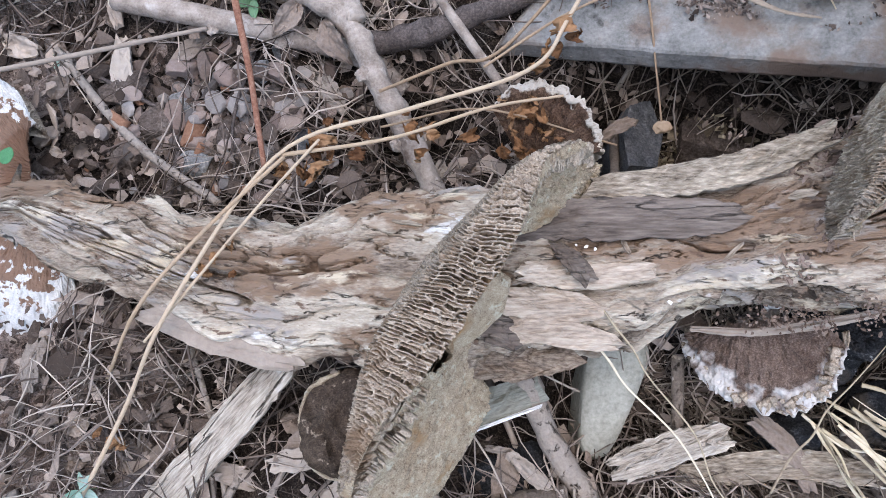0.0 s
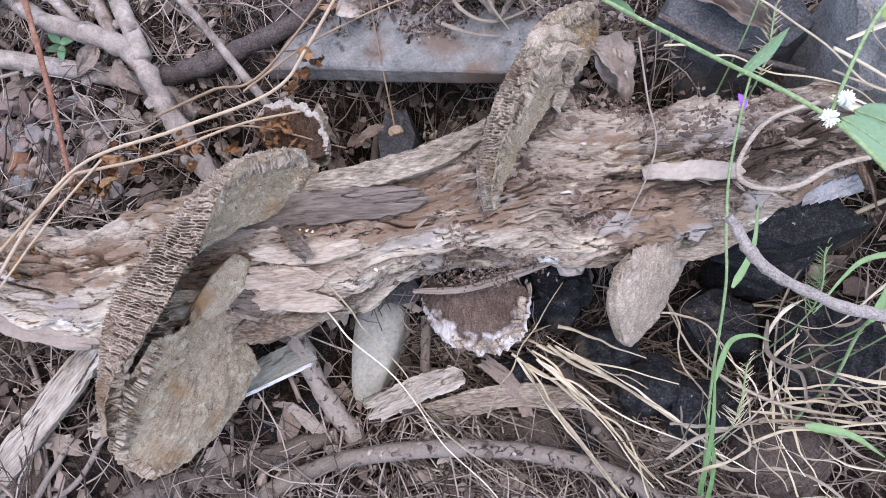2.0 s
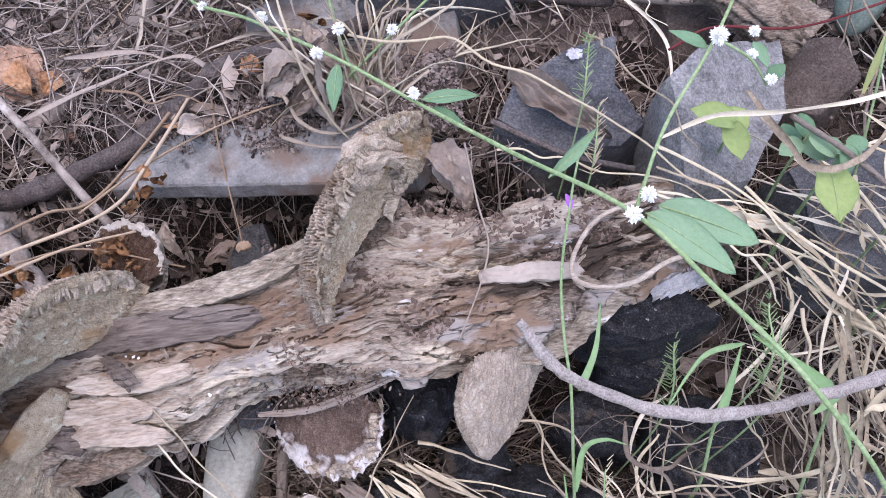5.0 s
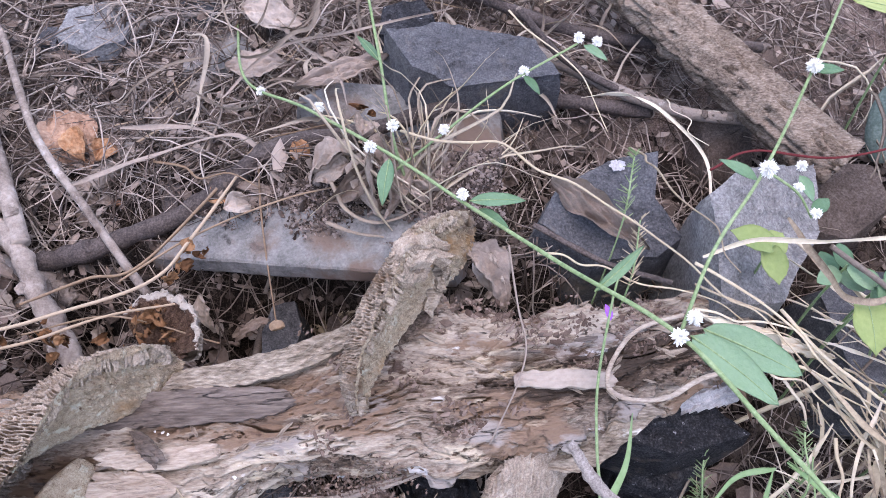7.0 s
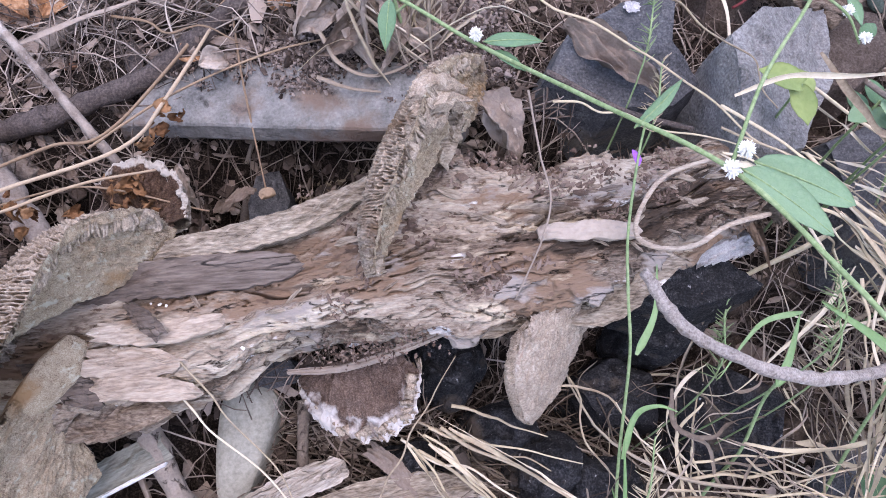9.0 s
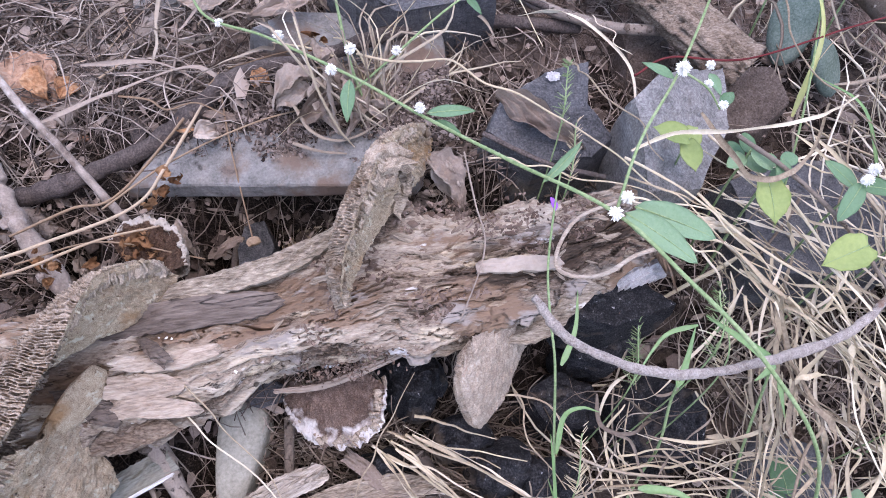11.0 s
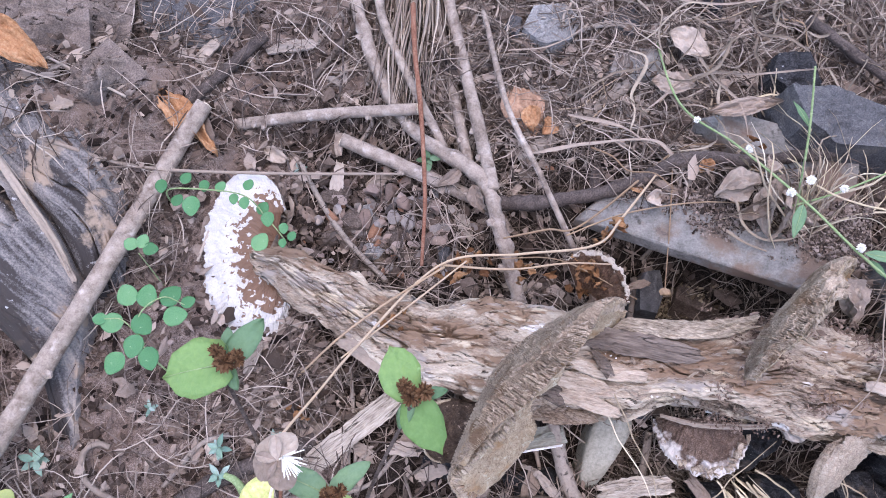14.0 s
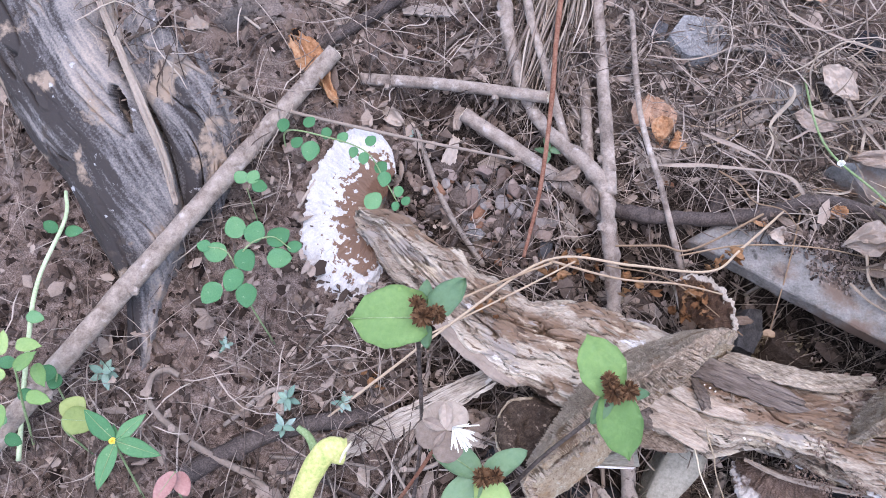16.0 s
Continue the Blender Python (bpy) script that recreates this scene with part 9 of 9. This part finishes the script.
# soil and bits lying on the slab
p = scatter(9000, 0.04, 0.27, 0.205, 0.270, lambda x, y: ramp(y + 0.22 * (x - 0.150) + 0.05 * (fbm(x * 40, y * 40, 2) - 0.5), 0.214, 0.250))
clod_cloud("soil_on_slab", np.c_[p, 0.069 + 0.268 * (p[:, 0] - 0.150) + rs.uniform(0.0, 0.004, len(p))], np.exp(rs.normal(-7.2, 0.5, len(p))), M_grit, 61, "loose brown soil spilled over the slab", "grit")
_r = random.Random(91)
for k in range(70):
    x, y = _r.uniform(-0.30, 0.30), _r.choice((_r.uniform(0.25, 0.58), _r.uniform(0.25, 0.45), _r.uniform(-0.12, 0.0)))
    l, a = _r.uniform(0.012, 0.036), _r.uniform(0, 180)
    z = float(ground_z(x, y)) + 0.010
    c, s = math.cos(radians(a)) * l / 2, math.sin(radians(a)) * l / 2
    tagged(new("wood_chip", sliver("wood_chip", [(x - c, y - s, z), (x, y, z + 0.003), (x + c, y + s, z)], l * _r.uniform(0.25, 0.5), 0.003, _r.choice((M_bark_pale, M_bark, M_bark_dark, M_dryleaf)), 150 + k, 9)), "small chip of weathered bark on the litter", "wood chip", "bark chips")

# ---- the far litter behind the slab ----
prism_stone("rounded grey-brown block among fibres", flat_corners(0.045, (-0.085, 0.425), (-0.078, 0.455), (-0.045, 0.468), (-0.022, 0.452), (-0.030, 0.425), (-0.060, 0.412)), 0.05, M_greyrock, 51, 0.003)
prism_stone("small dark stone among fibres", flat_corners(0.040, (-0.105, 0.425), (-0.100, 0.445), (-0.088, 0.442), (-0.087, 0.420)), 0.04, M_slate, 52, 0.002)
prism_stone("flat grey stone sunk in litter", flat_corners(0.034, (0.018, 0.400), (0.022, 0.432), (0.070, 0.440), (0.078, 0.412), (0.045, 0.395)), 0.03, M_slab, 53, 0.0015)
prism_stone("blackish stone at the litter's edge", flat_corners(0.050, (0.185, 0.420), (0.190, 0.450), (0.225, 0.462), (0.240, 0.425), (0.215, 0.405)), 0.05, M_coal, 54, 0.004)
prism_stone("small black stone among fibres", flat_corners(0.036, (0.100, 0.510), (0.110, 0.530), (0.135, 0.525), (0.130, 0.505)), 0.03, M_coal, 55, 0.003)
dry_leaf((0.118, 0.352, 0.070), 22, 0.085, 0.022, M_dryleaf, "long pointed pale brown dry leaf", 71, 2, 10, 0.05, 0.3, 0.1, 0.2)
dry_leaf((0.060, 0.385, 0.055), 10, 0.050, 0.030, M_dryleaf, "broad pale brown dry leaf on the litter", 72, 2, 5, 0.1, 0.2, 0.15)
dry_leaf((0.020, 0.540, 0.045), 15, 0.050, 0.038, M_palerust, "orange-brown dry leaf among fibres", 73, 4, 10, 0.2, 0.3, 0.2)
dry_leaf((-0.060, 0.336, 0.045), -75, 0.030, 0.024, M_rustleaf, "torn rust-coloured leaf scrap", 74, 6, 10, 0.4, 0.5, 0.3)
dry_leaf((0.120, 0.300, 0.070), -60, 0.022, 0.018, M_rustleaf, "torn rust-coloured leaf scrap", 75, 6, 10, 0.5, 0.6, 0.3)
for k, (pts, w) in enumerate((
        ([(-0.048, 0.278, 0.052), (0.010, 0.300, 0.056), (0.070, 0.314, 0.062), (0.100, 0.290, 0.064), (0.122, 0.268, 0.066)], 0.0050),
        ([(-0.020, 0.330, 0.050), (0.040, 0.325, 0.056), (0.085, 0.290, 0.064), (0.110, 0.272, 0.068)], 0.0045),
        ([(-0.100, 0.520, 0.045), (-0.030, 0.515, 0.050), (0.040, 0.480, 0.050), (0.075, 0.440, 0.050)], 0.0055),
        ([(-0.060, 0.540, 0.045), (0.020, 0.500, 0.055), (0.120, 0.498, 0.050), (0.240, 0.545, 0.050)], 0.0035),
        ([(0.000, 0.560, 0.050), (0.015, 0.505, 0.055), (0.060, 0.490, 0.058), (0.100, 0.530, 0.050)], 0.0030),
        ([(-0.095, 0.395, 0.045), (-0.045, 0.410, 0.052), (-0.010, 0.455, 0.052), (-0.020, 0.500, 0.045)], 0.0030),
        ([(0.060, 0.350, 0.060), (0.105, 0.395, 0.066), (0.170, 0.410, 0.070), (0.250, 0.440, 0.060)], 0.0030),
        ([(0.090, 0.450, 0.050), (0.120, 0.405, 0.060), (0.150, 0.370, 0.070), (0.160, 0.330, 0.075)], 0.0035))):
    dry_ribbon(pts, w, 300 + k, "curving dry grass blade on the litter", M_fibre)
_r = random.Random(29)
for k in range(60):
    x, y = _r.uniform(-0.12, 0.32), _r.uniform(0.28, 0.56)
    g = _r.gauss(0.35, 0.8)
    pts = []
    for j in range(5):
        pts.append((x, y, float(ground_z(x, y)) + 0.016 + 0.014 * _r.random()))
        g += _r.gauss(0, 0.4)
        x, y = x + math.cos(g) * 0.024, y + math.sin(g) * 0.024
    tagged(new("straw", tube("straw", pts, _r.uniform(0.0006, 0.0013), 0.0005, _r.choice((M_bark, M_bark_pale, M_tanstem)), 26, 6, 0.15, 200 + k, 0.8)), "curved dry grass stalk on the litter", "dry stalk", "dry stalks")
p = scatter(420, 0.115, 0.20, 0.165, 0.20, lambda x, y: bump_at(x, y, 0.140, 0.178, 0.022, 0.012))
clod_cloud("wood_crumbs", np.c_[p, ground_z(p[:, 0], p[:, 1]) + rs.uniform(0.004, 0.020, len(p))], np.exp(rs.normal(-6.6, 0.5, len(p))), M_tancrumb, 63, "tan crumbs of rotted wood down in the gap", "crumbs", 0.4)
